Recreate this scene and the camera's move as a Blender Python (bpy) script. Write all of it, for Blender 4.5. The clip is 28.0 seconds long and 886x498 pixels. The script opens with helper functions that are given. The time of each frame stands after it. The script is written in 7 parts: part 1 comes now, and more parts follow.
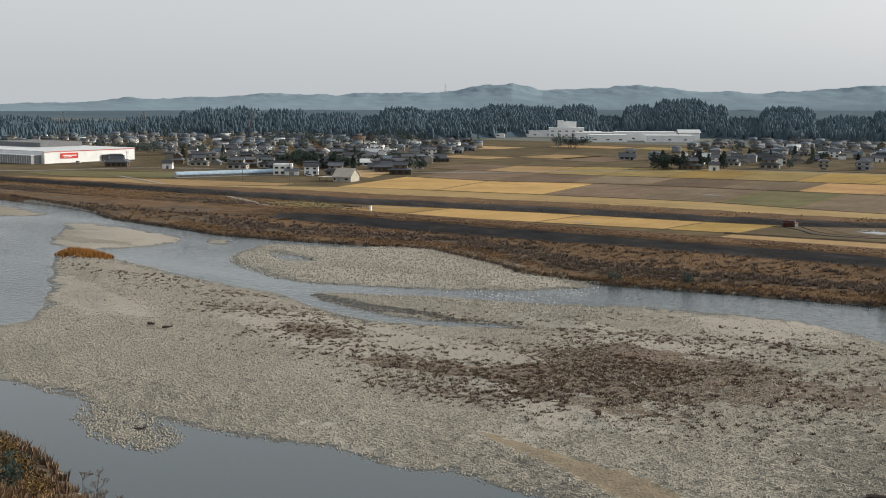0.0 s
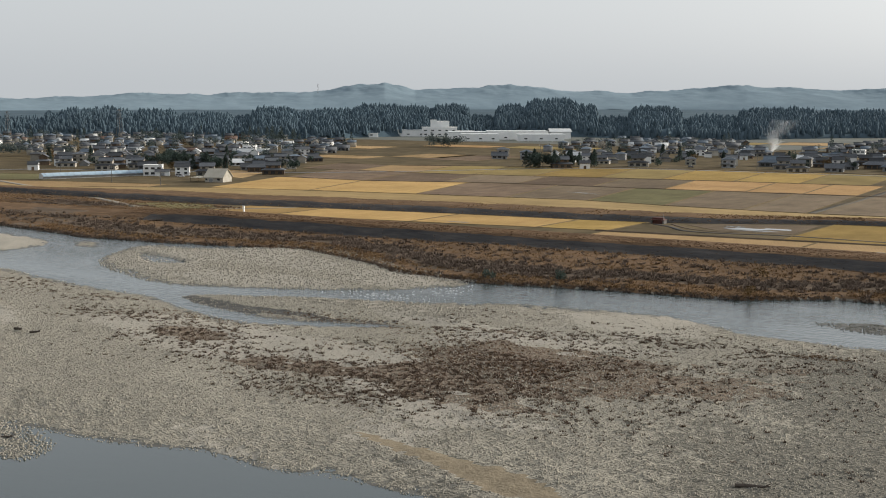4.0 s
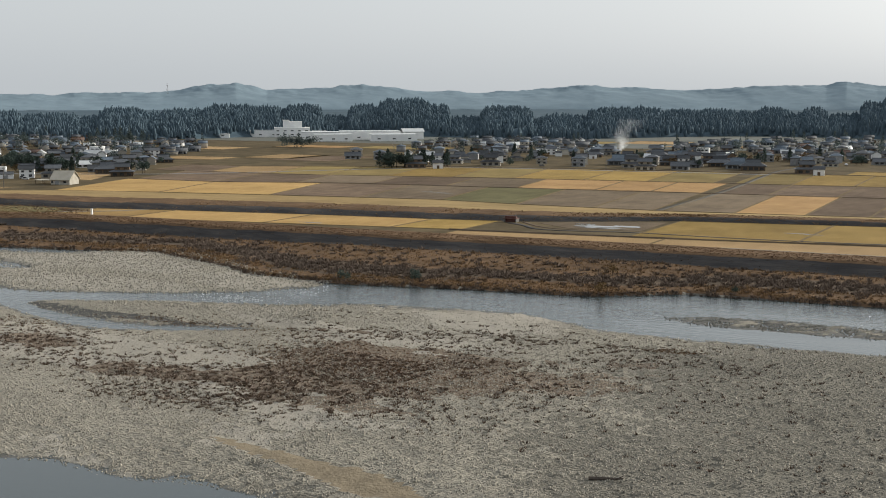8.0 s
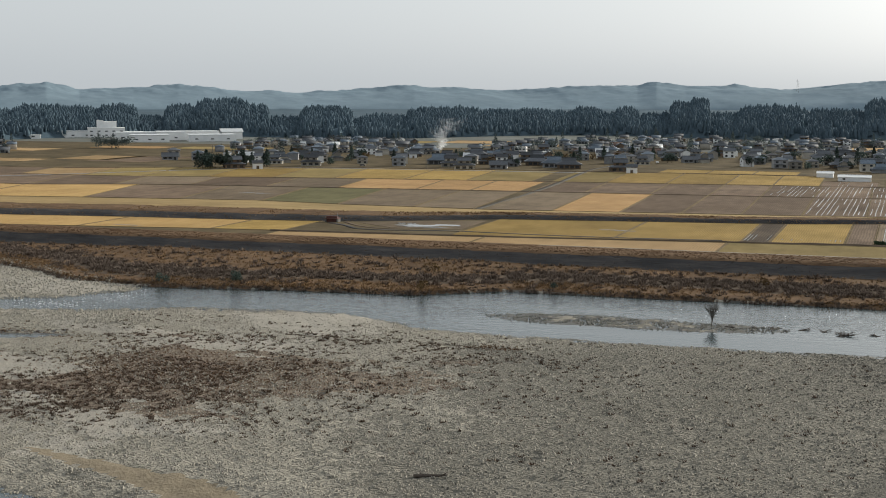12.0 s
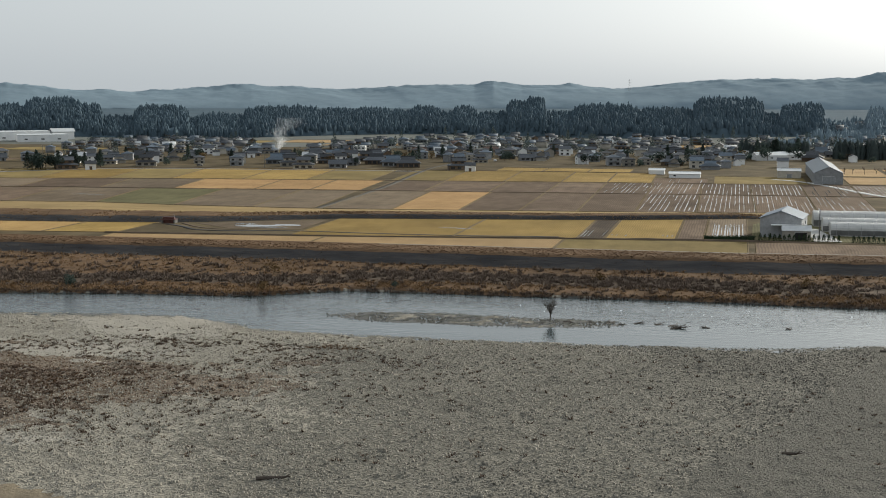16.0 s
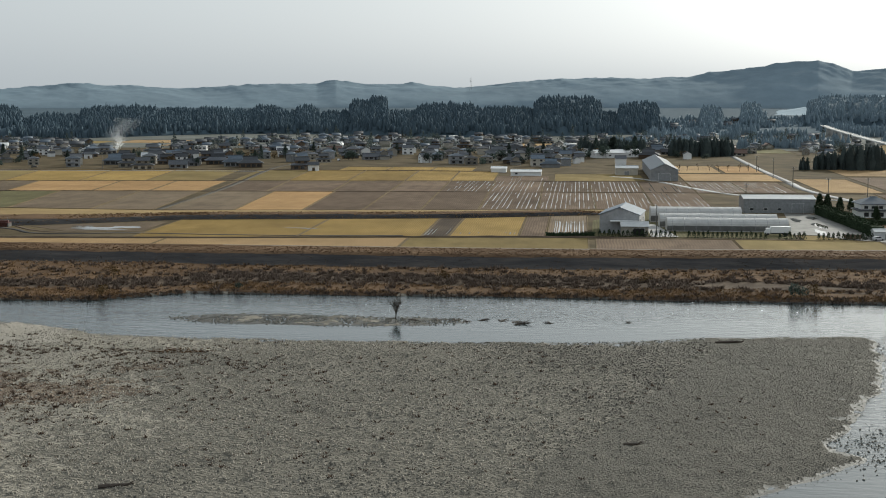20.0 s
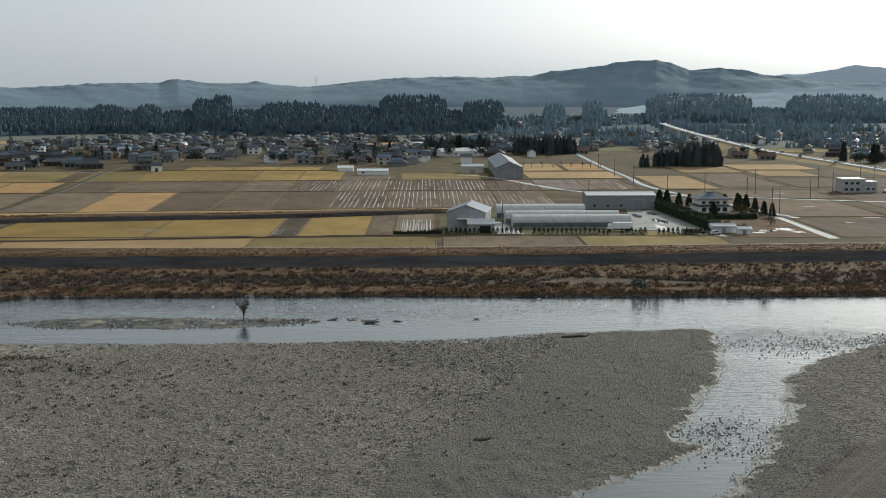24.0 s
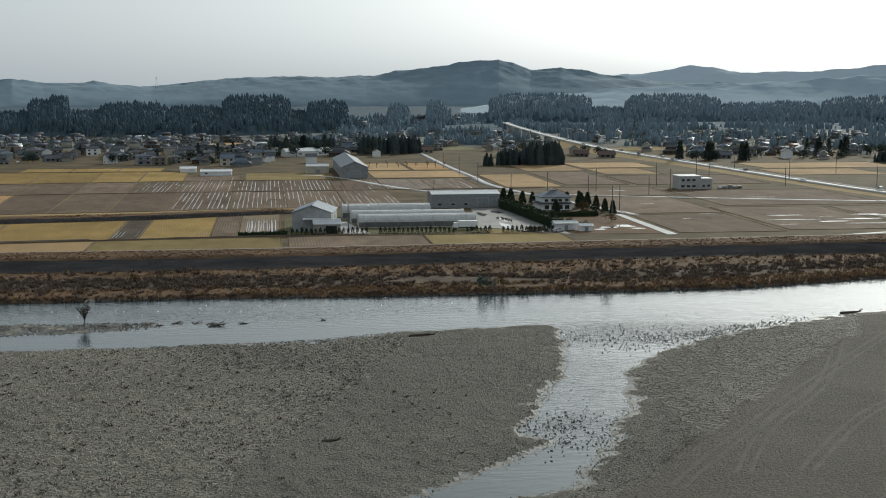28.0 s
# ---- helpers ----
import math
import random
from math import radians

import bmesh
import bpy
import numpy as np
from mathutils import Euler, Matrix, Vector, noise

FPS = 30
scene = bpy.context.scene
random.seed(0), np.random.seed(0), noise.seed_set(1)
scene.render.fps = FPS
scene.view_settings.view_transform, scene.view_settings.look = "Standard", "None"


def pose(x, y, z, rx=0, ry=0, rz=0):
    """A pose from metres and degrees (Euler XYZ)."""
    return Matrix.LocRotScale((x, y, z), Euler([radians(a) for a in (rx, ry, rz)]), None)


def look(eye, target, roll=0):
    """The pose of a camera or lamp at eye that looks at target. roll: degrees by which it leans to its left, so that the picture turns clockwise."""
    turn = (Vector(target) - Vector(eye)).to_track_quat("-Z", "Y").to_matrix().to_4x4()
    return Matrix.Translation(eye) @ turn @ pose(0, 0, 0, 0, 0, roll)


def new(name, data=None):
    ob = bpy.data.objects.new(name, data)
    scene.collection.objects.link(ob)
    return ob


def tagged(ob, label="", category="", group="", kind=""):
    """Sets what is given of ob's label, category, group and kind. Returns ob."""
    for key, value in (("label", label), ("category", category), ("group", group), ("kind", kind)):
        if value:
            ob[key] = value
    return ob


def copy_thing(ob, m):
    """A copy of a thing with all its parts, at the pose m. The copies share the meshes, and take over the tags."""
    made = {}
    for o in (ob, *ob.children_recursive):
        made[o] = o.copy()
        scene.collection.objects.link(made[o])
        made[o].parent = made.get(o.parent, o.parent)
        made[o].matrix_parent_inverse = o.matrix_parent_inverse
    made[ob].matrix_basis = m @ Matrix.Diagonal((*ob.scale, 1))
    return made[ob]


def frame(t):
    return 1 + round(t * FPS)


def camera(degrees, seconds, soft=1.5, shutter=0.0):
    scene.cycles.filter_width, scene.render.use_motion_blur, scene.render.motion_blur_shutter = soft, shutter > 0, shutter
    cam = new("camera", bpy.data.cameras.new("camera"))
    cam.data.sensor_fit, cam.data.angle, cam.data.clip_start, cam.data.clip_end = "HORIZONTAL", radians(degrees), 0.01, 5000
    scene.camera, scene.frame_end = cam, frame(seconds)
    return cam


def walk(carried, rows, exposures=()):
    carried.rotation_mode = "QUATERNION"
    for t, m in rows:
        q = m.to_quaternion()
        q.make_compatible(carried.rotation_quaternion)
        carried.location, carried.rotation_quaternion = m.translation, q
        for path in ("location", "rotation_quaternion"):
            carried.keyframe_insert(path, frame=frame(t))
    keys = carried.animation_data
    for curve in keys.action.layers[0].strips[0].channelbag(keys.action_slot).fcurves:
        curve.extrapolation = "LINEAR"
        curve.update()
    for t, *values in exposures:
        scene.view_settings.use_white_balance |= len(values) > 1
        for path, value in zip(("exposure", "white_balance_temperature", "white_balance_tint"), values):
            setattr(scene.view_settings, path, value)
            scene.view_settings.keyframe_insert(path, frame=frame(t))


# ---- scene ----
# X runs along the river (downstream bank to the right), Y runs away across it; the plain is z = 0
cam = camera(36.46, 28.0, soft=1.0)
EYE = 55.0
ROWS = [
    (0.0, 0.0, -6.755, 0.0), (1.0, 1.287, -6.765, 0.0), (2.0, 2.629, -6.773, 0.005), (3.0, 4.004, -6.778, 0.0),
    (3.5, 4.692, -6.779, 0.0), (5.5, 7.437, -6.773, -0.015), (6.0, 8.168, -6.772, -0.025), (7.0, 9.887, -6.769, -0.03),
    (8.0, 11.607, -6.778, -0.02), (9.0, 13.287, -6.78, 0.0), (10.0, 14.974, -6.784, 0.02), (11.0, 17.064, -6.78, 0.048),
    (12.0, 19.233, -6.788, 0.05), (12.5, 20.273, -6.791, 0.06), (14.5, 23.647, -6.804, 0.065), (15.0, 24.451, -6.814, 0.07),
    (16.0, 26.065, -6.826, 0.08), (17.0, 27.699, -6.832, 0.09), (18.0, 29.342, -6.837, 0.09), (19.0, 31.019, -6.846, 0.07),
    (20.0, 32.722, -6.855, 0.05), (21.0, 34.391, -6.866, 0.02), (21.5, 35.218, -6.868, 0.01), (23.5, 38.43, -6.89, -0.02),
    (24.0, 39.25, -6.895, -0.02), (25.0, 40.893, -6.898, -0.03), (26.0, 42.54, -6.906, -0.04), (27.0, 44.193, -6.913, -0.04),
    (28.0, 45.839, -6.912, -0.035),
]
walk(cam, [(t, pose(0, 0, EYE, 90 + pitch, -roll, 38.5 - yaw)) for t, yaw, pitch, roll in ROWS],
     exposures=[(0.0, 0.28, 6600, 9), (8.0, 0.26, 6540, 8), (16.0, 0.16, 6400, 6), (22.0, 0.0, 6250, 4), (28.0, -0.2, 6120, 3)])

# ---- light: a hazy low winter sun ahead to the right, under a pale sky ----
SUN_AZ, SUN_EL = 31.0, 20.0
world = bpy.data.worlds.new("winter_sky")
scene.world = world
world.use_nodes = True
wn = world.node_tree.nodes
wl = world.node_tree.links
sky = wn.new("ShaderNodeTexSky")
sky.sky_type, sky.sun_disc = "NISHITA", False
sky.sun_elevation, sky.sun_rotation = radians(SUN_EL), radians(SUN_AZ)
sky.air_density, sky.dust_density, sky.ozone_density, sky.altitude = 1.0, 3.5, 1.0, 30
sat = wn.new("ShaderNodeHueSaturation")
sat.inputs["Saturation"].default_value = 0.28
veil = wn.new("ShaderNodeMix")
veil.data_type = "RGBA"
veil.inputs[0].default_value = 0.75
veil.inputs[7].default_value = (3.3, 3.5, 3.74, 1)
wl.new(sky.outputs[0], sat.inputs["Color"])
wl.new(sat.outputs[0], veil.inputs[6])
wl.new(veil.outputs[2], wn["Background"].inputs["Color"])
wn["Background"].inputs["Strength"].default_value = 0.163
sun = new("sun", bpy.data.lights.new("sun", "SUN"))
sun.data.energy, sun.data.angle, sun.data.color = 4.2, radians(1.5), (1.0, 0.93, 0.82)
sa, se = radians(SUN_AZ), radians(SUN_EL)
sun.matrix_world = look((math.sin(sa) * math.cos(se) * 100, math.cos(sa) * math.cos(se) * 100, math.sin(se) * 100), (0, 0, 0))

# ---- materials ----
def mat(name, colours, scale=1.0, detail=4.0, rough=0.9, bump=0.0, bump_scale=None, island=0.0, per_object=0.0,
        big=0.0, big_scale=0.01, metal=0.0, stretch=(1, 1, 1), spec=0.3, thin=0.0, bump_dist=0.3):
    m = bpy.data.materials.new(name)
    m.use_nodes = True
    n, l = m.node_tree.nodes, m.node_tree.links
    b = n["Principled BSDF"]
    b.inputs["Roughness"].default_value = rough
    b.inputs["Metallic"].default_value = metal
    b.inputs["Specular IOR Level"].default_value = spec if rough < .85 else min(spec, .04)
    geo = n.new("ShaderNodeNewGeometry")
    mp = n.new("ShaderNodeMapping")
    mp.inputs["Scale"].default_value = stretch
    l.new(geo.outputs["Position"], mp.inputs["Vector"])
    tex = n.new("ShaderNodeTexNoise")
    tex.inputs["Scale"].default_value = scale
    tex.inputs["Detail"].default_value = detail
    tex.inputs["Roughness"].default_value = 0.65
    l.new(mp.outputs[0], tex.inputs["Vector"])
    ramp = n.new("ShaderNodeValToRGB")
    e = ramp.color_ramp.elements
    k = len(colours)
    while len(e) < k:
        e.new(0.5)
    for i, c in enumerate(colours):
        e[i].position = 0.5 if k == 1 else 0.28 + 0.44 * i / (k - 1)
        e[i].color = (*c, 1)
    l.new(tex.outputs["Fac"], ramp.inputs[0])
    col = ramp.outputs[0]

    def vary(source, amount, lo_hi):
        nonlocal col
        mr = n.new("ShaderNodeMapRange")
        mr.inputs["To Min"].default_value, mr.inputs["To Max"].default_value = lo_hi
        l.new(source, mr.inputs["Value"])
        mix = n.new("ShaderNodeVectorMath")
        mix.operation = "SCALE"
        l.new(col, mix.inputs[0])
        l.new(mr.outputs[0], mix.inputs["Scale"])
        col = mix.outputs[0]
    if island:
        vary(geo.outputs["Random Per Island"], island, (1 - island, 1 + island))
    if per_object:
        oi = n.new("ShaderNodeObjectInfo")
        vary(oi.outputs["Random"], per_object, (1 - per_object, 1 + per_object))
    if big:
        t2 = n.new("ShaderNodeTexNoise")
        t2.inputs["Scale"].default_value = big_scale
        t2.inputs["Detail"].default_value = 3
        l.new(geo.outputs["Position"], t2.inputs["Vector"])
        vary(t2.outputs["Fac"], big, (1 - big, 1 + big))
    l.new(col, b.inputs["Base Color"])
    if thin:    # leaves let light through
        tl = n.new("ShaderNodeBsdfTranslucent")
        mx = n.new("ShaderNodeMixShader")
        mx.inputs[0].default_value = thin
        l.new(col, tl.inputs["Color"])
        l.new(b.outputs[0], mx.inputs[1])
        l.new(tl.outputs[0], mx.inputs[2])
        l.new(mx.outputs[0], n["Material Output"].inputs["Surface"])
    if bump:
        t3 = n.new("ShaderNodeTexNoise")
        t3.inputs["Scale"].default_value = bump_scale or scale * 2
        t3.inputs["Detail"].default_value = 3
        l.new(mp.outputs[0], t3.inputs["Vector"])
        bn = n.new("ShaderNodeBump")
        bn.inputs["Strength"].default_value = bump
        bn.inputs["Distance"].default_value = bump_dist
        l.new(t3.outputs["Fac"], bn.inputs["Height"])
        l.new(bn.outputs[0], b.inputs["Normal"])
    return m


M = dict(
    gravel=mat("gravel", [(.165, .152, .127), (.255, .235, .195), (.34, .313, .26)], 1.9, 8, .85, .75, 1.7, big=.25, big_scale=.03, bump_dist=1.0, stretch=(.6, 1.4, 1)),
    # coarse and midgravel repeat the gravel in darker tones, painting its backlit look
    coarse=mat("backlit_coarse_gravel", [(.085, .079, .067), (.148, .138, .118), (.208, .195, .166)], 1.9, 8, .85, .9, 1.5, big=.22, big_scale=.03, bump_dist=1.4, stretch=(.6, 1.4, 1)),
    midgravel=mat("half_backlit_gravel", [(.105, .097, .082), (.17, .158, .133), (.235, .218, .184)], 1.9, 8, .85, .85, 1.6, big=.22, big_scale=.03, bump_dist=1.2, stretch=(.6, 1.4, 1)),
    shingle=mat("fine_grey_shingle", [(.08, .074, .064), (.125, .117, .10), (.168, .158, .136)], 3.0, 8, .9, .7, 2.2, big=.2, big_scale=.03, bump_dist=.8),
    fine=mat("fine_pale_gravel", [(.225, .207, .177), (.295, .272, .232), (.36, .333, .283)], 2.2, 7, .9, .6, 2.2, big=.2, big_scale=.04, bump_dist=.5),
    brushy=mat("gravel_with_dead_turf", [(.088, .068, .052), (.165, .13, .10), (.25, .212, .17)], .9, 7, .9, .9, 1.8, big=.35, big_scale=.06, bump_dist=.9),
    # dark gravel colour that paints the shadow on the cut bank's face
    cutbank=mat("shaded_cut_gravel", [(.04, .039, .036), (.075, .072, .065)], 1.2, 6, .8, .6, 2.4),
    # farmland greyed and lightened to put haze into the far ground
    farplain=mat("haze_grey_farmland", [(.10, .105, .095), (.155, .16, .146)], .02, 6, .95, big=.35, big_scale=.006),
    silt=mat("brown_silty_gravel", [(.06, .054, .046), (.093, .084, .071), (.128, .117, .099)], 2.0, 8, .9, .8, 2.2, big=.3, big_scale=.03, bump_dist=.5),
    track=mat("packed_wheel_track", [(.082, .074, .064), (.122, .111, .095)], .8, 6, .9, .3, 2, big=.25, big_scale=.04),
    sand=mat("wet_sand", [(.175, .142, .10), (.255, .212, .152)], .9, 6, .9, .6, 2.0, big=.25, big_scale=.06, bump_dist=.3),
    mud=mat("riverbed_mud", [(.05, .05, .045), (.11, .105, .09)], .6, 4, .6, .3),
    bank=mat("dry_bank_grass", [(.06, .047, .036), (.105, .08, .06), (.16, .12, .086)], .22, 6, .95, .8, .9, big=.4, big_scale=.03, stretch=(.35, 1, 1)),
    rust=mat("rusty_dead_grass", [(.068, .043, .027), (.122, .078, .047), (.18, .118, .07)], .35, 7, .95, .8, .9, big=.45, big_scale=.04, stretch=(.3, 1, 1)),
    # dark turf tone, deepened by painting in shade of faces against the sun
    slope=mat("shade_darkened_bank", [(.034, .034, .035), (.058, .055, .054), (.09, .08, .073)], .3, 6, .9, .5, .9, big=.3, big_scale=.05, stretch=(.2, 1, 1)),
    straw=mat("straw_turf", [(.205, .145, .068), (.31, .225, .112)], .3, 6, .95, .4, big=.3, big_scale=.03, stretch=(.25, 1, 1)),
    plain=mat("winter_farmland", [(.05, .04, .024), (.09, .07, .041), (.14, .107, .062)], .05, 6, .95, .3, .6, big=.35, big_scale=.008),
    path=mat("gravel_track", [(.17, .155, .13), (.25, .23, .195)], .5, 4, .9, .2),
    asphalt=mat("worn_asphalt", [(.10, .10, .10), (.17, .17, .165)], .3, 4, .55, .1, spec=.5),
    rim=mat("turf_rim", [(.095, .072, .042), (.17, .128, .075)], .3, 5, .95, .4, big=.3, big_scale=.03, stretch=(.25, 1, 1)),
    concrete=mat("grey_concrete", [(.30, .30, .29), (.45, .44, .42)], .6, 5, .75, .15),
    wetslab=mat("wet_concrete", [(.085, .082, .073), (.21, .203, .185)], .15, 6, .6, .05, spec=.35),
    stone=mat("river_stone", [(.21, .194, .163), (.315, .292, .245)], 2.5, 4, .85, island=.22),
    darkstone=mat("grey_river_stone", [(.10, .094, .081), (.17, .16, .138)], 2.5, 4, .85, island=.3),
    brush=mat("dead_brush", [(.075, .055, .043), (.15, .108, .08)], .8, 3, .95, island=.5),
    rustgrass=mat("rust_brown_grass", [(.10, .06, .036), (.18, .112, .066)], .3, 3, .95, island=.4),
    drygrass=mat("dry_reeds", [(.14, .088, .048), (.26, .17, .093)], .3, 3, .95, island=.45, big=.4, big_scale=.04),
    straw_reed=mat("orange_reeds", [(.22, .10, .03), (.34, .17, .055)], .3, 3, .95, island=.4),
    shrub=mat("bare_shrub", [(.10, .077, .062), (.18, .14, .112)], .5, 3, .95, island=.4),
    # leaf is lifted slightly toward blue for haze, farleaf a good deal more
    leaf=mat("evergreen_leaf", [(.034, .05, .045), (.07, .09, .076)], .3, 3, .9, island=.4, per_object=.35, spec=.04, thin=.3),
    farleaf=mat("haze_lifted_evergreen", [(.05, .066, .066), (.085, .105, .10)], .3, 3, .9, island=.35, thin=.4),
    hedge=mat("clipped_hedge", [(.02, .032, .018), (.045, .066, .036)], 1.5, 3, .9, island=.4),
    russet=mat("autumn_leaf", [(.07, .045, .02), (.15, .10, .045)], .3, 3, .95, island=.4, per_object=.3),
    bark=mat("tree_bark", [(.04, .032, .025), (.09, .075, .06)], 3, 4, .95),
    log=mat("driftwood", [(.05, .042, .035), (.12, .10, .085)], 3, 4, .9),
    # mistwood and forest are blued and lifted to paint in distance haze
    mistwood=mat("haze_pale_woods", [(.14, .187, .222), (.17, .222, .257)], .03, 5, .95, island=.07, big=.15, big_scale=.005),
    forest=mat("haze_blue_cedars", [(.058, .085, .106), (.078, .11, .134)], .03, 5, .95, island=.07, big=.2, big_scale=.005),
    # hill, spur and farhill have aerial haze painted into their base colour
    hill=mat("haze_blue_hill_woods", [(.155, .207, .245), (.195, .256, .297)], .02, 7, .95, big=.14, big_scale=.004),
    spur=mat("haze_pale_spur_woods", [(.27, .34, .39), (.315, .392, .443)], .02, 7, .95, big=.12, big_scale=.004),
    farhill=mat("haze_faded_hill_woods", [(.42, .49, .54), (.45, .52, .57)], .02, 5, .95, big=.05, big_scale=.002),
    white=mat("white_cladding", [(.66, .67, .67), (.78, .78, .77)], .2, 4, .6),
    cream=mat("cream_plaster", [(.27, .25, .212), (.39, .365, .32)], .4, 4, .8, per_object=.4),
    greywall=mat("grey_siding", [(.17, .175, .18), (.275, .28, .285)], .5, 4, .8, per_object=.4),
    brownwall=mat("brown_board_wall", [(.09, .065, .045), (.17, .125, .09)], .8, 4, .85, per_object=.3),
    tile=mat("dark_roof_tile", [(.045, .05, .057), (.09, .096, .107)], 1.2, 4, .7, .3, 4, per_object=.5, spec=.35),
    bluetile=mat("blue_grey_roof_metal", [(.06, .082, .108), (.11, .138, .17)], .5, 4, .6, per_object=.4, spec=.4),
    browntile=mat("brown_roof_tile", [(.08, .05, .04), (.14, .09, .07)], 1.2, 4, .6, per_object=.3),
    paleroof=mat("pale_metal_roof", [(.42, .44, .45), (.56, .57, .57)], .3, 4, .4, per_object=.15, spec=.5),
    beigeroof=mat("beige_roof", [(.36, .33, .27), (.46, .42, .35)], .3, 4, .6),
    glass=mat("dark_window_glass", [(.02, .025, .03), (.04, .045, .05)], .5, 2, .08, spec=.8),
    trimwhite=mat("white_trim", [(.62, .62, .60), (.74, .74, .72)], .6, 3, .6),
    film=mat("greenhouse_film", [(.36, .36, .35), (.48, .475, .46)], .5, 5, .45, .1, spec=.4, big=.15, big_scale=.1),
    sidefilm=mat("dark_side_film", [(.085, .086, .084), (.15, .15, .146)], .4, 4, .6),
    bluefilm=mat("blue_greenhouse_film", [(.22, .32, .42), (.40, .50, .58)], .25, 5, .35, .1, spec=.5),
    steel=mat("dull_steel", [(.20, .21, .22), (.32, .33, .34)], 1, 3, .5, metal=.6),
    pole=mat("weathered_pole", [(.10, .095, .09), (.17, .16, .15)], 1, 3, .85),
    red=mat("red_paint", [(.45, .03, .025), (.58, .05, .04)], .6, 3, .5),
    darkred=mat("dull_red_gate", [(.07, .03, .025), (.13, .05, .04)], .8, 3, .7),
    rubber=mat("black_rubber", [(.012, .012, .012), (.03, .03, .03)], 2, 2, .8),
    carpaint=mat("car_paint", [(.30, .30, .31), (.40, .40, .41)], .5, 2, .3, per_object=.9, spec=.6),
    smoke=mat("white_smoke", [(.82, .83, .84), (.90, .91, .92)], 1, 2, .95, thin=.6),
)


def field_mat(name, a, b, rows=0.0, wet=0.0):
    """Stubble or bare soil: drilled rows along Y, patches, and standing water that mirrors the sky."""
    m = mat(name, [a, b], .16, 7, .95, .4, .8, per_object=.2, big=.42, big_scale=.03, stretch=(1, .35, 1))
    n, l = m.node_tree.nodes, m.node_tree.links
    b_ = n["Principled BSDF"]
    if rows:
        geo = n.new("ShaderNodeNewGeometry")
        w = n.new("ShaderNodeTexWave")
        w.bands_direction = "X"
        w.inputs["Scale"].default_value = rows
        w.inputs["Distortion"].default_value = 5
        w.inputs["Detail"].default_value = 2
        w.inputs["Detail Scale"].default_value = .3
        l.new(geo.outputs["Position"], w.inputs["Vector"])
        old = b_.inputs["Base Color"].links[0].from_socket
        mr = n.new("ShaderNodeMapRange")
        mr.inputs["To Min"].default_value, mr.inputs["To Max"].default_value = .82, 1.08
        l.new(w.outputs["Fac"], mr.inputs["Value"])
        sc = n.new("ShaderNodeVectorMath")
        sc.operation = "SCALE"
        l.new(old, sc.inputs[0])
        l.new(mr.outputs[0], sc.inputs["Scale"])
        l.new(sc.outputs[0], b_.inputs["Base Color"])
    return m


FM = dict(
    gold=field_mat("golden_stubble", (.29, .185, .075), (.385, .255, .108), .35),
    yellow=field_mat("yellow_stubble", (.21, .14, .046), (.285, .195, .07), .35),
    orange=field_mat("orange_stubble", (.285, .175, .08), (.365, .23, .11), .3),
    green=field_mat("green_regrowth", (.105, .099, .052), (.16, .143, .074), .25),
    olive=field_mat("olive_regrowth", (.17, .128, .053), (.235, .175, .074)),
    soil=field_mat("tilled_soil", (.098, .07, .05), (.168, .122, .086), .3),
    grey=field_mat("grey_fallow", (.122, .094, .066), (.19, .145, .10), .3),
    dark=field_mat("dark_wet_soil", (.06, .047, .035), (.105, .08, .06), .3),
    tan=field_mat("tan_stubble", (.275, .185, .094), (.355, .242, .126), .3),
)


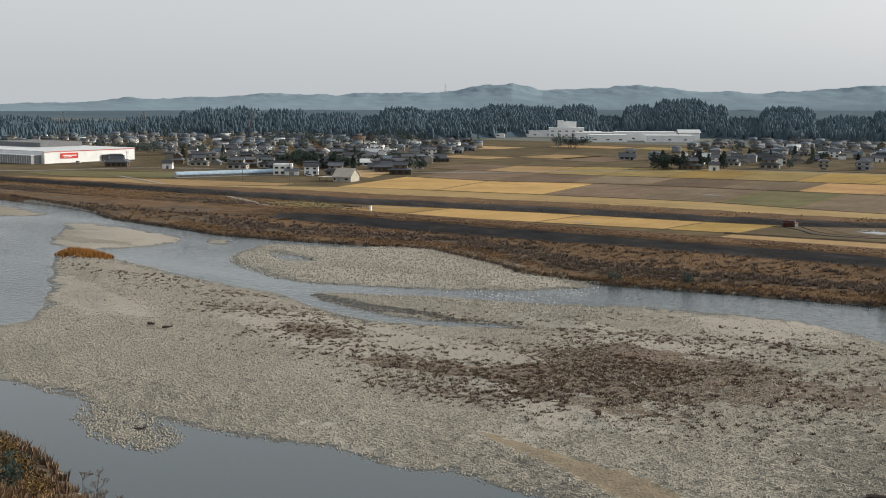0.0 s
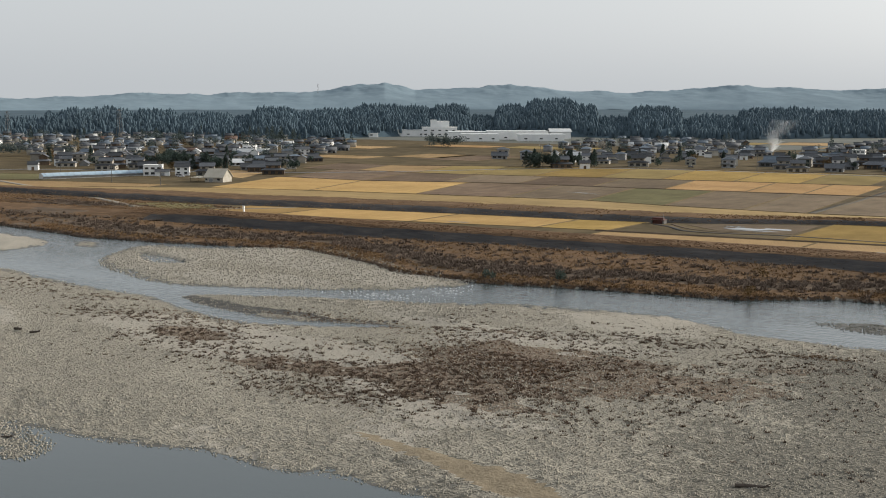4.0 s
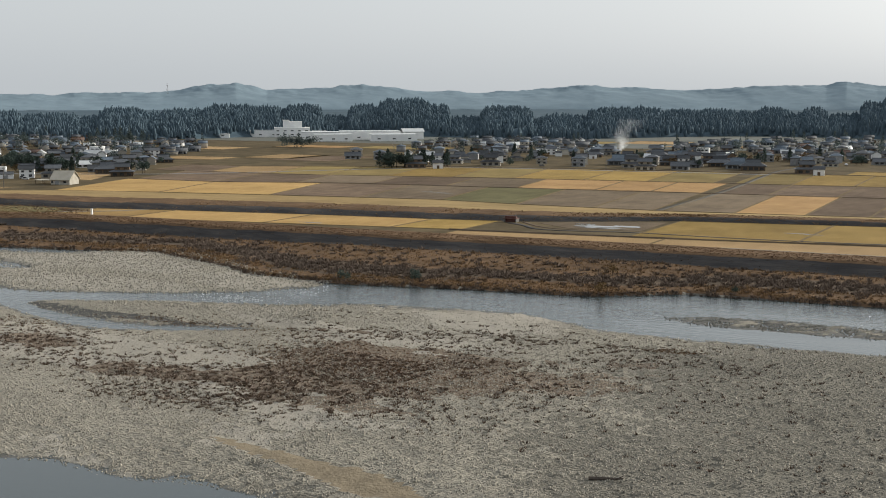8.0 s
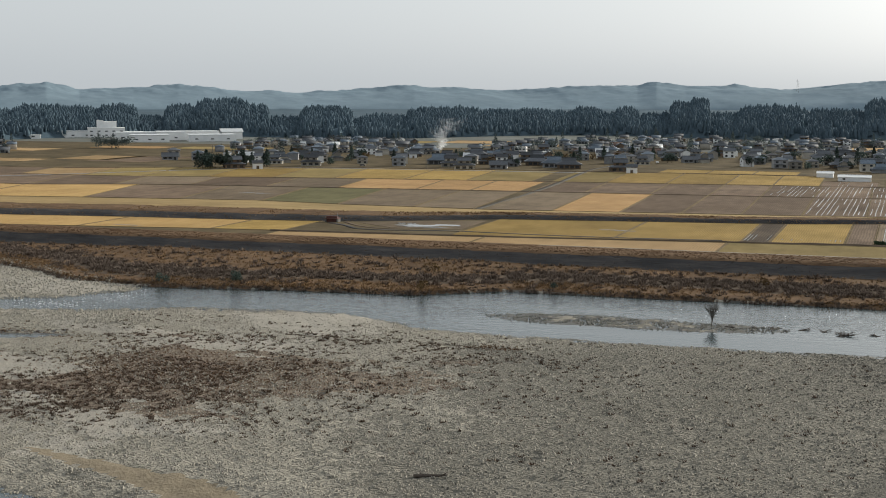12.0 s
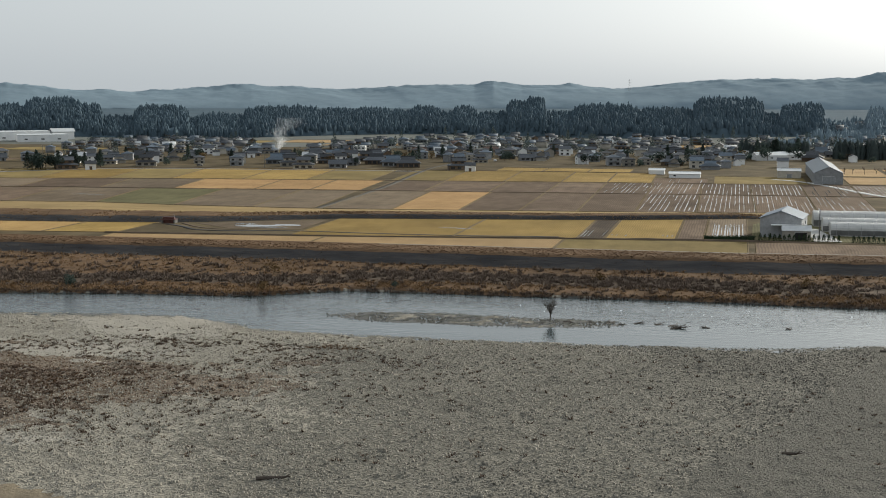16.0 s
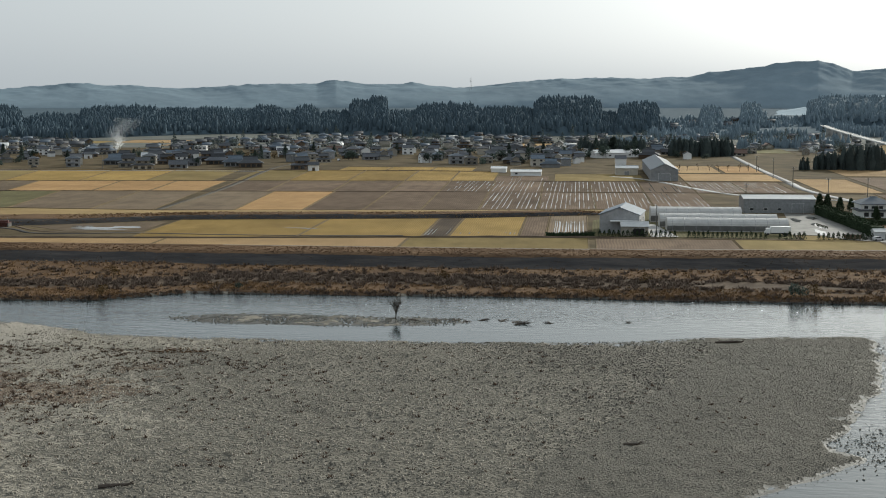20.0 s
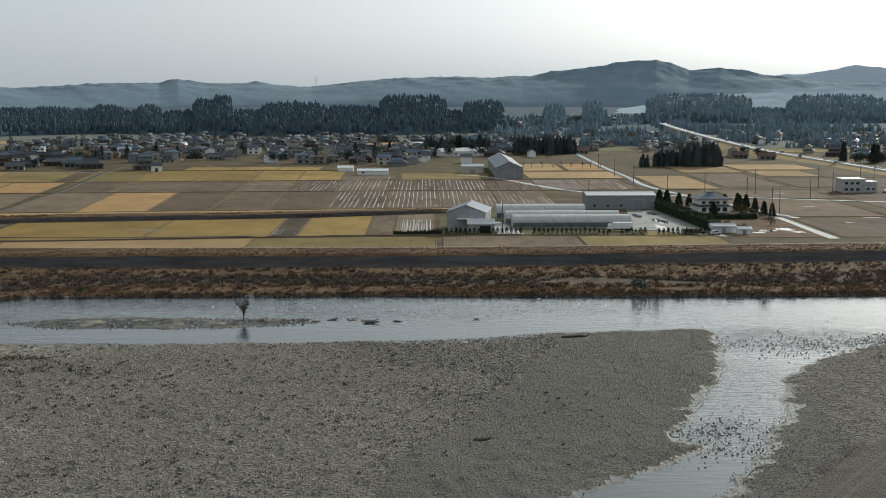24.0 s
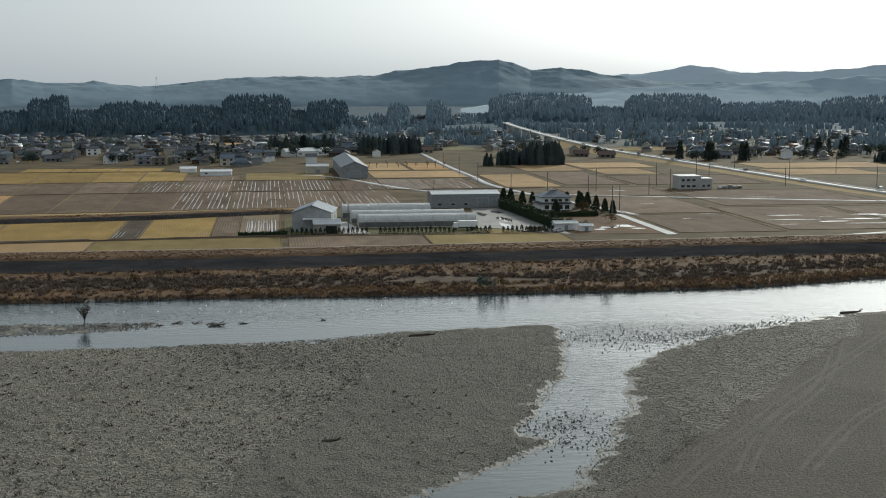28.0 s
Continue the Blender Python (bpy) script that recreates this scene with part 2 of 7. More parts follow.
def water_mat(name, tint, rough, ripple, ripple_scale, strength):
    m = bpy.data.materials.new(name)
    m.use_nodes = True
    n, l = m.node_tree.nodes, m.node_tree.links
    b = n["Principled BSDF"]
    b.inputs["Roughness"].default_value = rough
    b.inputs["IOR"].default_value = 1.333
    b.inputs["Base Color"].default_value = (*tint, 1)
    geo = n.new("ShaderNodeNewGeometry")
    mp = n.new("ShaderNodeMapping")
    mp.inputs["Scale"].default_value = (.32, 1, 1)
    l.new(geo.outputs["Position"], mp.inputs["Vector"])
    big = n.new("ShaderNodeTexNoise")
    big.inputs["Scale"].default_value = .018
    big.inputs["Detail"].default_value = 3
    l.new(mp.outputs[0], big.inputs["Vector"])
    t = n.new("ShaderNodeTexNoise")
    t.inputs["Scale"].default_value = ripple_scale
    t.inputs["Detail"].default_value = 3
    l.new(mp.outputs[0], t.inputs["Vector"])
    mul = n.new("ShaderNodeMath")
    mul.operation = "MULTIPLY"
    l.new(t.outputs["Fac"], mul.inputs[0])
    mr = n.new("ShaderNodeMapRange")
    mr.inputs["From Min"].default_value, mr.inputs["From Max"].default_value = .28, .60
    l.new(big.outputs["Fac"], mr.inputs["Value"])
    l.new(mr.outputs[0], mul.inputs[1])
    # the side pool at the near shore lies still
    sp = n.new("ShaderNodeSeparateXYZ")
    l.new(geo.outputs["Position"], sp.inputs[0])
    calm = n.new("ShaderNodeMapRange")
    calm.inputs["From Min"].default_value, calm.inputs["From Max"].default_value = 172, 225
    calm.inputs["To Min"].default_value, calm.inputs["To Max"].default_value = .03, 1
    l.new(sp.outputs["Y"], calm.inputs["Value"])
    mul2 = n.new("ShaderNodeMath")
    mul2.operation = "MULTIPLY"
    l.new(mul.outputs[0], mul2.inputs[0])
    l.new(calm.outputs[0], mul2.inputs[1])
    # and the stream runs smoother further down
    slack = n.new("ShaderNodeMapRange")
    slack.inputs["From Min"].default_value, slack.inputs["From Max"].default_value = -190, 20
    slack.inputs["To Min"].default_value, slack.inputs["To Max"].default_value = 1, .3
    l.new(sp.outputs["X"], slack.inputs["Value"])
    mul3 = n.new("ShaderNodeMath")
    mul3.operation = "MULTIPLY"
    l.new(mul2.outputs[0], mul3.inputs[0])
    l.new(slack.outputs[0], mul3.inputs[1])
    # broken water over the riffle where the side channel joins, and in its narrows
    height = mul3.outputs[0]
    chop = n.new("ShaderNodeTexNoise")
    chop.inputs["Scale"].default_value = 1.1
    chop.inputs["Detail"].default_value = 4
    l.new(mp.outputs[0], chop.inputs["Vector"])
    for cx, cy, kx, ky, amount in ((90, 311, 1 / 44, 1 / 20, .5), (62, 262, 1 / 24, 1 / 50, .32), (52, 222, 1 / 16, 1 / 18, .4)):
        off = n.new("ShaderNodeMapping")
        off.inputs["Location"].default_value = (-cx * kx, -cy * ky, 0)
        off.inputs["Scale"].default_value = (kx, ky, 0)
        l.new(geo.outputs["Position"], off.inputs["Vector"])
        dist_ = n.new("ShaderNodeVectorMath")
        dist_.operation = "LENGTH"
        l.new(off.outputs[0], dist_.inputs[0])
        fall = n.new("ShaderNodeMapRange")
        fall.inputs["From Min"].default_value, fall.inputs["From Max"].default_value = .45, 1
        fall.inputs["To Min"].default_value, fall.inputs["To Max"].default_value = amount, 0
        l.new(dist_.outputs["Value"], fall.inputs["Value"])
        add = n.new("ShaderNodeMath")
        add.operation = "MULTIPLY_ADD"
        l.new(chop.outputs["Fac"], add.inputs[0])
        l.new(fall.outputs[0], add.inputs[1])
        l.new(height, add.inputs[2])
        height = add.outputs[0]
    bn = n.new("ShaderNodeBump")
    bn.inputs["Strength"].default_value = strength
    bn.inputs["Distance"].default_value = ripple
    l.new(height, bn.inputs["Height"])
    l.new(bn.outputs[0], b.inputs["Normal"])
    return m


M["water"] = water_mat("river_water", (.04, .054, .058), .11, .6, .8, .75)
M["puddle"] = water_mat("standing_water", (.10, .095, .08), .04, .02, 2.0, .3)


# ---- helpers ----
rng = np.random.default_rng(7)


def mesh_of(name, verts, faces, mats, face_mats=None, smooth=False):
    me = bpy.data.meshes.new(name)
    verts = np.asarray(verts, np.float32)
    faces = np.asarray(faces, np.int32)
    k = faces.shape[1]
    me.vertices.add(len(verts))
    me.vertices.foreach_set("co", verts.ravel())
    me.loops.add(faces.size)
    me.loops.foreach_set("vertex_index", faces.ravel())
    me.polygons.add(len(faces))
    me.polygons.foreach_set("loop_start", np.arange(0, faces.size, k, dtype=np.int32))
    for m in mats:
        me.materials.append(m)
    if face_mats is not None:
        me.polygons.foreach_set("material_index", np.asarray(face_mats, np.int32))
    if smooth:
        me.polygons.foreach_set("use_smooth", np.ones(len(faces), bool))
    me.update(calc_edges=True)
    return me


def part(name, bm, material, parent, label=""):
    me = bpy.data.meshes.new(name)
    bm.to_mesh(me)
    bm.free()
    me.materials.append(material)
    ob = new(name, me)
    ob.parent = parent
    return tagged(ob, label)


def put(name, me, parent=None, m=None):
    ob = new(name, me)
    ob.parent = parent
    if m is not None:
        ob.matrix_basis = m
    return ob


def base(name, m, label, category, group="", kind=""):
    ob = new(name)
    ob.matrix_basis = m
    return tagged(ob, label, category, group, kind)


def box(x0, y0, z0, x1, y1, z1, bm=None, bevel=0.0):
    bm = bm or bmesh.new()
    vs = [bm.verts.new(p) for p in ((x0, y0, z0), (x1, y0, z0), (x1, y1, z0), (x0, y1, z0), (x0, y0, z1), (x1, y0, z1), (x1, y1, z1), (x0, y1, z1))]
    for f in ((3, 2, 1, 0), (4, 5, 6, 7), (0, 1, 5, 4), (1, 2, 6, 5), (2, 3, 7, 6), (3, 0, 4, 7)):
        bm.faces.new([vs[i] for i in f])
    if bevel:
        bmesh.ops.bevel(bm, geom=bm.edges[:], offset=bevel, segments=1, affect="EDGES")
    return bm


def extrude_profile(pts, y0, y1, bm=None):
    """A prism along Y from an (x, z) outline."""
    bm = bm or bmesh.new()
    a = [bm.verts.new((x, y0, z)) for x, z in pts]
    b = [bm.verts.new((x, y1, z)) for x, z in pts]
    k = len(pts)
    bm.faces.new(a)
    bm.faces.new(b[::-1])
    for i in range(k):
        bm.faces.new((a[i], b[i], b[(i + 1) % k], a[(i + 1) % k]))
    bmesh.ops.recalc_face_normals(bm, faces=bm.faces[:])
    return bm


def tube(p0, p1, r0, r1, sides=6, bm=None):
    bm = bm or bmesh.new()
    p0, p1 = Vector(p0), Vector(p1)
    q = (p1 - p0).to_track_quat("Z", "Y").to_matrix()
    rings = []
    for p, r in ((p0, r0), (p1, r1)):
        rings.append([bm.verts.new(p + q @ Vector((r * math.cos(6.2832 * i / sides), r * math.sin(6.2832 * i / sides), 0))) for i in range(sides)])
    for i in range(sides):
        bm.faces.new((rings[0][i], rings[0][(i + 1) % sides], rings[1][(i + 1) % sides], rings[1][i]))
    bm.faces.new(rings[1])
    bm.faces.new(rings[0][::-1])
    return bm


def vnoise(x, y, seed=0):
    """Smooth value noise in 0..1 on arrays."""
    def h(i, j):
        n = (i * 374761393 + j * 668265263 + seed * 974711) & 0x7FFFFFFF
        n = ((n ^ (n >> 13)) * 1274126177) & 0x7FFFFFFF
        return ((n ^ (n >> 16)) & 0xFFFF) / 65535.0
    xi, yi = np.floor(x).astype(np.int64), np.floor(y).astype(np.int64)
    fx, fy = x - xi, y - yi
    fx, fy = fx * fx * (3 - 2 * fx), fy * fy * (3 - 2 * fy)
    a = h(xi, yi) * (1 - fx) + h(xi + 1, yi) * fx
    b = h(xi, yi + 1) * (1 - fx) + h(xi + 1, yi + 1) * fx
    return a * (1 - fy) + b * fy


def fbm(x, y, seed=0, octaves=4):
    s = 0
    for k in range(octaves):
        s = s + vnoise(x * 2 ** k, y * 2 ** k, seed + k) * .5 ** (k + 1)
    return s


def smooth_line(pts, per=6, closed=True):
    """Points along a Catmull-Rom curve through a few control points."""
    p = np.array(pts, float)
    k = len(p)
    out = []
    for i in range(k if closed else k - 1):
        idx = [(i - 1) % k, i, (i + 1) % k, (i + 2) % k] if closed else [max(i - 1, 0), i, i + 1, min(i + 2, k - 1)]
        a, b, c, d = p[idx]
        for s in np.linspace(0, 1, per, endpoint=False):
            out.append(.5 * (2 * b + (c - a) * s + (2 * a - 5 * b + 4 * c - d) * s * s + (3 * b - a - 3 * c + d) * s ** 3))
    if not closed:
        out.append(p[-1])
    return np.array(out)


def inside_depth(x, y, poly):
    """Distance to a closed outline, positive inside."""
    best = np.full(x.shape, 1e9)
    ins = np.zeros(x.shape, bool)
    q = np.roll(poly, -1, 0)
    for (ax, ay), (bx, by) in zip(poly, q):
        dx, dy = bx - ax, by - ay
        s = np.clip(((x - ax) * dx + (y - ay) * dy) / (dx * dx + dy * dy + 1e-9), 0, 1)
        best = np.minimum(best, (x - ax - s * dx) ** 2 + (y - ay - s * dy) ** 2)
        if ay != by:
            ins ^= ((ay > y) != (by > y)) & (x < (bx - ax) * (y - ay) / (by - ay) + ax)
    return np.sqrt(best) * np.where(ins, 1, -1)


# ---- the river, its bars and the far bank ----
WATER = -4.2
MAIN_BAR = [(-414, 301), (-385, 296), (-341, 285), (-305, 277), (-283, 275), (-251, 261), (-231, 257), (-210, 261), (-191, 272), (-209, 268),
            (-226, 264), (-252, 271), (-271, 280), (-258, 290), (-234, 299), (-202, 309), (-182, 319), (-156, 323), (-140, 323), (-126, 317),
            (-112, 309), (-92, 308), (-61, 307), (-28, 308), (4, 311), (29, 319), (57, 324), (68, 323), (68, 306), (64, 281),
            (56, 259), (45, 232), (41, 223), (46, 215), (39, 204), (26, 193), (10, 178), (-20, 160), (-60, 146), (-95, 156),
            (-120, 160), (-134, 157), (-153, 159), (-171, 155), (-206, 155), (-242, 157), (-263, 162), (-294, 181), (-300, 206), (-352, 247), (-398, 281)]
SHOAL = [(-209, 158), (-190, 153), (-177, 146), (-174, 140), (-186, 141), (-199, 147)]
RIGHT_BAR = [(30, 170), (42, 189), (50, 204), (62, 230), (70, 255), (73, 266), (79, 279), (89, 291), (101, 302), (118, 313),
             (130, 320), (144, 328), (165, 337), (230, 350), (420, 365), (420, 60), (60, 60)]
STRIP_BAR = [(-104, 335), (-85, 342), (-49, 341), (-27, 337), (-47, 328), (-89, 328)]
BACK_BAR = [(-355, 326), (-372, 362), (-346, 371), (-316, 390), (-272, 374), (-250, 359), (-217, 346), (-230, 322), (-260, 306), (-293, 296), (-327, 307)]
INLET = [(-358, 347), (-339, 343), (-322, 334), (-327, 327), (-341, 331)]
LEFT_ISLE = [(-443, 311), (-470, 335), (-505, 366), (-463, 366), (-419, 356), (-404, 336), (-413, 310)]
SMALL_ISLE = [(-396, 350), (-405, 361), (-392, 360), (-384, 350)]
UPPER_ISLE = [(-640, 392), (-615, 400), (-550, 385), (-552, 365), (-590, 355)]
NEAR_BANK = [(-420, 60), (-230, 127), (-195, 128), (-184, 126), (-170, 121), (-158, 116), (-140, 112), (-100, 100), (-40, 85), (0, 40), (-420, 40)]
FAR_EDGE = [(-1500, 560), (-900, 470), (-654, 428), (-553, 410), (-504, 389), (-409, 372), (-352, 379), (-314, 387), (-267, 366), (-246, 353),
            (-208, 350), (-171, 357), (-135, 360), (-112, 376), (-58, 377), (-11, 378), (34, 376), (80, 376), (126, 377), (160, 384), (189, 393), (260, 415), (420, 440), (1500, 560)]
FE = np.array(FAR_EDGE, float)


def far_edge(u):
    wob = 3.2 * (fbm(u * .05, u * 0 + 3.3, 11, 3) - .45)
    return np.interp(u, FE[:, 0], FE[:, 1]) + wob


def dike_crest(u):
    return 440 + np.interp(u, [-430, 0, 210, 420], [-3, 0, 14, 40])


def ground_z(u, v):
    """Height of the land and riverbed."""
    jitter = (fbm(u * .12, v * .12, 5, 3) - .45)
    fine = fbm(u * .5, v * .5, 9, 2) - .4
    z = np.full(u.shape, WATER - 1.2)
    bar = np.full(u.shape, -50.0)
    for poly, cap, step in ((MAIN_BAR, 1.15, .07), (RIGHT_BAR, 1.2, .08), (BACK_BAR, .7, .05), (LEFT_ISLE, .8, .06), (SMALL_ISLE, .25, .04),
                            (UPPER_ISLE, .6, .05), (STRIP_BAR, .05, .05), (SHOAL, -.05, .05)):
        d = inside_depth(u, v, smooth_line(poly, 5)) + jitter * 5.0 + fine * 1.5
        z = np.maximum(z, WATER + np.clip(d * step, -1.2, cap))
        bar = np.maximum(bar, d)
    d = inside_depth(u, v, smooth_line(INLET, 5)) + jitter * 3
    z = np.where(d > 0, np.minimum(z, WATER - .12), z)
    calm_ = np.where(u > np.interp(v, [181, 191, 231, 292, 330], [57, 65, 94, 141, 160]) - 9, .25, 1)
    z = z + calm_ * np.where(bar > 1, .35 * (fbm(u * .03, v * .03, 21, 3) - .45) + .16 * fine + .48 * (vnoise(u * .62, v * .62, 13) - .5) + .22 * (vnoise(u * 1.1, v * 1.1, 14) - .5), 0)
    # riffle of half-drowned stones where the side channel meets the river
    rif = np.exp(-(((u - 84) / 22) ** 2 + ((v - 310) / 13) ** 2)) + np.exp(-(((u - 118) / 22) ** 2 + ((v - 322) / 7) ** 2))
    z = np.where(z < WATER, np.maximum(z, WATER - .5 + .42 * np.clip(rif, 0, 1) + .25 * fine), z)
    # near bank, below the eye
    d = inside_depth(u, v, smooth_line(NEAR_BANK, 4)) + jitter * 3
    z = np.maximum(z, WATER + np.clip(d * .35, -1.2, 9) + np.where(d > 0, .3 * fine, 0))
    # far bank, berm, dike and plain
    e = v - far_edge(u)
    berm = WATER + np.clip(e * .55, -1.2, .9) + np.clip(e - 2, 0, 60) * .03
    crest = dike_crest(u)
    dike = np.clip((u + 470) / 60, 0, 1)
    toe = crest - 17
    lift = np.clip((v - toe) / 7.5, 0, 1)
    lift = np.where(dike < 1, lift * dike + (1 - dike) * np.clip((v - toe + 25) / 70, 0, 1), lift)
    top = 1.6 * dike
    land = berm + (top - berm) * lift
    back = np.clip((v - crest - 8) / 6, 0, 1)
    land = np.where(v > crest + 8, top + (0 - top) * back, land)
    land = land + np.where((v < toe) & (e > 1), .5 * (fbm(u * .08, v * .15, 31, 3) - .45), 0)
    z = np.where(e > -2, np.maximum(z, land), z)
    z = np.where(v > crest + 13, 0.0, z)
    return z


# patches of dead brush on the main bar: x, y, spread in x and y, weight
BRUSH = [(-222, 232, 14, 9, 8), (-178, 216, 20, 7, 9), (-158, 200, 13, 4, 5), (-150, 250, 16, 14, 12), (-140, 225, 16, 10, 12), (-122, 240, 13, 14, 9), (-128, 208, 18, 5, 6),
         (-172, 275, 24, 4, 5), (-120, 284, 16, 3, 4), (-290, 262, 22, 5, 5), (-258, 244, 18, 6, 5), (-96, 250, 22, 22, 6), (-350, 275, 25, 6, 5), (-85, 272, 14, 5, 2.5)]


def steps(*spans):
    out = []
    for a, b, s in spans:
        out.extend(np.arange(a, b, s))
    return np.array(out)


us = np.concatenate([[-4900, -3000, -2000], steps((-1500, -800, 12), (-800, -420, 2.6), (-420, -280, 1.3), (-280, 160, 1.1), (160, 260, 1.4), (260, 420, 5), (420, 1500, 40)), [1500, 2500, 4900]])
vs = np.concatenate([[-4900, -2000, -500], steps((-100, 100, 20), (100, 140, 1.2), (140, 330, 1.1), (330, 470, 1.5)), [472, 480, 500, 540, 600, 700, 900, 1200, 1600, 2200, 3000, 4900]])
GU, GV = np.meshgrid(us, vs)
GZ = ground_z(GU, GV)
far_off = (GU < -1400) | (GU > 1400) | (GV < 40)
GZ = np.where(far_off & (GV < 40), 0, GZ)
nu, nv = len(us), len(vs)
idx = np.arange(nu * nv).reshape(nv, nu)
faces = np.stack([idx[:-1, :-1], idx[:-1, 1:], idx[1:, 1:], idx[1:, :-1]], -1).reshape(-1, 4)
cu, cv, cz = [a.ravel()[faces].mean(1) for a in (GU, GV, GZ)]
e = cv - far_edge(cu)
crest = dike_crest(cu)
wander = fbm(cu * .03, cv * .1, 41, 3)
streak = fbm(cu * .012, cv * .17, 42, 3)
fm = np.zeros(len(faces), int)
across = cv + .35 * cu
band = fbm(cu * .009, across * .04, 57, 3)
fm[(band + .10 * (vnoise(cu * .5, cv * .7, 63) - .5) > .50) & (e < 0) & (cu < -120 + 90 * (wander - .45))] = 9
# steps the gravel darker toward the sun side, backlit shade put into colour
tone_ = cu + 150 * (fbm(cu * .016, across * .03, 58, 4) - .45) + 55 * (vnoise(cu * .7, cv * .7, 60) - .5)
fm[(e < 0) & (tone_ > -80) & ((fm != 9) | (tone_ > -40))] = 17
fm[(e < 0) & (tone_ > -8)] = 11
shingle_ = np.interp(cv, [187, 202, 233, 280, 299], [-9, -4.5, 7, 23, 30])
fm[(e < 0) & (cu > shingle_ + 7 * (wander - .45)) & (cu < 72)] = 16
back_ = np.maximum(inside_depth(cu, cv, smooth_line(BACK_BAR, 5)), inside_depth(cu, cv, smooth_line(LEFT_ISLE, 5)))
fm[(back_ > -2) & (e < 0) & (fbm(cu * .03, cv * .09, 59, 3) > .36)] = 9
brush_ = sum(wt * np.exp(-((cu - bx_) / (sx_ * 1.25)) ** 2 - ((cv - by_) / (sy_ * 1.25)) ** 2) / 12 for bx_, by_, sx_, sy_, wt in BRUSH)
fm[(brush_ * (.3 + 1.5 * fbm(cu * .16, cv * .22, 78, 3)) > .47) & (e < 0) & (inside_depth(cu, cv, smooth_line(MAIN_BAR, 5)) > 3)] = 13
fm[cz < WATER + np.where(cv < 172, .07, .10)] = 1
# strip along the cut bank, coloured dark where its face is shaded
cut = smooth_line([(-271, 278), (-262, 277), (-246, 272), (-233, 271), (-221, 271.5), (-211, 270.5), (-195, 276.5)], 5, closed=False)
near_cut = np.full(len(cu), 1e9)
for px_, py_ in cut:
    near_cut = np.minimum(near_cut, np.hypot(cu - px_, cv - py_))
fm[(near_cut < np.clip((-175 - cu) / 22, .9, 3.4) + 3 * (wander - .45)) & (e < 0)] = 14
sand_tongue = inside_depth(cu, cv, smooth_line([(-134, 179), (-113, 175), (-97, 172), (-88, 165), (-99, 165), (-112, 171)], 4)) + wander * 4
fm[(sand_tongue > 1) & (e < 0)] = 2
track = np.interp(cv, [181, 191, 231, 292, 330], [57, 65, 94, 141, 160])
fm[(cu > track - 9 + 14 * (wander - .45)) & (cv < 326) & (e < 0) & (cz > WATER + .3)] = 10
fm[(e > .3)] = 3
zone = e + 16 * (streak - .46) + 5 * (wander - .45)
fm[(e > .3) & ((zone < 13) | (zone > 30)) & (cu > -455)] = 4
fm[(cv >= crest - 17) & (cv < crest + 6)] = 4
fm[(cv >= crest + 6) & (cv < crest + 9)] = np.where(cu > -120, 7, 4)[(cv >= crest + 6) & (cv < crest + 9)]
fm[(cv >= crest + 9) & (cv < crest + 12)] = 4
fm[(cv >= crest + 12) & (cv < crest + 20)] = 6
fm[(cv >= crest + 20)] = 8
# beyond these distances the land takes the colours with haze painted in
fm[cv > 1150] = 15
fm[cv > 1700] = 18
fm[(e > .3) & (cv < crest + 22) & (cu < -455)] = 3
fm[(e > .3) & (cv < crest + 22) & (cu < -455) & (wander > .37)] = 4
scrub = (cu < -415) & (cv > crest - 5) & (cv < np.interp(cu, [-900, -690, -540, -480, -415], [470, 488, 495, 488, 470])) & (e > .3)
fm[scrub] = np.where(streak < .55, 4, 3)[scrub]
nb = inside_depth(cu, cv, smooth_line(NEAR_BANK, 4))
fm[nb > 0] = 3
fm[far_off.ravel()[faces].any(1) & (cv < 380)] = 8
ground = put("ground", mesh_of("ground", np.stack([GU.ravel(), GV.ravel(), GZ.ravel()], 1), faces,
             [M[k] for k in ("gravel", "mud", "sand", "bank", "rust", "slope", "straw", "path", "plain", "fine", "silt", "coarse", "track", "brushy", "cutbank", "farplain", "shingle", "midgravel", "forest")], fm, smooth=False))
tagged(ground, "gravel bars, dry grassy banks, dike and winter farmland", "ground", kind="structure")

# worn wheel tracks over the silt of the right-hand bar
for lane_, (pts_) in enumerate(([(58, 184), (66, 196), (94, 234), (116, 262), (144, 297), (160, 316)], [(70, 190), (84, 216), (106, 246), (126, 284), (139, 312)], [(80, 190), (104, 222), (134, 250), (170, 290)])):
    for side in (-.85, .85):
        p_ = smooth_line([(x + side, y - side * .6) for x, y in pts_], 14, closed=False)
        zz_ = ground_z(p_[:, 0], p_[:, 1]) + .05
        wd_ = .16 + .12 * vnoise(np.arange(len(p_)) * .3, np.zeros(len(p_)) + lane_, 5)
        V = np.stack([np.stack([p_[:, 0] + o * wd_ * 1.4, p_[:, 1] - o * wd_, zz_ - .04 * abs(o)], 1) for o in (-1, 0, 1)], 1)
        ti_ = np.arange(len(p_) * 3).reshape(-1, 3)
        tk_ = put("wheel_track", mesh_of("wheel_track", V.reshape(-1, 3), np.stack([ti_[:-1, :-1], ti_[:-1, 1:], ti_[1:, 1:], ti_[1:, :-1]], -1).reshape(-1, 4), [M["track"]]))
        tagged(tk_, "faint packed wheel track in silty gravel", "track", kind="structure")

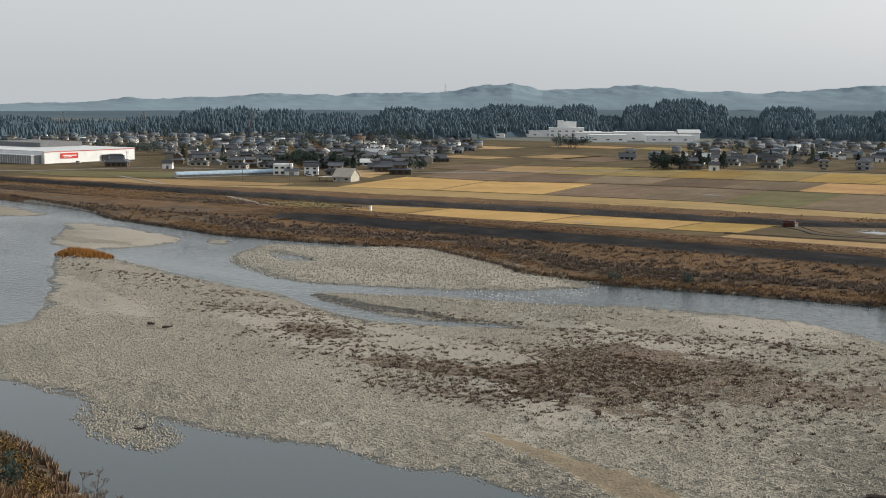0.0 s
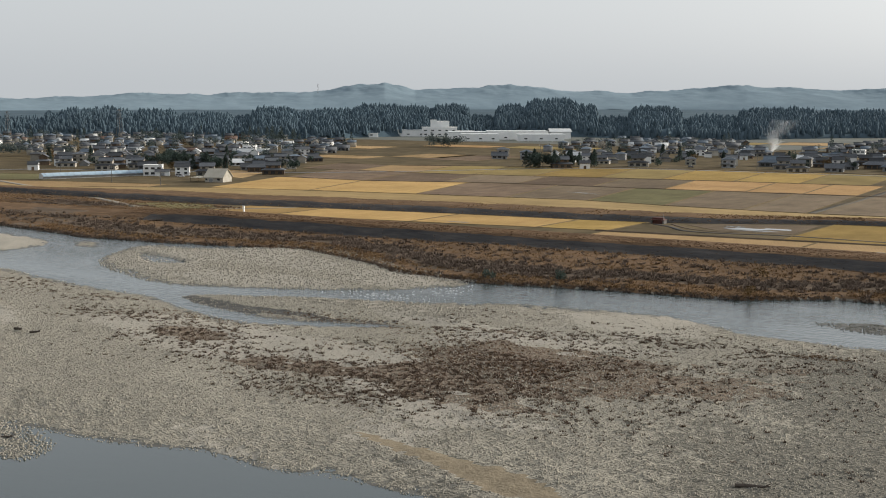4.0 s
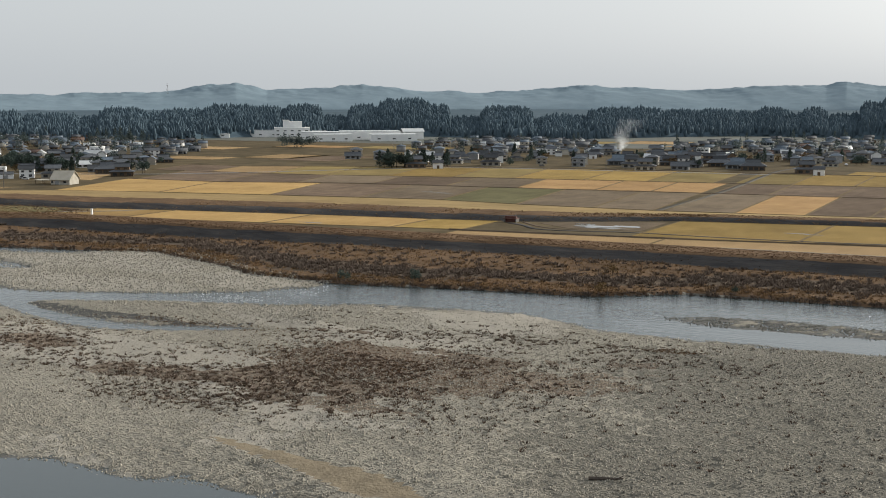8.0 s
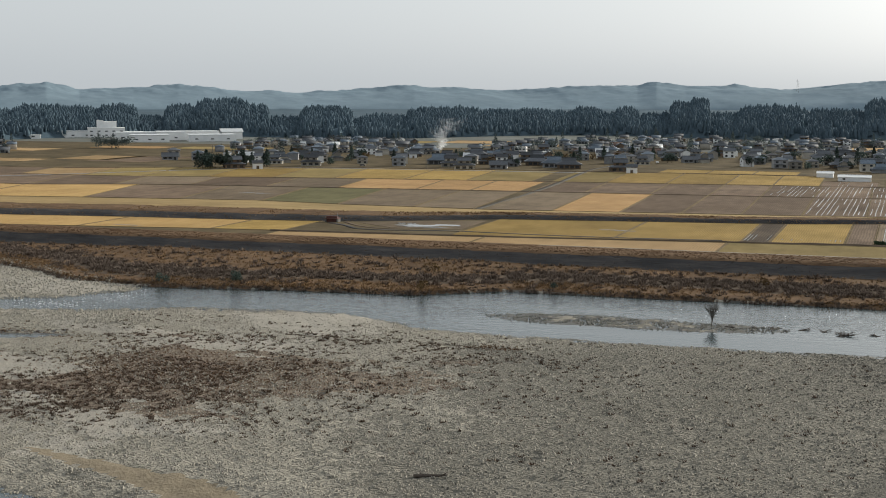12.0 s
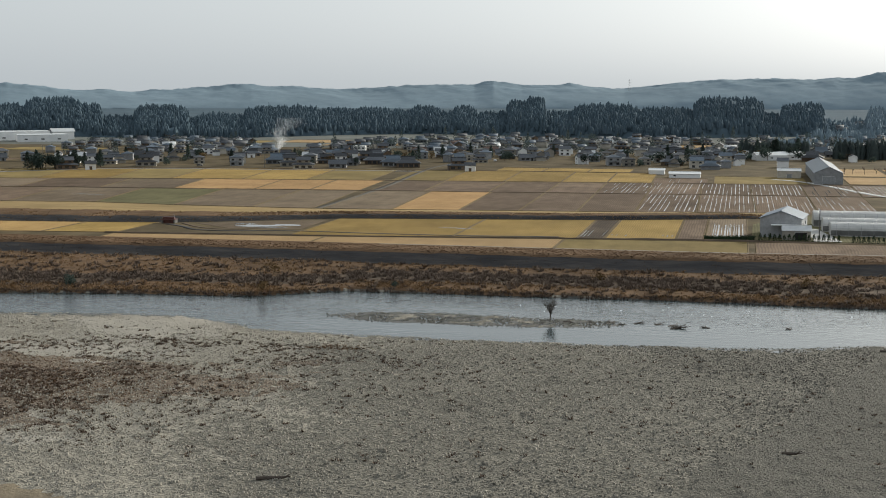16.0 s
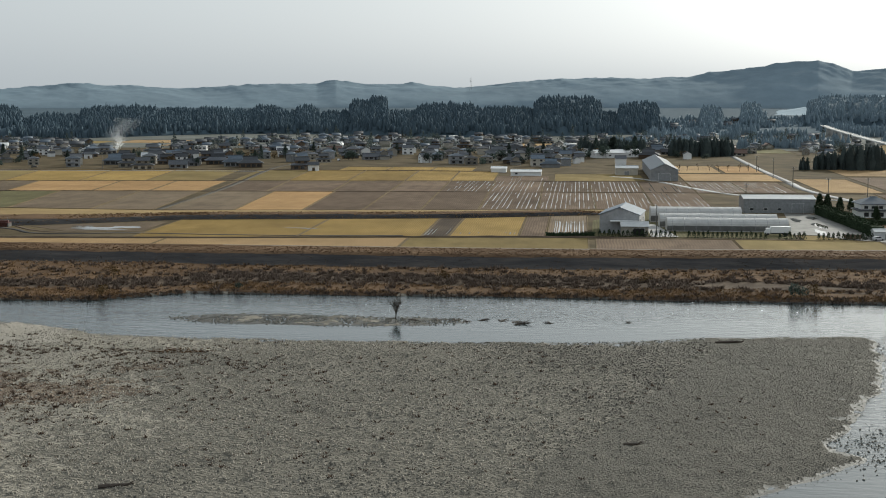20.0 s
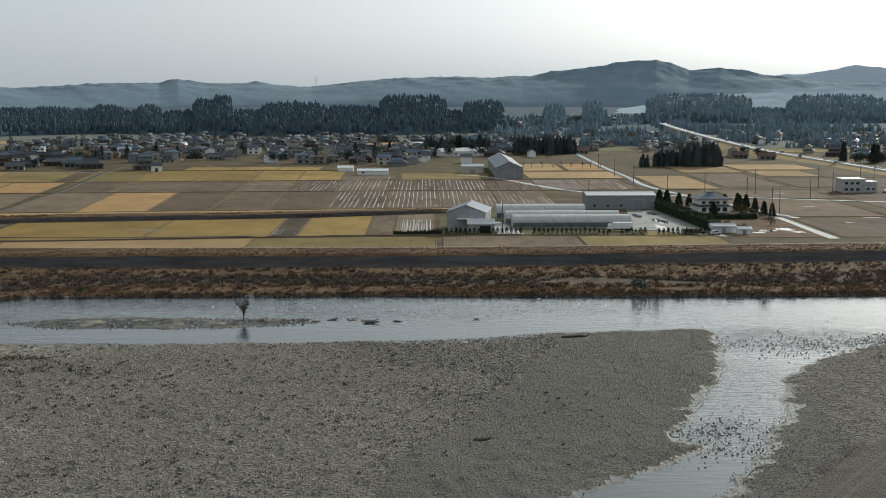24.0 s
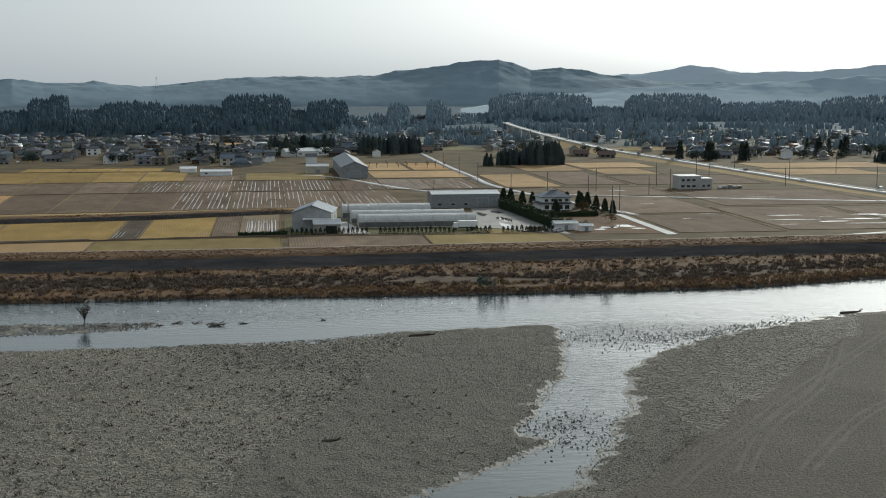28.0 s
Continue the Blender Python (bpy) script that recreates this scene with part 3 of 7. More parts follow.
# the steep face of the dike, its colour darkened for backlit shade
du = np.arange(-432, 421, 1.5)
dt = dike_crest(du) - 17
rag = fbm(du * .11, du * 0 + 2, 47, 3) - .45
rows_ = []
for s in np.linspace(0, 1, 9):
    v_ = dt - 1.2 + 1.2 * rag * (1 - s) + s * (7.0 + 1.6 * rag)
    rows_.append(np.stack([du, v_, ground_z(du, v_) + .09 + .12 * (vnoise(du * .5, v_ * .9, 48) - .3)], 1))
V = np.stack(rows_, 1)
fi = np.arange(len(du) * 9).reshape(-1, 9)
face_ = put("dike_face", mesh_of("dike_face", V.reshape(-1, 3), np.stack([fi[:-1, :-1], fi[1:, :-1], fi[1:, 1:], fi[:-1, 1:]], -1).reshape(-1, 4), [M["slope"]], smooth=True))
tagged(face_, "steep dike face, dark turf deepened with painted shade", "dike", kind="structure")

wu, wv = np.meshgrid(np.linspace(-1500, 420, 97), np.linspace(90, 560, 48))
wi = np.arange(wu.size).reshape(wu.shape)
water = put("water", mesh_of("water", np.stack([wu.ravel(), wv.ravel(), np.full(wu.size, WATER)], 1),
            np.stack([wi[:-1, :-1], wi[:-1, 1:], wi[1:, 1:], wi[1:, :-1]], -1).reshape(-1, 4), [M["water"]]))
tagged(water, "shallow grey-blue river mirroring the pale sky", "river", kind="structure")

# ---- hills and the forest belt ----
HILL = [(-75, 178), (-56.6, 180), (-53.3, 177), (-52.2, 172), (-49.9, 172), (-46.2, 163), (-42.9, 165), (-38.6, 160), (-36.9, 152), (-35.6, 147),
        (-34.3, 157), (-31.9, 152), (-30.3, 150), (-27.5, 160), (-25.2, 163), (-24.1, 160), (-20.5, 151), (-18.7, 155), (-15.8, 160), (-13.5, 152),
        (-11.1, 151), (-10.3, 143), (-9.1, 150), (-7.0, 150), (-4.8, 156), (-0.6, 141), (4.1, 140), (6.1, 130), (8.6, 115), (9.7, 112), (11.0, 130),
        (12.3, 126), (13.9, 135), (17, 150), (30, 165), (50, 170)]
FAR_HILL = [(5, 150), (12.5, 140), (15.6, 137), (17.6, 123), (18.6, 124), (19.7, 135), (22.9, 132), (25.5, 122), (28.3, 118), (45, 130)]
RIGHT_RIDGE = [(8, 200), (10.1, 180), (13.7, 165), (15.1, 160), (19.5, 152), (22.9, 145), (25.5, 138), (28.3, 134), (50, 130)]
# woods at the foot of the hills: start and end azimuth, and the line their tops reach
WOODS_LEFT = [(-75, -57.8, 200), (-57.9, -54.5, 199), (-54.5, -51.9, 205), (-51.9, -49.4, 200), (-49.6, -48.9, 193), (-49.0, -46.0, 185), (-46.1, -44.2, 188),
              (-44.3, -41.9, 195), (-42.0, -40.8, 201), (-41.2, -39.3, 186), (-39.4, -38.7, 192), (-38.8, -36.9, 188), (-37.0, -34.6, 181), (-34.7, -33.7, 183),
              (-33.7, -32.0, 181), (-32.2, -30.9, 200), (-30.9, -29.5, 182), (-29.6, -27.4, 171), (-27.5, -26.6, 181), (-26.7, -25.2, 202), (-25.3, -23.1, 184),
              (-22.9, -20.6, 199), (-20.8, -17.5, 186), (-17.7, -16.2, 190), (-16.4, -14.6, 189), (-14.7, -13.7, 193)]
WOODS_RIGHT = [(-13.8, -12.5, 186), (-12.6, -11.9, 195), (-12.0, -11.0, 187), (-11.0, -9.5, 196), (-9.7, -8.8, 175), (-8.9, -8.1, 170), (-8.2, -6.8, 195),
               (-7.0, -4.1, 182), (-4.3, -1.8, 188), (-1.9, 0.9, 169), (0.8, 1.8, 197), (1.6, 3.3, 179), (3.2, 5.2, 204), (5.0, 5.9, 186), (5.8, 6.8, 201),
               (6.6, 7.5, 180), (7.4, 9.2, 193), (9.3, 13.6, 168), (13.4, 15.1, 191), (15.0, 18.9, 169), (18.8, 21.3, 184), (20.6, 22.9, 181), (22.9, 23.3, 198),
               (23.0, 30.0, 172), (30, 50, 176)]
WOODS = WOODS_LEFT + WOODS_RIGHT
PX = 2380.0


def woods_line(az):
    """The line that the tops of the woods reach, with rounded shoulders on each grove."""
    best = np.full(np.shape(az), 206.0)
    for a, b, y in WOODS:
        k = np.clip(np.abs(az - (a + b) / 2) / ((b - a) / 2), 0, 1)
        best = np.where(k < 1, np.minimum(best, y + 10 * k ** 6), best)
    return best


def crest_height(profile, az, dist):
    p = np.array(profile)
    return EYE - (np.interp(az, p[:, 0], p[:, 1]) - 158) * dist / PX


def ridge(name, profile, dist, front, back, step, rough, material, label, az0=-75, az1=50, foot=0.0, rows=64):
    """A wooded ridge on an arc about the camera, its crest fitted to the view: foot in front, crest at dist, falling
    away behind; the canopy is knobbly.
    """
    az = np.arange(az0, az1, step)
    s = np.concatenate([np.linspace(0, 1, rows), [1.15, 1.4]])
    rr = np.where(s <= 1, front + (dist - front) * s, dist + (back - dist) * (s - 1) / .4)
    F = np.where(s <= 1, s ** .8, 1 - (s - 1) * 1.2)[:, None]
    A, R = np.meshgrid(radians(1) * az, rr)
    top = crest_height(profile, az, dist) - rough * .4
    X, Y = np.sin(A) * R, np.cos(A) * R
    folds = fbm(X / 420, Y / 420, 61, 4) - .47
    mid = np.clip(F, 0, 1) * np.clip(1 - F, 0, 1) * 4
    Z = foot - 1 + (top - foot)[None, :] * np.clip(F + .4 * folds * mid, 0, 1.0)
    Z = np.where(s[:, None] > 1, np.minimum(Z, (top - foot)[None, :] * F), Z)
    can = fbm(X / 62, Y / 62, 71, 4)
    Z = Z + rough * (can ** 1.3 * 2 - .45) * np.clip(.2 + .8 * F ** 4, 0, 1)
    i = np.arange(A.size).reshape(A.shape)
    f = np.stack([i[:-1, :-1], i[:-1, 1:], i[1:, 1:], i[1:, :-1]], -1).reshape(-1, 4)
    ob = put(name, mesh_of(name, np.stack([X.ravel(), Y.ravel(), Z.ravel()], 1), f, [material], smooth=True))
    return tagged(ob, label, "hill", kind="structure")


# the ridge colours stand in for haze: bluer and paler than real woods
ridge("hill_back", FAR_HILL, 4700, 4500, 4850, .1, 7, M["farhill"], "wooded horizon mountains painted pale blue for haze", 5, 45)
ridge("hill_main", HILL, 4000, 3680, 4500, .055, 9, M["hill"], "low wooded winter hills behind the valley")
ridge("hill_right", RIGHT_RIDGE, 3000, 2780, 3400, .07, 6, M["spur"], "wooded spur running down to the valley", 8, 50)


# ---- trees ----
def leaf_cloud(n, shape, size, seed, squash=1.0):
    """Small leaf triangles spread through a crown; shape(r) gives points in it."""
    r = np.random.default_rng(seed)
    c = shape(r, n)
    d = r.normal(size=(n, 3, 3)) * size[:n, None, None] if isinstance(size, np.ndarray) else r.normal(size=(n, 3, 3)) * size
    d[:, :, 2] *= squash
    v = (c[:, None, :] + d).reshape(-1, 3)
    return v, np.arange(3 * n).reshape(-1, 3)


def cone_shape(h, w, z0):
    def f(r, n):
        t = r.random(n) ** .8
        z = z0 + (h - z0) * t
        lob = w * (1 - t) ** .75 * (.55 + .45 * r.random(n)) + .15
        a = r.random(n) * 6.283
        return np.stack([np.cos(a) * lob, np.sin(a) * lob, z], 1)
    return f


def round_shape(h, w, z0, lumps=6):
    def f(r, n):
        cs = np.stack([r.normal(size=lumps) * w * .42, r.normal(size=lumps) * w * .42, z0 + (h - z0) * (.25 + .5 * r.random(lumps))], 1)
        k = r.integers(0, lumps, n)
        d = r.normal(size=(n, 3))
        d /= np.linalg.norm(d, axis=1)[:, None]
        rad = w * .5 * (.6 + .4 * r.random(n))
        p = cs[k] + d * rad[:, None]
        p[:, 2] = np.clip(p[:, 2], z0 * .7, h)
        return p
    return f


def trunk_mesh(h, r, seed, limbs=4):
    bm = tube((0, 0, -.3), (0, 0, h), r, r * .35)
    q = random.Random(seed)
    for _ in range(limbs):
        z = h * (.4 + .5 * q.random())
        a = q.random() * 6.28
        ln = h * .28
        tube((0, 0, z), (math.cos(a) * ln, math.sin(a) * ln, z + ln * .6), r * .4, r * .12, 4, bm)
    me = bpy.data.meshes.new("trunk")
    bm.to_mesh(me)
    bm.free()
    me.materials.append(M["bark"])
    return me


TREE_KINDS = {}
for key, shape, n, size, th, tr, m in (
        ("cedar_a", cone_shape(14, 2.9, 1.2), 620, .42, 12, .28, "leaf"), ("cedar_b", cone_shape(11, 2.4, .8), 520, .40, 9, .24, "leaf"),
        ("round_a", round_shape(9, 5.5, 1.5), 620, .42, 5, .26, "leaf"), ("round_b", round_shape(6.5, 4.6, .8, 5), 480, .38, 3.5, .2, "leaf"),
        ("pine_a", round_shape(8, 4.2, 2.5, 5), 420, .40, 6, .22, "leaf"), ("russet_a", round_shape(7, 4.8, 1.6, 6), 420, .32, 5, .2, "russet"),
        ("garden_cone", cone_shape(5.0, 1.5, .1), 1300, .2, 3, .12, "hedge"), ("row_bush", cone_shape(2.5, .72, .1), 170, .15, 1.2, .05, "hedge")):
    v, f = leaf_cloud(n, shape, size, len(key) * 7 + n)
    TREE_KINDS[key] = (mesh_of("crown", v, f, [M[m]]), trunk_mesh(th, tr, n))


def tree(kind, x, y, s=1.0, label="", group="", z=0.0, name="tree", turn=None, cat="tree"):
    crown, trunk = TREE_KINDS[kind]
    a = rng.random() * 360 if turn is None else turn
    ob = base(name, pose(x, y, z, 0, 0, a) @ Matrix.Diagonal((s * (.9 + .2 * rng.random()), s * (.9 + .2 * rng.random()), s, 1)), label, cat, group)
    put("trunk", trunk, ob)
    put("crown", crown, ob)
    return ob


def bare_tree(name, x, y, z, h, label, seed, spread=.5, depth=4, thick=.02, cat="bare tree", first=.38):
    """A leafless tree: a forking skeleton of tapering twigs."""
    q = random.Random(seed)
    bt, bb = bmesh.new(), bmesh.new()

    def grow(p, d, ln, r, k):
        e_ = p + d * ln
        tube(p, e_, r, r * .65, 4 if k < depth else 5, bt if k >= depth - 1 else bb)
        if k == 0:
            return
        for _ in range(3 if k > 1 else 4):
            nd = (d + Vector((q.gauss(0, spread), q.gauss(0, spread), q.gauss(.1, spread * .6)))).normalized()
            grow(p + d * ln * q.uniform(.55, 1), nd, ln * q.uniform(.55, .8), max(r * .7, .025), k - 1)
    grow(Vector((0, 0, -.2)), Vector((q.gauss(0, .08), q.gauss(0, .08), 1)).normalized(), h * first, h * thick, depth)
    ob = base(name, pose(x, y, z, 0, 0, 0), label, cat)
    part("trunk", bt, M["bark"], ob)
    part("crown", bb, M["shrub"], ob)
    return ob


# ---- forest belt at the foot of the hills: sloping ground with a thick stand of trees ----
def belt_dist(az):
    return 1560 + 60 * np.sin(az * .35) + np.where(az > 3, np.clip(az - 3, 0, 8) * 70, 0)


def woods_height(az, s):
    """Height of the closed canopy at an azimuth and a depth s (0 front, 1 back) of the belt."""
    top = np.maximum(EYE - (woods_line(az) - 158) * (belt_dist(az) + 260 * s) / PX, 5)
    return top * (.34 + .66 * np.clip(s, 0, 1) ** .7) - 4.2 + 2.5 * (fbm(az * 6, s * 7, 81, 3) - .45)


def open_ground(az):
    """How much of the belt is wooded: terraces with houses lie open beside the highway."""
    return np.interp(az, [3.0, 3.4, 4.9, 5.2, 5.8, 6.0, 6.6, 6.8, 7.4, 7.8, 9.0, 9.4], [1, .5, .5, 1, .9, .5, .5, 1, 1, .45, .45, 1])


faz = np.arange(-75, 50, .06)
s_ = np.concatenate([[0], np.linspace(.02, 1, 12), [1.6, 3.2]])
A, S = np.meshgrid(faz, s_)
R = belt_dist(A) + 260 * S
Z = np.where(S <= 0, -1.5, np.where(S > 1, woods_height(A, np.ones_like(S)) * np.where(S > 2, .1, .75), woods_height(A, S)))
Z = np.where((open_ground(A) < .6) & (S > 0), Z * .45 - 2, np.where(S > 0, Z - 3.5 * (S < .5) - 1, Z))
A = radians(1) * A
bi = np.arange(A.size).reshape(A.shape)
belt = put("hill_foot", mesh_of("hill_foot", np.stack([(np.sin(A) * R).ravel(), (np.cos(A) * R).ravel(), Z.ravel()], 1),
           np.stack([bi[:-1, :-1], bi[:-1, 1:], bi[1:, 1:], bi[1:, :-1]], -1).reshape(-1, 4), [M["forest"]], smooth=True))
tagged(belt, "rising ground under dark cedar woods", "hillside", kind="structure")


def canopy(name, x, y, z0, h, w, label, r, material, per=5, pointed=.35):
    """Joined tree crowns: closed, knobbly cones and domes with loose sprays at their edge."""
    k, sides = len(x), 6
    lev = np.array([0, .4, .72, .93])
    cedar, dome = np.array([1, .74, .4, .1]), np.array([.9, .95, .66, .2])
    mix_ = (pointed + (1 - pointed) * r.random(k))[:, None] if pointed else (.4 * r.random(k))[:, None]
    rad = (cedar * mix_ + dome * (1 - mix_))[:, :, None] * w[:, None, None] * r.uniform(.66, 1.25, (k, 4, sides))
    a = (np.arange(sides) * 6.283 / sides)[None, None, :] + r.random((k, 4, 1))
    z = z0[:, None, None] + h[:, None, None] * (lev[None, :, None] + r.normal(size=(k, 4, sides)) * .03)
    V = np.stack([x[:, None, None] + np.cos(a) * rad, y[:, None, None] + np.sin(a) * rad, z], -1).reshape(k, -1, 3)
    V = np.concatenate([V, np.stack([x, y, z0 + h * 1.0], -1)[:, None, :]], 1)
    f = []
    for lv in range(3):
        for i in range(sides):
            j = (i + 1) % sides
            f += [(lv * sides + i, lv * sides + j, lv * sides + sides + j), (lv * sides + i, lv * sides + sides + j, lv * sides + sides + i)]
    f += [(3 * sides + i, 3 * sides + (i + 1) % sides, 4 * sides) for i in range(sides)]
    F = (np.array(f)[None] + (np.arange(k) * (4 * sides + 1))[:, None, None]).reshape(-1, 3)
    t = r.random((k, per))
    b = r.random((k, per)) * 6.283
    rr = w[:, None] * (1.05 - t ** 1.6) * r.uniform(.75, 1.1, (k, per))
    c = np.stack([x[:, None] + np.cos(b) * rr, y[:, None] + np.sin(b) * rr, z0[:, None] + h[:, None] * (.2 + .82 * t)], -1)
    L = (c[:, :, None, :] + r.normal(size=(k, per, 3, 3)) * (w * .2)[:, None, None, None]).reshape(-1, 3)
    o = k * (4 * sides + 1)
    me = mesh_of(name, np.concatenate([V.reshape(-1, 3), L]), np.concatenate([F, np.arange(len(L)).reshape(-1, 3) + o]), [M[material]], smooth=True)
    return tagged(put(name, me), label, "forest", kind="stuff")


def stand(name, az0, az1, count, label, seed, material="forest"):
    """A deep stand of trees on the rising ground; the tops follow the line of the woods."""
    r = np.random.default_rng(seed)
    az = r.uniform(az0, az1, count)
    s = r.random(count) ** 1.1
    keep = open_ground(az) > r.random(count)
    az, s = az[keep], s[keep]
    d = belt_dist(az) + 260 * s
    h = r.uniform(8, 12, len(az))
    z0 = np.where(open_ground(az) < .6, .45, 1) * woods_height(az, s) + 4.2 - h + r.uniform(-2.2, 1.2, len(az))
    canopy(name, np.sin(np.radians(az)) * d, np.cos(np.radians(az)) * d, z0, h, r.uniform(1.7, 3.1, len(az)), label, r, material)


def crowns(name, x, y, z0, h, label, r, per=24, material="forest"):
    k = 5 if per > 100 else 2
    x, y, z0, h = [np.repeat(a, k) for a in (x, y, z0, h)]
    x, y, h = x + r.normal(size=len(x)) * h * .16, y + r.normal(size=len(x)) * h * .12, h * r.uniform(.62, 1, len(x))
    return canopy(name, x, y, z0, h, h * r.uniform(.15, .25, len(x)), label, r, material, 16, 0)


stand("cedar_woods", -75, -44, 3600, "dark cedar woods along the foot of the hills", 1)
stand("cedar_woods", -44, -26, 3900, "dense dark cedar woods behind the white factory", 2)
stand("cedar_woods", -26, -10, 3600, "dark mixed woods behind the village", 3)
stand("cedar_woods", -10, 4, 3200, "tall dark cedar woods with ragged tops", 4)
# woods nearer the sun take the paler colour with more haze in it
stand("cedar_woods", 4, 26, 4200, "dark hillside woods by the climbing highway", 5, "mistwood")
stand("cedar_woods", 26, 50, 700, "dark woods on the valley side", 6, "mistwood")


# ---- fields, banks and roads on the plain ----
def sheet(name, pts, z, material, label, cat, kind="structure", thick=.12, parent=None):
    """A flat slab with an outline in (x, y) and a small edge."""
    bm = bmesh.new()
    top = [bm.verts.new((x, y, z)) for x, y in pts]
    bot = [bm.verts.new((x, y, z - thick)) for x, y in pts]
    k = len(pts)
    f = bm.faces.new(top)
    if f.normal.z < 0 or sum((pts[i][0] * pts[(i + 1) % k][1] - pts[(i + 1) % k][0] * pts[i][1]) for i in range(k)) < 0:
        f.normal_flip()
    for i in range(k):
        bm.faces.new((top[i], bot[i], bot[(i + 1) % k], top[(i + 1) % k]))
    bmesh.ops.recalc_face_normals(bm, faces=bm.faces[:])
    if f.normal.z < 0:
        bmesh.ops.reverse_faces(bm, faces=bm.faces[:])
    if parent is not None:
        return part(name, bm, material, parent, label)
    ob = part(name, bm, material, None)
    return tagged(ob, label, cat, kind=kind)


def ribbon(name, pts, width, z, material, label, cat, crown=.0, thick=.15, per=6, kind="structure"):
    """A road or path along a smooth line; z may be one height or one per point."""
    zz = list(z) if isinstance(z, (list, tuple)) else [z] * len(pts)
    p = smooth_line([(x, y, h) for (x, y), h in zip(pts, zz)], per, closed=False)
    t = np.gradient(p[:, :2], axis=0)
    t /= np.linalg.norm(t, axis=1)[:, None]
    nrm = np.stack([-t[:, 1], t[:, 0]], 1)
    cols = []
    for off, dz in ((-.5, -thick), (-.5, 0), (0, crown), (.5, 0), (.5, -thick)):
        cols.append(np.concatenate([p[:, :2] + nrm * off * width, (p[:, 2] + dz)[:, None]], 1))
    V = np.stack(cols, 1)
    k = len(p)
    i = np.arange(k * 5).reshape(k, 5)
    F = np.stack([i[:-1, 1:], i[:-1, :-1], i[1:, :-1], i[1:, 1:]], -1).reshape(-1, 4)
    return tagged(put(name, mesh_of(name, V.reshape(-1, 3), F, [material])), label, cat, kind=kind)


def lin(table):
    t = np.array(table, float)
    return lambda u: float(np.interp(u, t[:, 0], t[:, 1]))


V_FRONT = lin([(-470, 440), (-401, 449), (-323, 460), (-250, 471), (-129, 482), (-22, 497), (30, 497)])
V_BANK0 = lin([(-780, 468), (-690, 472), (-610, 476), (-540, 476), (-480, 477), (-431, 482), (-350, 499), (-268, 506), (-223, 514), (-165, 545), (-49, 564), (20, 588)])
V_BANK1 = lin([(-780, 497), (-690, 500), (-610, 516), (-560, 540), (-513, 566), (-396, 586), (-308, 599), (-250, 590), (-180, 588), (-49, 603), (20, 612)])
V_L1 = lin([(-480, 655), (-410, 680), (-289, 689), (-176, 699), (-32, 709), (92, 714), (200, 716)])
V_L2 = lin([(-480, 735), (-370, 757), (-294, 768), (-162, 781), (-68, 790), (69, 798), (130, 800)])
V_L3 = lin([(-560, 800), (-440, 852), (-347, 870), (-260, 878), (-146, 884), (-18, 880), (60, 882)])


FAN = ((-520, -400, -190, -100, 60), (.28, .25, .08, .03, 0))     # the field grid fans out upstream


def parcel(u0, u1, lo, hi, kind, label, lean=None, inset=.35, z=.06):
    """One paddy between two field lines; its ends follow the fan of the grid."""
    pts = []
    for u, f, o in ((u0, lo, 1), (u1, lo, 1), (u1, hi, -1), (u0, hi, -1)):
        k = float(np.interp(u, *FAN)) if lean is None else lean
        x = u
        for _ in range(3):
            x = u - k * (f(x) - 600)
        pts.append((x + (inset if u == u0 else -inset), f(x) + o * inset))
    return paddy(pts, kind, label, z)


def paddy(pts, kind, label, z=.06):
    """A flat field with a low turf rim round it."""
    ob = sheet("rice_paddy", pts, z, FM[kind], label, "paddy field", kind="")
    tagged(ob, group="paddy fields on the plain")
    bm = bmesh.new()
    for (ax, ay), (bx, by) in zip(pts, pts[1:] + pts[:1]):
        d = Vector((bx - ax, by - ay, 0))
        d.normalize()
        n_ = Vector((-d.y, d.x, 0)) * .26
        a, b = Vector((ax, ay, 0)) - d * .26, Vector((bx, by, 0)) + d * .26
        q = [bm.verts.new(p) for p in (a - n_, b - n_, b + n_, a + n_)]
        w = [bm.verts.new(p + Vector((0, 0, .2))) for p in (a - n_ * .5, b - n_ * .5, b + n_ * .5, a + n_ * .5)]
        bm.faces.new(w)
        for i in range(4):
            bm.faces.new((q[i], q[(i + 1) % 4], w[(i + 1) % 4], w[i]))
    part("earth_rim", bm, M["rim"], ob, "low turf-covered earth rim")
    return ob


LBL = dict(gold="harvested paddy with bright golden stubble", yellow="harvested paddy of pale yellow stubble", orange="harvested paddy with orange-brown stubble",
           green="paddy with thin green regrowth", olive="yellow-green paddy regrowing after harvest", soil="bare brown tilled paddy",
           grey="grey-brown fallow paddy after harvest", dark="dark waterlogged paddy soil", tan="tan stubble field after harvest")


def strip(lo, hi, cuts, kinds, lean=None):
    for a, b, k in zip(cuts[:-1], cuts[1:], kinds):
        parcel(a, b, lo, hi, k, LBL[k], lean)


# strip just behind the dike
strip(V_FRONT, V_BANK0, [-425, -386, -318, -262, -232], ["gold", "gold", "gold", "yellow"], .0)
strip(V_FRONT, V_BANK0, [-165, -104, -58, -48], ["yellow", "yellow", "dark"], .0)
strip(V_FRONT, V_BANK0, [-48, -22, -12, 4], ["yellow", "soil", "grey"], .0)
V_DIKE = lambda u: float(dike_crest(u)) + 17
V_FRONT2 = lambda u: V_FRONT(u) - 3
strip(V_DIKE, V_FRONT2, [-232, -150, -62, 4], ["tan", "tan", "olive"], .0)
strip(V_DIKE, lambda u: 494, [6, 56, 108], ["soil", "olive"], .0)
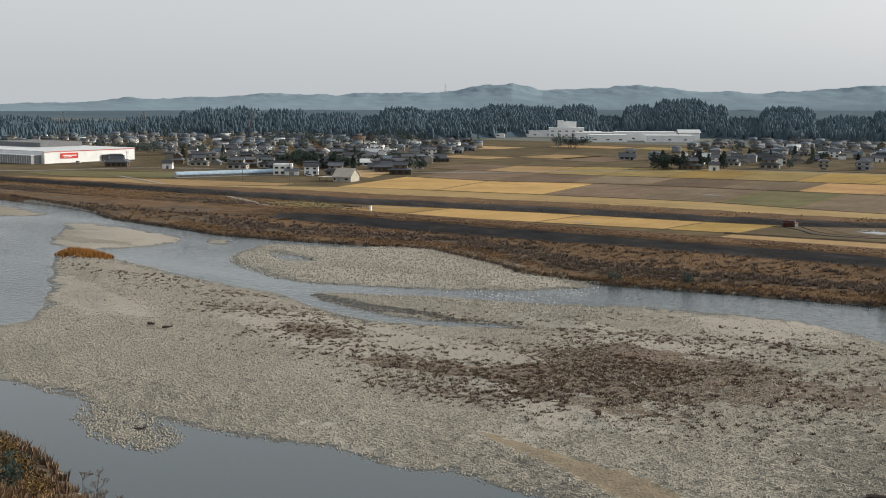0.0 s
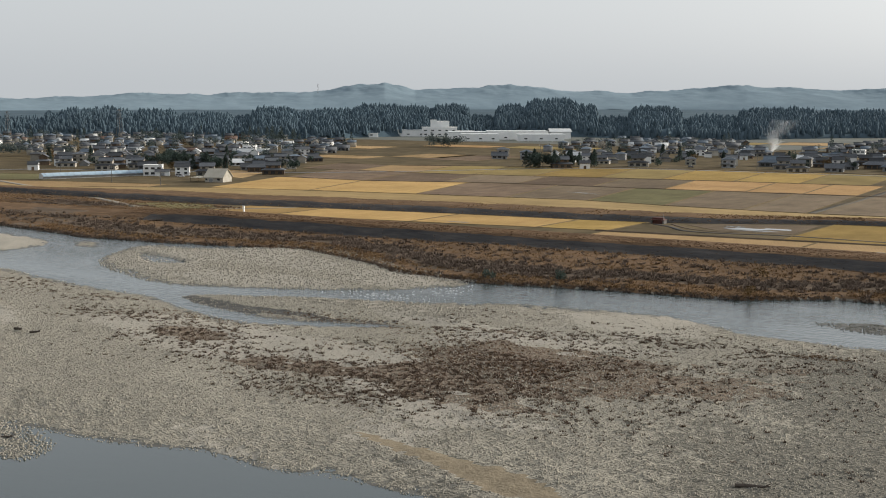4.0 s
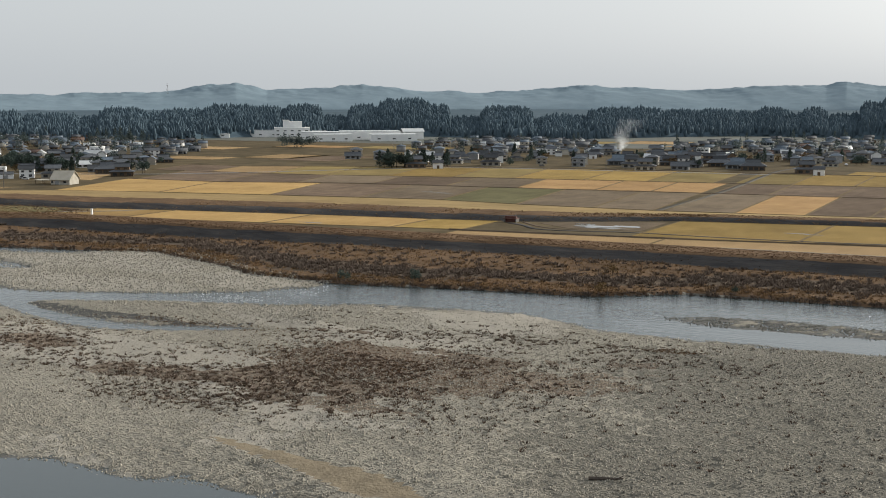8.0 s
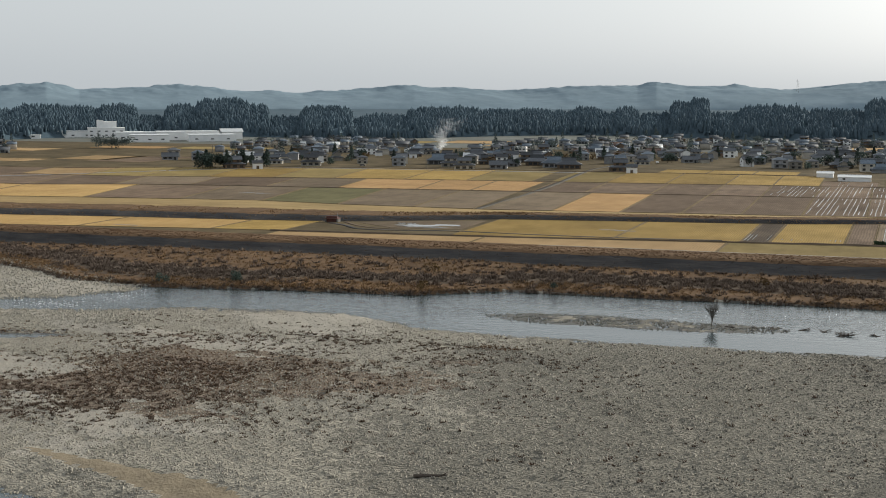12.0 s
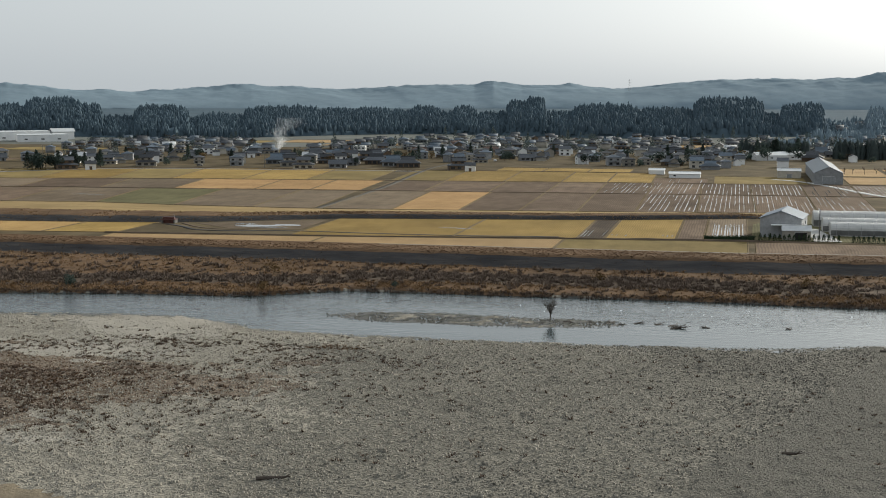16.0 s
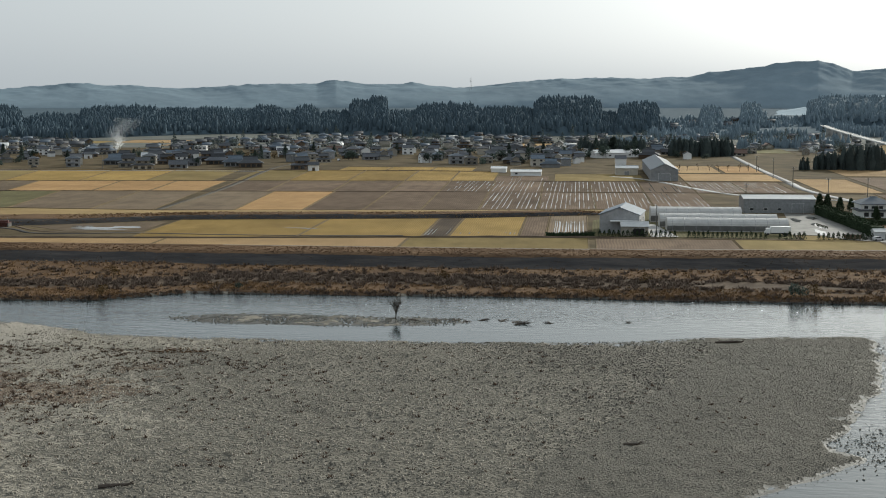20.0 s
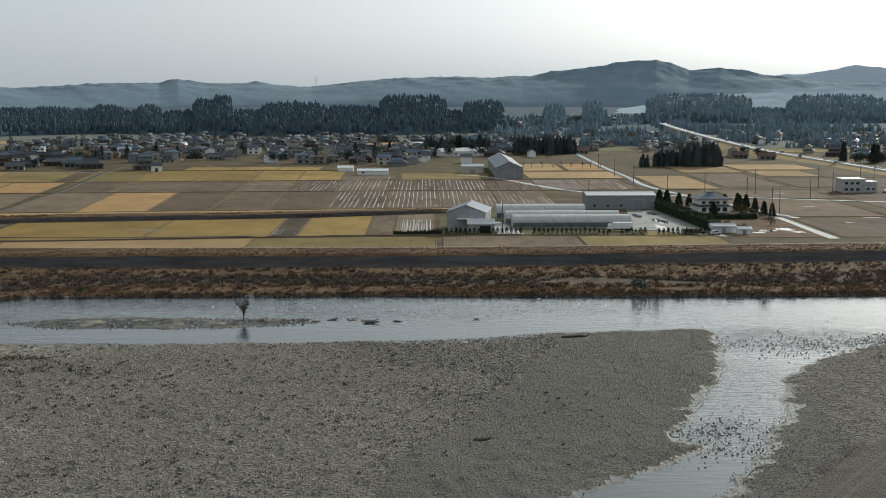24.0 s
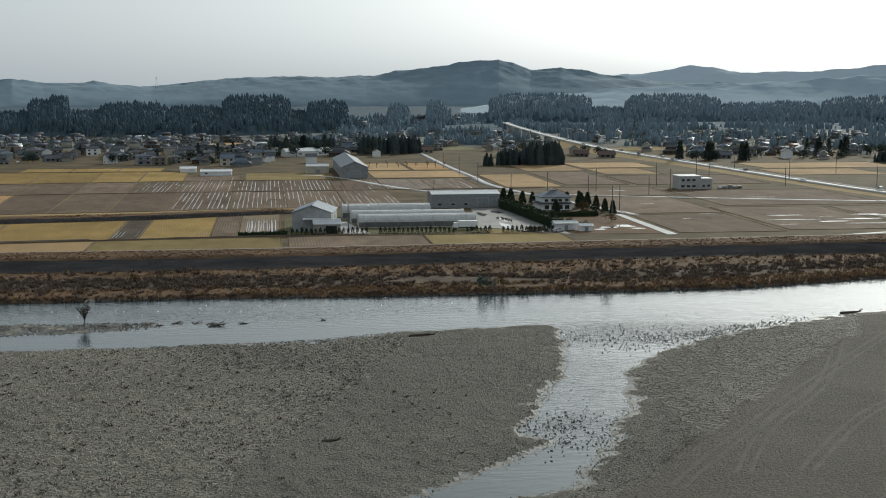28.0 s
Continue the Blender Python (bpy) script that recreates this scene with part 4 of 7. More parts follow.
# between the inner bank and the village
strip(V_BANK1, V_L1, [-535, -470, -403, -350, -305, -262, -222, -192], ["gold", "gold", "soil", "grey", "green", "grey", "grey"])
strip(V_BANK1, V_L1, [-187, -155, -124, -97, -71, -45, -18, 8, 35, 62], ["grey", "orange", "soil", "soil", "soil", "soil", "soil", "soil", "soil"])
strip(V_L1, V_L2, [-530, -470, -420, -375, -330, -290, -247, -218, -192], ["soil", "soil", "grey", "soil", "grey", "orange", "orange", "orange"])
strip(V_L1, V_L2, [-187, -159, -126, -97, -71, -45, -18, 8, 35, 62, 88, 115], ["soil"] * 11)
strip(V_L2, V_L3, [-560, -512, -466, -425, -385, -345, -310, -270, -235, -200], ["soil", "tan", "olive", "olive", "yellow", "olive", "yellow", "yellow", "olive"])
strip(V_L2, V_L3, [-190, -160, -128, -97, -71, -46], ["olive", "yellow", "yellow", "yellow", "yellow"])
parcel(-46, -15, V_L2, lambda u: 838, "soil", LBL["soil"])
parcel(-12, 40, V_L2, lambda u: 862, "olive", LBL["olive"])
BACKL = lambda u: 925
strip(V_L3, BACKL, [-160, -128, -98, -70], ["yellow", "yellow", "yellow"], .0)
for (u0, u1, v0, v1, k) in ((62, 122, 806, 872, "tan"), (64, 92, 880, 960, "tan"), (94, 120, 880, 960, "orange"), (128, 160, 722, 830, "tan"), (164, 200, 735, 850, "soil"),
                            (165, 205, 858, 930, "tan"), (208, 245, 820, 880, "tan"), (208, 262, 888, 950, "tan"), (204, 282, 732, 810, "soil"),
                            (320, 386, 800, 860, "tan"), (330, 430, 868, 930, "tan"), (-62, 8, 1222, 1262, "orange"), (-66, 4, 1270, 1330, "tan"),
                            (153, 195, 488, 560, "soil"), (198, 250, 492, 590, "soil"), (153, 197, 566, 655, "soil"), (208, 290, 598, 690, "soil"), (254, 330, 500, 590, "soil"),
                            (152, 205, 660, 715, "soil"), (-735, -660, 1085, 1130, "orange"), (-650, -560, 1090, 1140, "olive"), (-600, -545, 880, 960, "soil"),
                            (-540, -470, 1285, 1340, "olive"), (-462, -400, 1300, 1370, "tan"), (-395, -318, 1240, 1300, "tan"), 
                            (300, 420, 1120, 1180, "olive"), (130, 180, 1150, 1230, "green"), (20, 80, 1120, 1180, "tan"),
                            (-700, -640, 860, 900, "tan"), (-800, -740, 1010, 1060, "tan"), (-640, -590, 900, 960, "tan")):
    parcel(u0, u1, lambda u, a=v0: a, lambda u, b=v1: b, k, LBL[k], .0)
# open fields upstream, beside the greenhouse and the hall
paddy([(-760, 499), (-672, 502), (-600, 519), (-556, 545), (-560, 566), (-640, 550)], "tan", LBL["tan"])
paddy([(-790, 530), (-722, 521), (-648, 557), (-689, 598), (-770, 560)], "green", LBL["green"])
paddy([(-600, 640), (-560, 630), (-590, 690), (-625, 690)], "tan", LBL["tan"])
paddy([(-484, 462), (-446, 449), (-428, 463), (-444, 478), (-470, 476)], "green", LBL["green"])

# dark earth ridges between the field strips
def ridge_line(name, f, u0, u1, h, w, material, label):
    us_ = np.arange(u0, u1 + 1, 4.0)
    c = np.array([f(u) for u in us_]) + (vnoise(us_ * .2, us_ * 0, 5) - .5) * .6
    hh = h * (.75 + .5 * vnoise(us_ * .3, us_ * 0 + 7, 6))
    prof = [(-.5, -.05), (-.22, .8), (0, 1), (.22, .85), (.5, -.05)]
    V = np.stack([np.stack([us_, c + o * w, hh * z], 1) for o, z in prof], 1)
    k = len(us_)
    i = np.arange(k * 5).reshape(k, 5)
    F = np.stack([i[:-1, :-1], i[1:, :-1], i[1:, 1:], i[:-1, 1:]], -1).reshape(-1, 4)
    return tagged(put(name, mesh_of(name, V.reshape(-1, 3), F, [material])), label, "earth bank", kind="structure")


ridge_line("field_ridge", V_L1, -560, 150, .4, 1.4, M["bank"], "low dark earth ridge between paddies")
ridge_line("field_ridge", V_L2, -560, 130, .35, 1.3, M["bank"], "low dark earth ridge between paddies")
ridge_line("field_ridge", V_L3, -560, -46, .5, 1.6, M["bank"], "low dark hedge line in front of the village")
ridge_line("field_ridge", lambda u: V_FRONT(u) - 1.5, -236, 30, .5, 1.6, M["bank"], "grassy ditch edge behind the dike")

# the older inner bank: river side in the dike's shade-darkened colour, rusty top
def inner_bank():
    us_ = np.arange(-780, 24, 2.0)
    a = np.array([V_BANK0(u) for u in us_])
    b = np.array([V_BANK1(u) for u in us_])
    wob = (fbm(us_ * .08, us_ * 0, 91, 3) - .45)
    fade = np.clip((us_ + 780) / 30, 0, 1) * np.clip((24 - us_) / 25, 0, 1)
    hgt = np.interp(us_, [-480, -250, -180, -20, 24], [2.6, 2.4, 2.0, 1.8, 1.2]) * (1 + .35 * wob) * fade
    cols = []
    for s, z in ((0, 0), (.03, .45), (.07, .92), (.12, 1.0), (.32, .95), (.36, .9), (.7, .5), (.98, .04)):
        cols.append(np.stack([us_, a + (b - a) * s + wob * 1.5, hgt * z - .02], 1))
    V = np.stack(cols, 1)
    V[:, 1:-1, 2] += .35 * (fbm(V[:, 1:-1, 0] * .5, V[:, 1:-1, 1] * .5, 93, 2) - .4) * fade[:, None]
    k, c = V.shape[:2]
    i = np.arange(k * c).reshape(k, c)
    F = np.stack([i[:-1, :-1], i[1:, :-1], i[1:, 1:], i[:-1, 1:]], -1).reshape(-1, 4)
    col = np.tile(np.arange(c - 1), k - 1)
    ob = put("inner_bank", mesh_of("inner_bank", V.reshape(-1, 3), F, [M["slope"], M["rust"], M["straw"]], np.select([col < 2, col < 5], [0, 1], 2)))
    tagged(ob, "old inner flood bank under dark and rusty grass", "earth bank", kind="structure")


inner_bank()

# roads and tracks
ribbon("road", [(-189, 590), (-192, 695), (-196, 760), (-205, 861), (-207, 930), (-190, 1010)], 3.4, .1, M["track"], "pale farm road between the paddies", "road")
ribbon("road", [(155, 560), (124, 720), (122, 813), (121, 925), (123, 1118), (126, 1230), (150, 1500)], 5.0, .1, M["asphalt"], "narrow wet farm road", "road")
ribbon("road", [(20, 840), (41, 813), (83, 699), (149, 668), (277, 616), (420, 580)], 4.0, .14, M["concrete"], "pale concrete farm track", "road")
ribbon("road", [(-1200, 700), (-920, 560), (-807, 535), (-778, 580), (-740, 625), (-560, 700), (-430, 842), (-300, 864), (-205, 868)], 5.0, .12, M["asphalt"], "village lane along the field edge", "road")
ribbon("path", [(-700, 545), (-603, 508), (-507, 469), (-464, 449), (-430, 447)], 4.0, .16, M["path"], "dirt track climbing to the dike", "path")
ribbon("path", [(-430, 462), (-410, 475), (-395, 498)], 3.0, .12, M["path"], "short dirt track between fields", "path")
ribbon("path", [(124, 444), (200, 468), (300, 505), (420, 560)], 3.6, .2, M["concrete"], "concrete track leaving the dike", "path")

ribbon("path", [(-440, 418.5), (-300, 420), (-150, 421), (0, 421.5), (120, 428), (210, 437), (330, 452)], 1.3, [-2.5] * 7, M["rim"], "narrow worn path along the dike foot", "path", thick=.5)

# highway climbing away on an embankment and a viaduct
HW = [(345, 480), (318, 600), (303, 744), (291, 950), (277, 1084), (269, 1208), (270, 1346), (279, 1530), (288, 1640)]
HZ = [.9, 1.0, 1.2, 1.6, 3.0, 6.0, 8.0, 9.6, 10.6]
hw = base("highway", pose(0, 0, 0), "long pale highway climbing into the hills on piers", "highway", kind="structure")
r_ = ribbon("roadway", HW, 7.4, HZ, M["concrete"], "", "", thick=.5, per=8, kind="")
r_.parent = hw
for side in (-1, 1):
    g_ = ribbon("guard_rail", [(x + side * 3.6, y) for x, y in HW], .2, [z + .6 for z in HZ], M["trimwhite"], "", "", thick=.28, per=8, kind="")
    g_.parent = hw
ep = smooth_line([(x, y, z) for (x, y), z in zip(HW[:6], HZ[:6])], 8, closed=False)
eb = np.stack([np.stack([ep[:, 0] + o * (1 if abs(o) < 6 else 1 + ep[:, 2] * .12), ep[:, 1], np.where(abs(o) < 6, ep[:, 2] - .45, -.3)], 1) for o in (-13, -5, 5, 13)], 1)
ei = np.arange(len(ep) * 4).reshape(-1, 4)
sl = put("embankment", mesh_of("embankment", eb.reshape(-1, 3), np.stack([ei[:-1, :-1], ei[:-1, 1:], ei[1:, 1:], ei[1:, :-1]], -1).reshape(-1, 4), [M["straw"]]), hw)
tagged(sl, "dry grassy embankment")
for x, y, z in [(269, 1230, 6.2), (269.5, 1290, 7.2), (270.5, 1360, 8.1), (274, 1430, 8.7), (278, 1500, 9.3), (283, 1570, 9.9)]:
    put("pier", mesh_of("pier", *(lambda b: ([v.co[:] for v in b.verts], [[v.index for v in f.verts] for f in b.faces]))((lambda b: (b.verts.index_update(), b)[1])(box(-4, -1, -1, 4, 1, z - 1))), [M["concrete"]]), hw, pose(x, y, 0))

# wet yards and farm ground
sheet("farm_yard", [(80, 514), (90, 512), (97, 500), (111, 490), (112, 512), (103, 596), (90, 602), (86, 560), (82, 530)], .10, M["wetslab"], "wet concrete farmyard reflecting the sky", "yard")
sheet("lawn", [(82, 492), (108, 489), (96, 498), (89, 510), (82, 511)], .11, FM["olive"], "damp olive lawn beside the farmyard", "lawn")
sheet("garden_ground", [(114, 489), (147, 487), (146, 552), (138, 562), (118, 560)], .11, M["rust"], "reddish leaf-strewn garden ground", "garden")
sheet("path", [(146.5, 483), (150.5, 483), (150, 562), (147, 562)], .16, M["concrete"], "white concrete path beside the garden", "path")
sheet("farm_ground", [(5, 500), (80, 500), (80, 598), (26, 600), (6, 560)], .08, FM["green"], "damp green ground round the greenhouses", "yard")
ribbon("ditch", [(-227, 507), (-217, 500), (-206, 489), (-188, 489), (-170, 493), (-135, 491), (-104, 491), (-65, 495)], 2.4, .11, M["slope"], "dark irrigation ditch beside the fields", "ditch", thick=.1)
ribbon("ditch", [(-222, 512), (-211, 500), (-200, 494), (-186, 494)], 1.6, .11, M["bank"], "grassy branch of the ditch", "ditch", thick=.1)
sheet("marsh", [(-216, 512), (-196, 497), (-167, 499), (-168, 537), (-200, 524)], .07, FM["grey"], "boggy fallow ground by the sluice", "marsh")


def puddles(name, spots, label, z=.17):
    """Irregular pools of standing water lying on a field, joined."""
    V, F = [], []
    r = np.random.default_rng(len(spots) + 3)
    for n_, (x, y, a, b) in enumerate(spots):
        k = 14
        t = np.arange(k) * 6.283 / k
        q = r.uniform(.55, 1.25, k)
        o = len(V)
        V += [(x + a * q[i] * math.cos(t[i]), y + b * q[i] * math.sin(t[i]), z + .005 * n_) for i in range(k)] + [(x, y, z + .005 * n_)]
        F += [(o + i, o + (i + 1) % k, o + k) for i in range(k)]
    return tagged(put(name, mesh_of(name, V, F, [M["puddle"]])), label, "puddle", kind="stuff")


puddles("puddles", [(-188, 508, 9, 4), (-178, 512, 7, 3), (-196, 514, 5, 2.5), (-184, 503, 10, 1.6)], "shiny shallow water lying in the marsh")
puddles("puddles", [(205 + 6.5 * i + 3 * (i % 2), 512 + 9 * ((i * 7) % 5), 4 + 3 * ((i * 3) % 4), .5 + .45 * ((i * 5) % 4)) for i in range(11)] + [(262, 545, 9, 1.2), (205, 640, 7, 1.1), (176, 612, 4, .8), (182, 690, 6, .9), (240, 640, 8, .8), (172, 540, 3, .7), (188, 560, 5, .6)],
        "rainwater lying on bare brown fields")
puddles("puddles", [(131, 510, 3.5, 4), (138, 514, 4, 5), (141, 505, 3, 3), (126, 503, 2.5, 3)], "small garden pond and puddles")
puddles("puddles", [(92, 520, 2.2, 12), (96, 545, 2.6, 14), (101, 505, 5, 4), (90, 570, 2, 9), (98, 580, 2.5, 8)], "puddles shining on the farmyard")
puddles("puddles", [(-104, 515, 3.5, .8), (-110, 517, 5, .7), (-430, 455, 6, .8), (-300, 470, 8, .8), (-330, 640, 9, .9), (-322, 636, 6, .7)], "thin puddles in the stubble", .14)


def wet_rows(u0, u1, lo, hi, pitch, fill, seed):
    """Narrow strips of water between the drilled rows of one paddy, joined."""
    r = np.random.default_rng(seed)
    V, F = [], []
    u = u0 + pitch * .5
    while u < u1 - .4:
        a, b = lo(u) + 2, hi(u) - 2
        v = a + r.random() * 8
        while v < b:
            ln = r.uniform(14, 60)
            e_ = min(v + ln, b)
            if r.random() < fill and e_ - v > 1.5:
                w0, w1 = r.uniform(.07, .22, 2)
                j = r.uniform(-.2, .2)
                o = len(V)
                V += [(u - w0, v, .15), (u + w0, v + .4, .15), (u + w1 + j, (v + e_) / 2, .15), (u + w0 * .7, e_, .15), (u - w0 * .7, e_ - .3, .15), (u - w1 + j, (v + e_) / 2, .15)]
                F += [(o, o + 1, o + 2), (o, o + 2, o + 5), (o + 5, o + 2, o + 3), (o + 5, o + 3, o + 4)]
            v = e_ + r.uniform(.6, 6)
        u += pitch * r.uniform(.9, 1.1)
    if F:
        tagged(put("furrow_water", mesh_of("furrow_water", V, F, [M["puddle"]])), "rows of water shining between furrows", "puddle", kind="stuff")


for i, (a, b, f_) in enumerate(((-45, -18, .75), (-18, 8, .8), (8, 35, .55), (35, 62, .5))):
    wet_rows(a, b, V_BANK1, V_L1, 2.2, min(f_ + .1, 1), 100 + i)
for i, (a, b, f_) in enumerate(((-71, -45, .7), (-45, -18, .7), (-18, 8, .75), (8, 35, .7), (35, 62, .35), (62, 88, .8), (88, 115, .4))):
    wet_rows(a, b, V_L1, V_L2, 2.2, min(f_ + .1, 1), 120 + i)
wet_rows(-44, -16, V_L2, lambda u: 832, 2.6, .25, 140)
wet_rows(-10, 3.5, lambda u: V_FRONT(u) + 2, lambda u: 560, 1.6, .9, 141)
wet_rows(-9, 1.5, lambda u: V_FRONT(u) + 4, lambda u: 555, 1.1, .85, 142)
wet_rows(-58, -48, V_FRONT, lambda u: V_FRONT(u) + 30, 1.3, .55, 143)
wet_rows(-47, -20, lambda u: V_FRONT(u) + 3, lambda u: V_FRONT(u) + 16, 1.7, .4, 144)


# ---- houses ----
def gable(L, D, rise, over, thick, z, ridge_x=True):
    """Two roof slopes with thickness, ridge along x."""
    y = D / 2 + over
    k = rise / (D / 2)
    e_ = -over * k
    bm = extrude_profile([(-y, z + e_), (0, z + rise), (y, z + e_), (y, z + e_ + thick), (0, z + rise + thick * 1.2), (-y, z + e_ + thick)], -L / 2 - over * .7, L / 2 + over * .7)
    bmesh.ops.rotate(bm, verts=bm.verts[:], cent=(0, 0, 0), matrix=Matrix.Rotation(radians(-90), 3, "Z"))
    if not ridge_x:
        bmesh.ops.rotate(bm, verts=bm.verts[:], cent=(0, 0, 0), matrix=Matrix.Rotation(radians(90), 3, "Z"))
    return bm


def hip(L, D, rise, over, thick, z, inner=0.0):
    """A hipped roof; inner > 0 leaves a flat top of that length by a small width (a skirt roof)."""
    bm = bmesh.new()
    x, y = L / 2 + over, D / 2 + over
    rx = inner / 2 if inner else max(L / 2 - D / 2, .3)
    ry = .25
    lo = [bm.verts.new(p) for p in ((-x, -y, z), (x, -y, z), (x, y, z), (-x, y, z))]
    md = [bm.verts.new(p) for p in ((-x, -y, z + thick), (x, -y, z + thick), (x, y, z + thick), (-x, y, z + thick))]
    tp = [bm.verts.new(p) for p in ((-rx, -ry, z + rise), (rx, -ry, z + rise), (rx, ry, z + rise), (-rx, ry, z + rise))]
    bm.faces.new(lo[::-1])
    bm.faces.new(tp)
    for i in range(4):
        j = (i + 1) % 4
        bm.faces.new((lo[i], lo[j], md[j], md[i]))
        bm.faces.new((md[i], md[j], tp[j], tp[i]))
    return bm


def skirt(L, D, l, d, z0, z1, over, thick):
    """A roof running round an upper storey of size l by d."""
    bm = bmesh.new()
    x, y = L / 2 + over, D / 2 + over
    lo = [bm.verts.new(p) for p in ((-x, -y, z0), (x, -y, z0), (x, y, z0), (-x, y, z0))]
    md = [bm.verts.new(p) for p in ((-x, -y, z0 + thick), (x, -y, z0 + thick), (x, y, z0 + thick), (-x, y, z0 + thick))]
    tp = [bm.verts.new(p) for p in ((-l / 2, -d / 2, z1), (l / 2, -d / 2, z1), (l / 2, d / 2, z1), (-l / 2, d / 2, z1))]
    bm.faces.new(lo[::-1])
    bm.faces.new(tp)
    for i in range(4):
        j = (i + 1) % 4
        bm.faces.new((lo[i], lo[j], md[j], md[i]))
        bm.faces.new((md[i], md[j], tp[j], tp[i]))
    return bm


def gable_wall(L, D, h, rise, bm=None):
    bm2 = extrude_profile([(-D / 2, -.3), (D / 2, -.3), (D / 2, h), (0, h + rise), (-D / 2, h)], -L / 2, L / 2, bm)
    bmesh.ops.rotate(bm2, verts=bm2.verts[:], cent=(0, 0, 0), matrix=Matrix.Rotation(radians(-90), 3, "Z"))
    return bm2


def opening(ob, x, y, z, w, h, side, name="window", glass="glass", deep=True):
    """A framed window or door, standing a little proud of a wall that faces side (-y, +y, -x, +x)."""
    t = .07
    if side in ("-y", "+y"):
        s = -1 if side == "-y" else 1
        fr = box(x - w / 2 - .08, min(y, y + s * t), z - .08, x + w / 2 + .08, max(y, y + s * t), z + h + .08)
        pn = box(x - w / 2, min(y, y + s * (t + .03)), z, x + w / 2, max(y, y + s * (t + .03)), z + h)
    else:
        s = -1 if side == "-x" else 1
        fr = box(min(x, x + s * t), y - w / 2 - .08, z - .08, max(x, x + s * t), y + w / 2 + .08, z + h + .08)
        pn = box(min(x, x + s * (t + .03)), y - w / 2, z, max(x, x + s * (t + .03)), y + w / 2, z + h)
    if deep:
        f = part(name, fr, M["trimwhite"], ob)
        part("pane", pn, M[glass], f)
    else:
        fr.free()
        part(name, pn, M[glass], ob)


def house_kind(kind, m, wall, roof, label, deep=False, name="house"):
    ob = base(name, m, label, "house", "village houses")
    W, R_ = M[wall], M[roof]
    if kind == "farm":           # broad lower storey, smaller upper storey, tiled roofs
        part("lower_wall", box(-7, -4.5, -.3, 7, 4.5, 3), W, ob)
        part("lower_roof", skirt(14, 9, 9.4, 6.2, 2.9, 4.2, 1.0, .18), R_, ob)
        part("upper_wall", gable_wall(9, 6, 6.4, 1.5), W, ob)
        part("roof", gable(9, 6, 1.7, .9, .22, 6.4), R_, ob)
        part("ridge_cap", box(-5.4, -.22, 8.2, 5.4, .22, 8.62), R_, ob)
        for x in (-4.4, 0, 4.4):
            opening(ob, x, -4.5, .6, 2.6, 1.7, "-y", deep=deep)
        for x in (-2.2, 2.2):
            opening(ob, x, -3.0, 4.5, 1.9, 1.1, "-y", deep=deep)
        opening(ob, 7, 0, .8, 2.4, 1.3, "+x", deep=deep)
    elif kind == "low":          # one storey under a big gable
        part("wall", gable_wall(12, 8, 3.0, 2.0), W, ob)
        part("roof", gable(12, 8, 2.3, 1.0, .22, 2.9), R_, ob)
        part("ridge_cap", box(-6.8, -.22, 5.3, 6.8, .22, 5.7), R_, ob)
        for x in (-3.8, .2):
            opening(ob, x, -4.0, .7, 2.6, 1.5, "-y", deep=deep)
        opening(ob, 3.9, -4.0, 0, 1.6, 2.1, "-y", "door", "glass", deep)
        opening(ob, 6, 0, .9, 2.0, 1.2, "+x", deep=deep)
    elif kind == "hip":          # two storeys, hipped roof
        part("wall", box(-4.8, -4, -.3, 4.8, 4, 5.8), W, ob)
        part("roof", hip(9.6, 8, 2.0, .7, .2, 5.7), R_, ob)
        part("porch_roof", box(-5.2, -5.3, 2.75, 1.5, -4.02, 2.95), R_, ob)
        for x in (-2.6, 2.4):
            opening(ob, x, -4, .6, 2.2, 1.7, "-y", deep=deep)
            opening(ob, x, -4, 3.7, 1.9, 1.2, "-y", deep=deep)
        opening(ob, 4.8, 0, 3.7, 1.7, 1.1, "+x", deep=deep)
        opening(ob, 4.8, -1.5, .8, 1.7, 1.2, "+x", deep=deep)
    elif kind == "white":        # two storeys, gable toward the side
        part("wall", gable_wall(9, 7.4, 5.6, 1.9), W, ob)
        part("roof", gable(9, 7.4, 2.1, .6, .18, 5.55), R_, ob)
        part("ridge_cap", box(-4.9, -.18, 7.8, 4.9, .18, 8.05), R_, ob)
        for x in (-2.4, 2.2):
            opening(ob, x, -3.7, .7, 1.9, 1.6, "-y", deep=deep)
            opening(ob, x, -3.7, 3.5, 1.7, 1.2, "-y", deep=deep)
        opening(ob, 4.5, .2, 3.5, 1.6, 1.2, "+x", deep=deep)
        opening(ob, 4.5, -1.2, .7, 1.6, 1.4, "+x", deep=deep)
    elif kind == "store":        # plaster storehouse
        part("wall", gable_wall(7, 5, 4.2, 1.4), W, ob)
        part("roof", gable(7, 5, 1.6, .6, .2, 4.2), R_, ob)
        opening(ob, 0, -2.5, 0, 1.8, 2.3, "-y", "door", "brownwall", deep)
        opening(ob, 3.5, 0, 2.9, .9, .8, "+x", deep=deep)
    elif kind == "big":          # large farmhouse with a tall hipped-and-gabled roof
        part("wall", box(-8, -5, -.3, 8, 5, 3.1), W, ob)
        part("lower_roof", skirt(16, 10, 9.5, 4.4, 3.0, 5.4, 1.2, .2), R_, ob)
        part("gable_wall", gable_wall(9, 4.2, 5.4, 1.9), M["cream"], ob)
        part("roof", gable(9, 4.2, 2.0, .8, .22, 5.3), R_, ob)
        part("ridge_cap", box(-5.3, -.28, 7.4, 5.3, .28, 7.95), R_, ob)
        for x in (-5.2, -1.6, 2.0, 5.6):
            opening(ob, x, -5, .5, 2.7, 1.9, "-y", deep=deep)
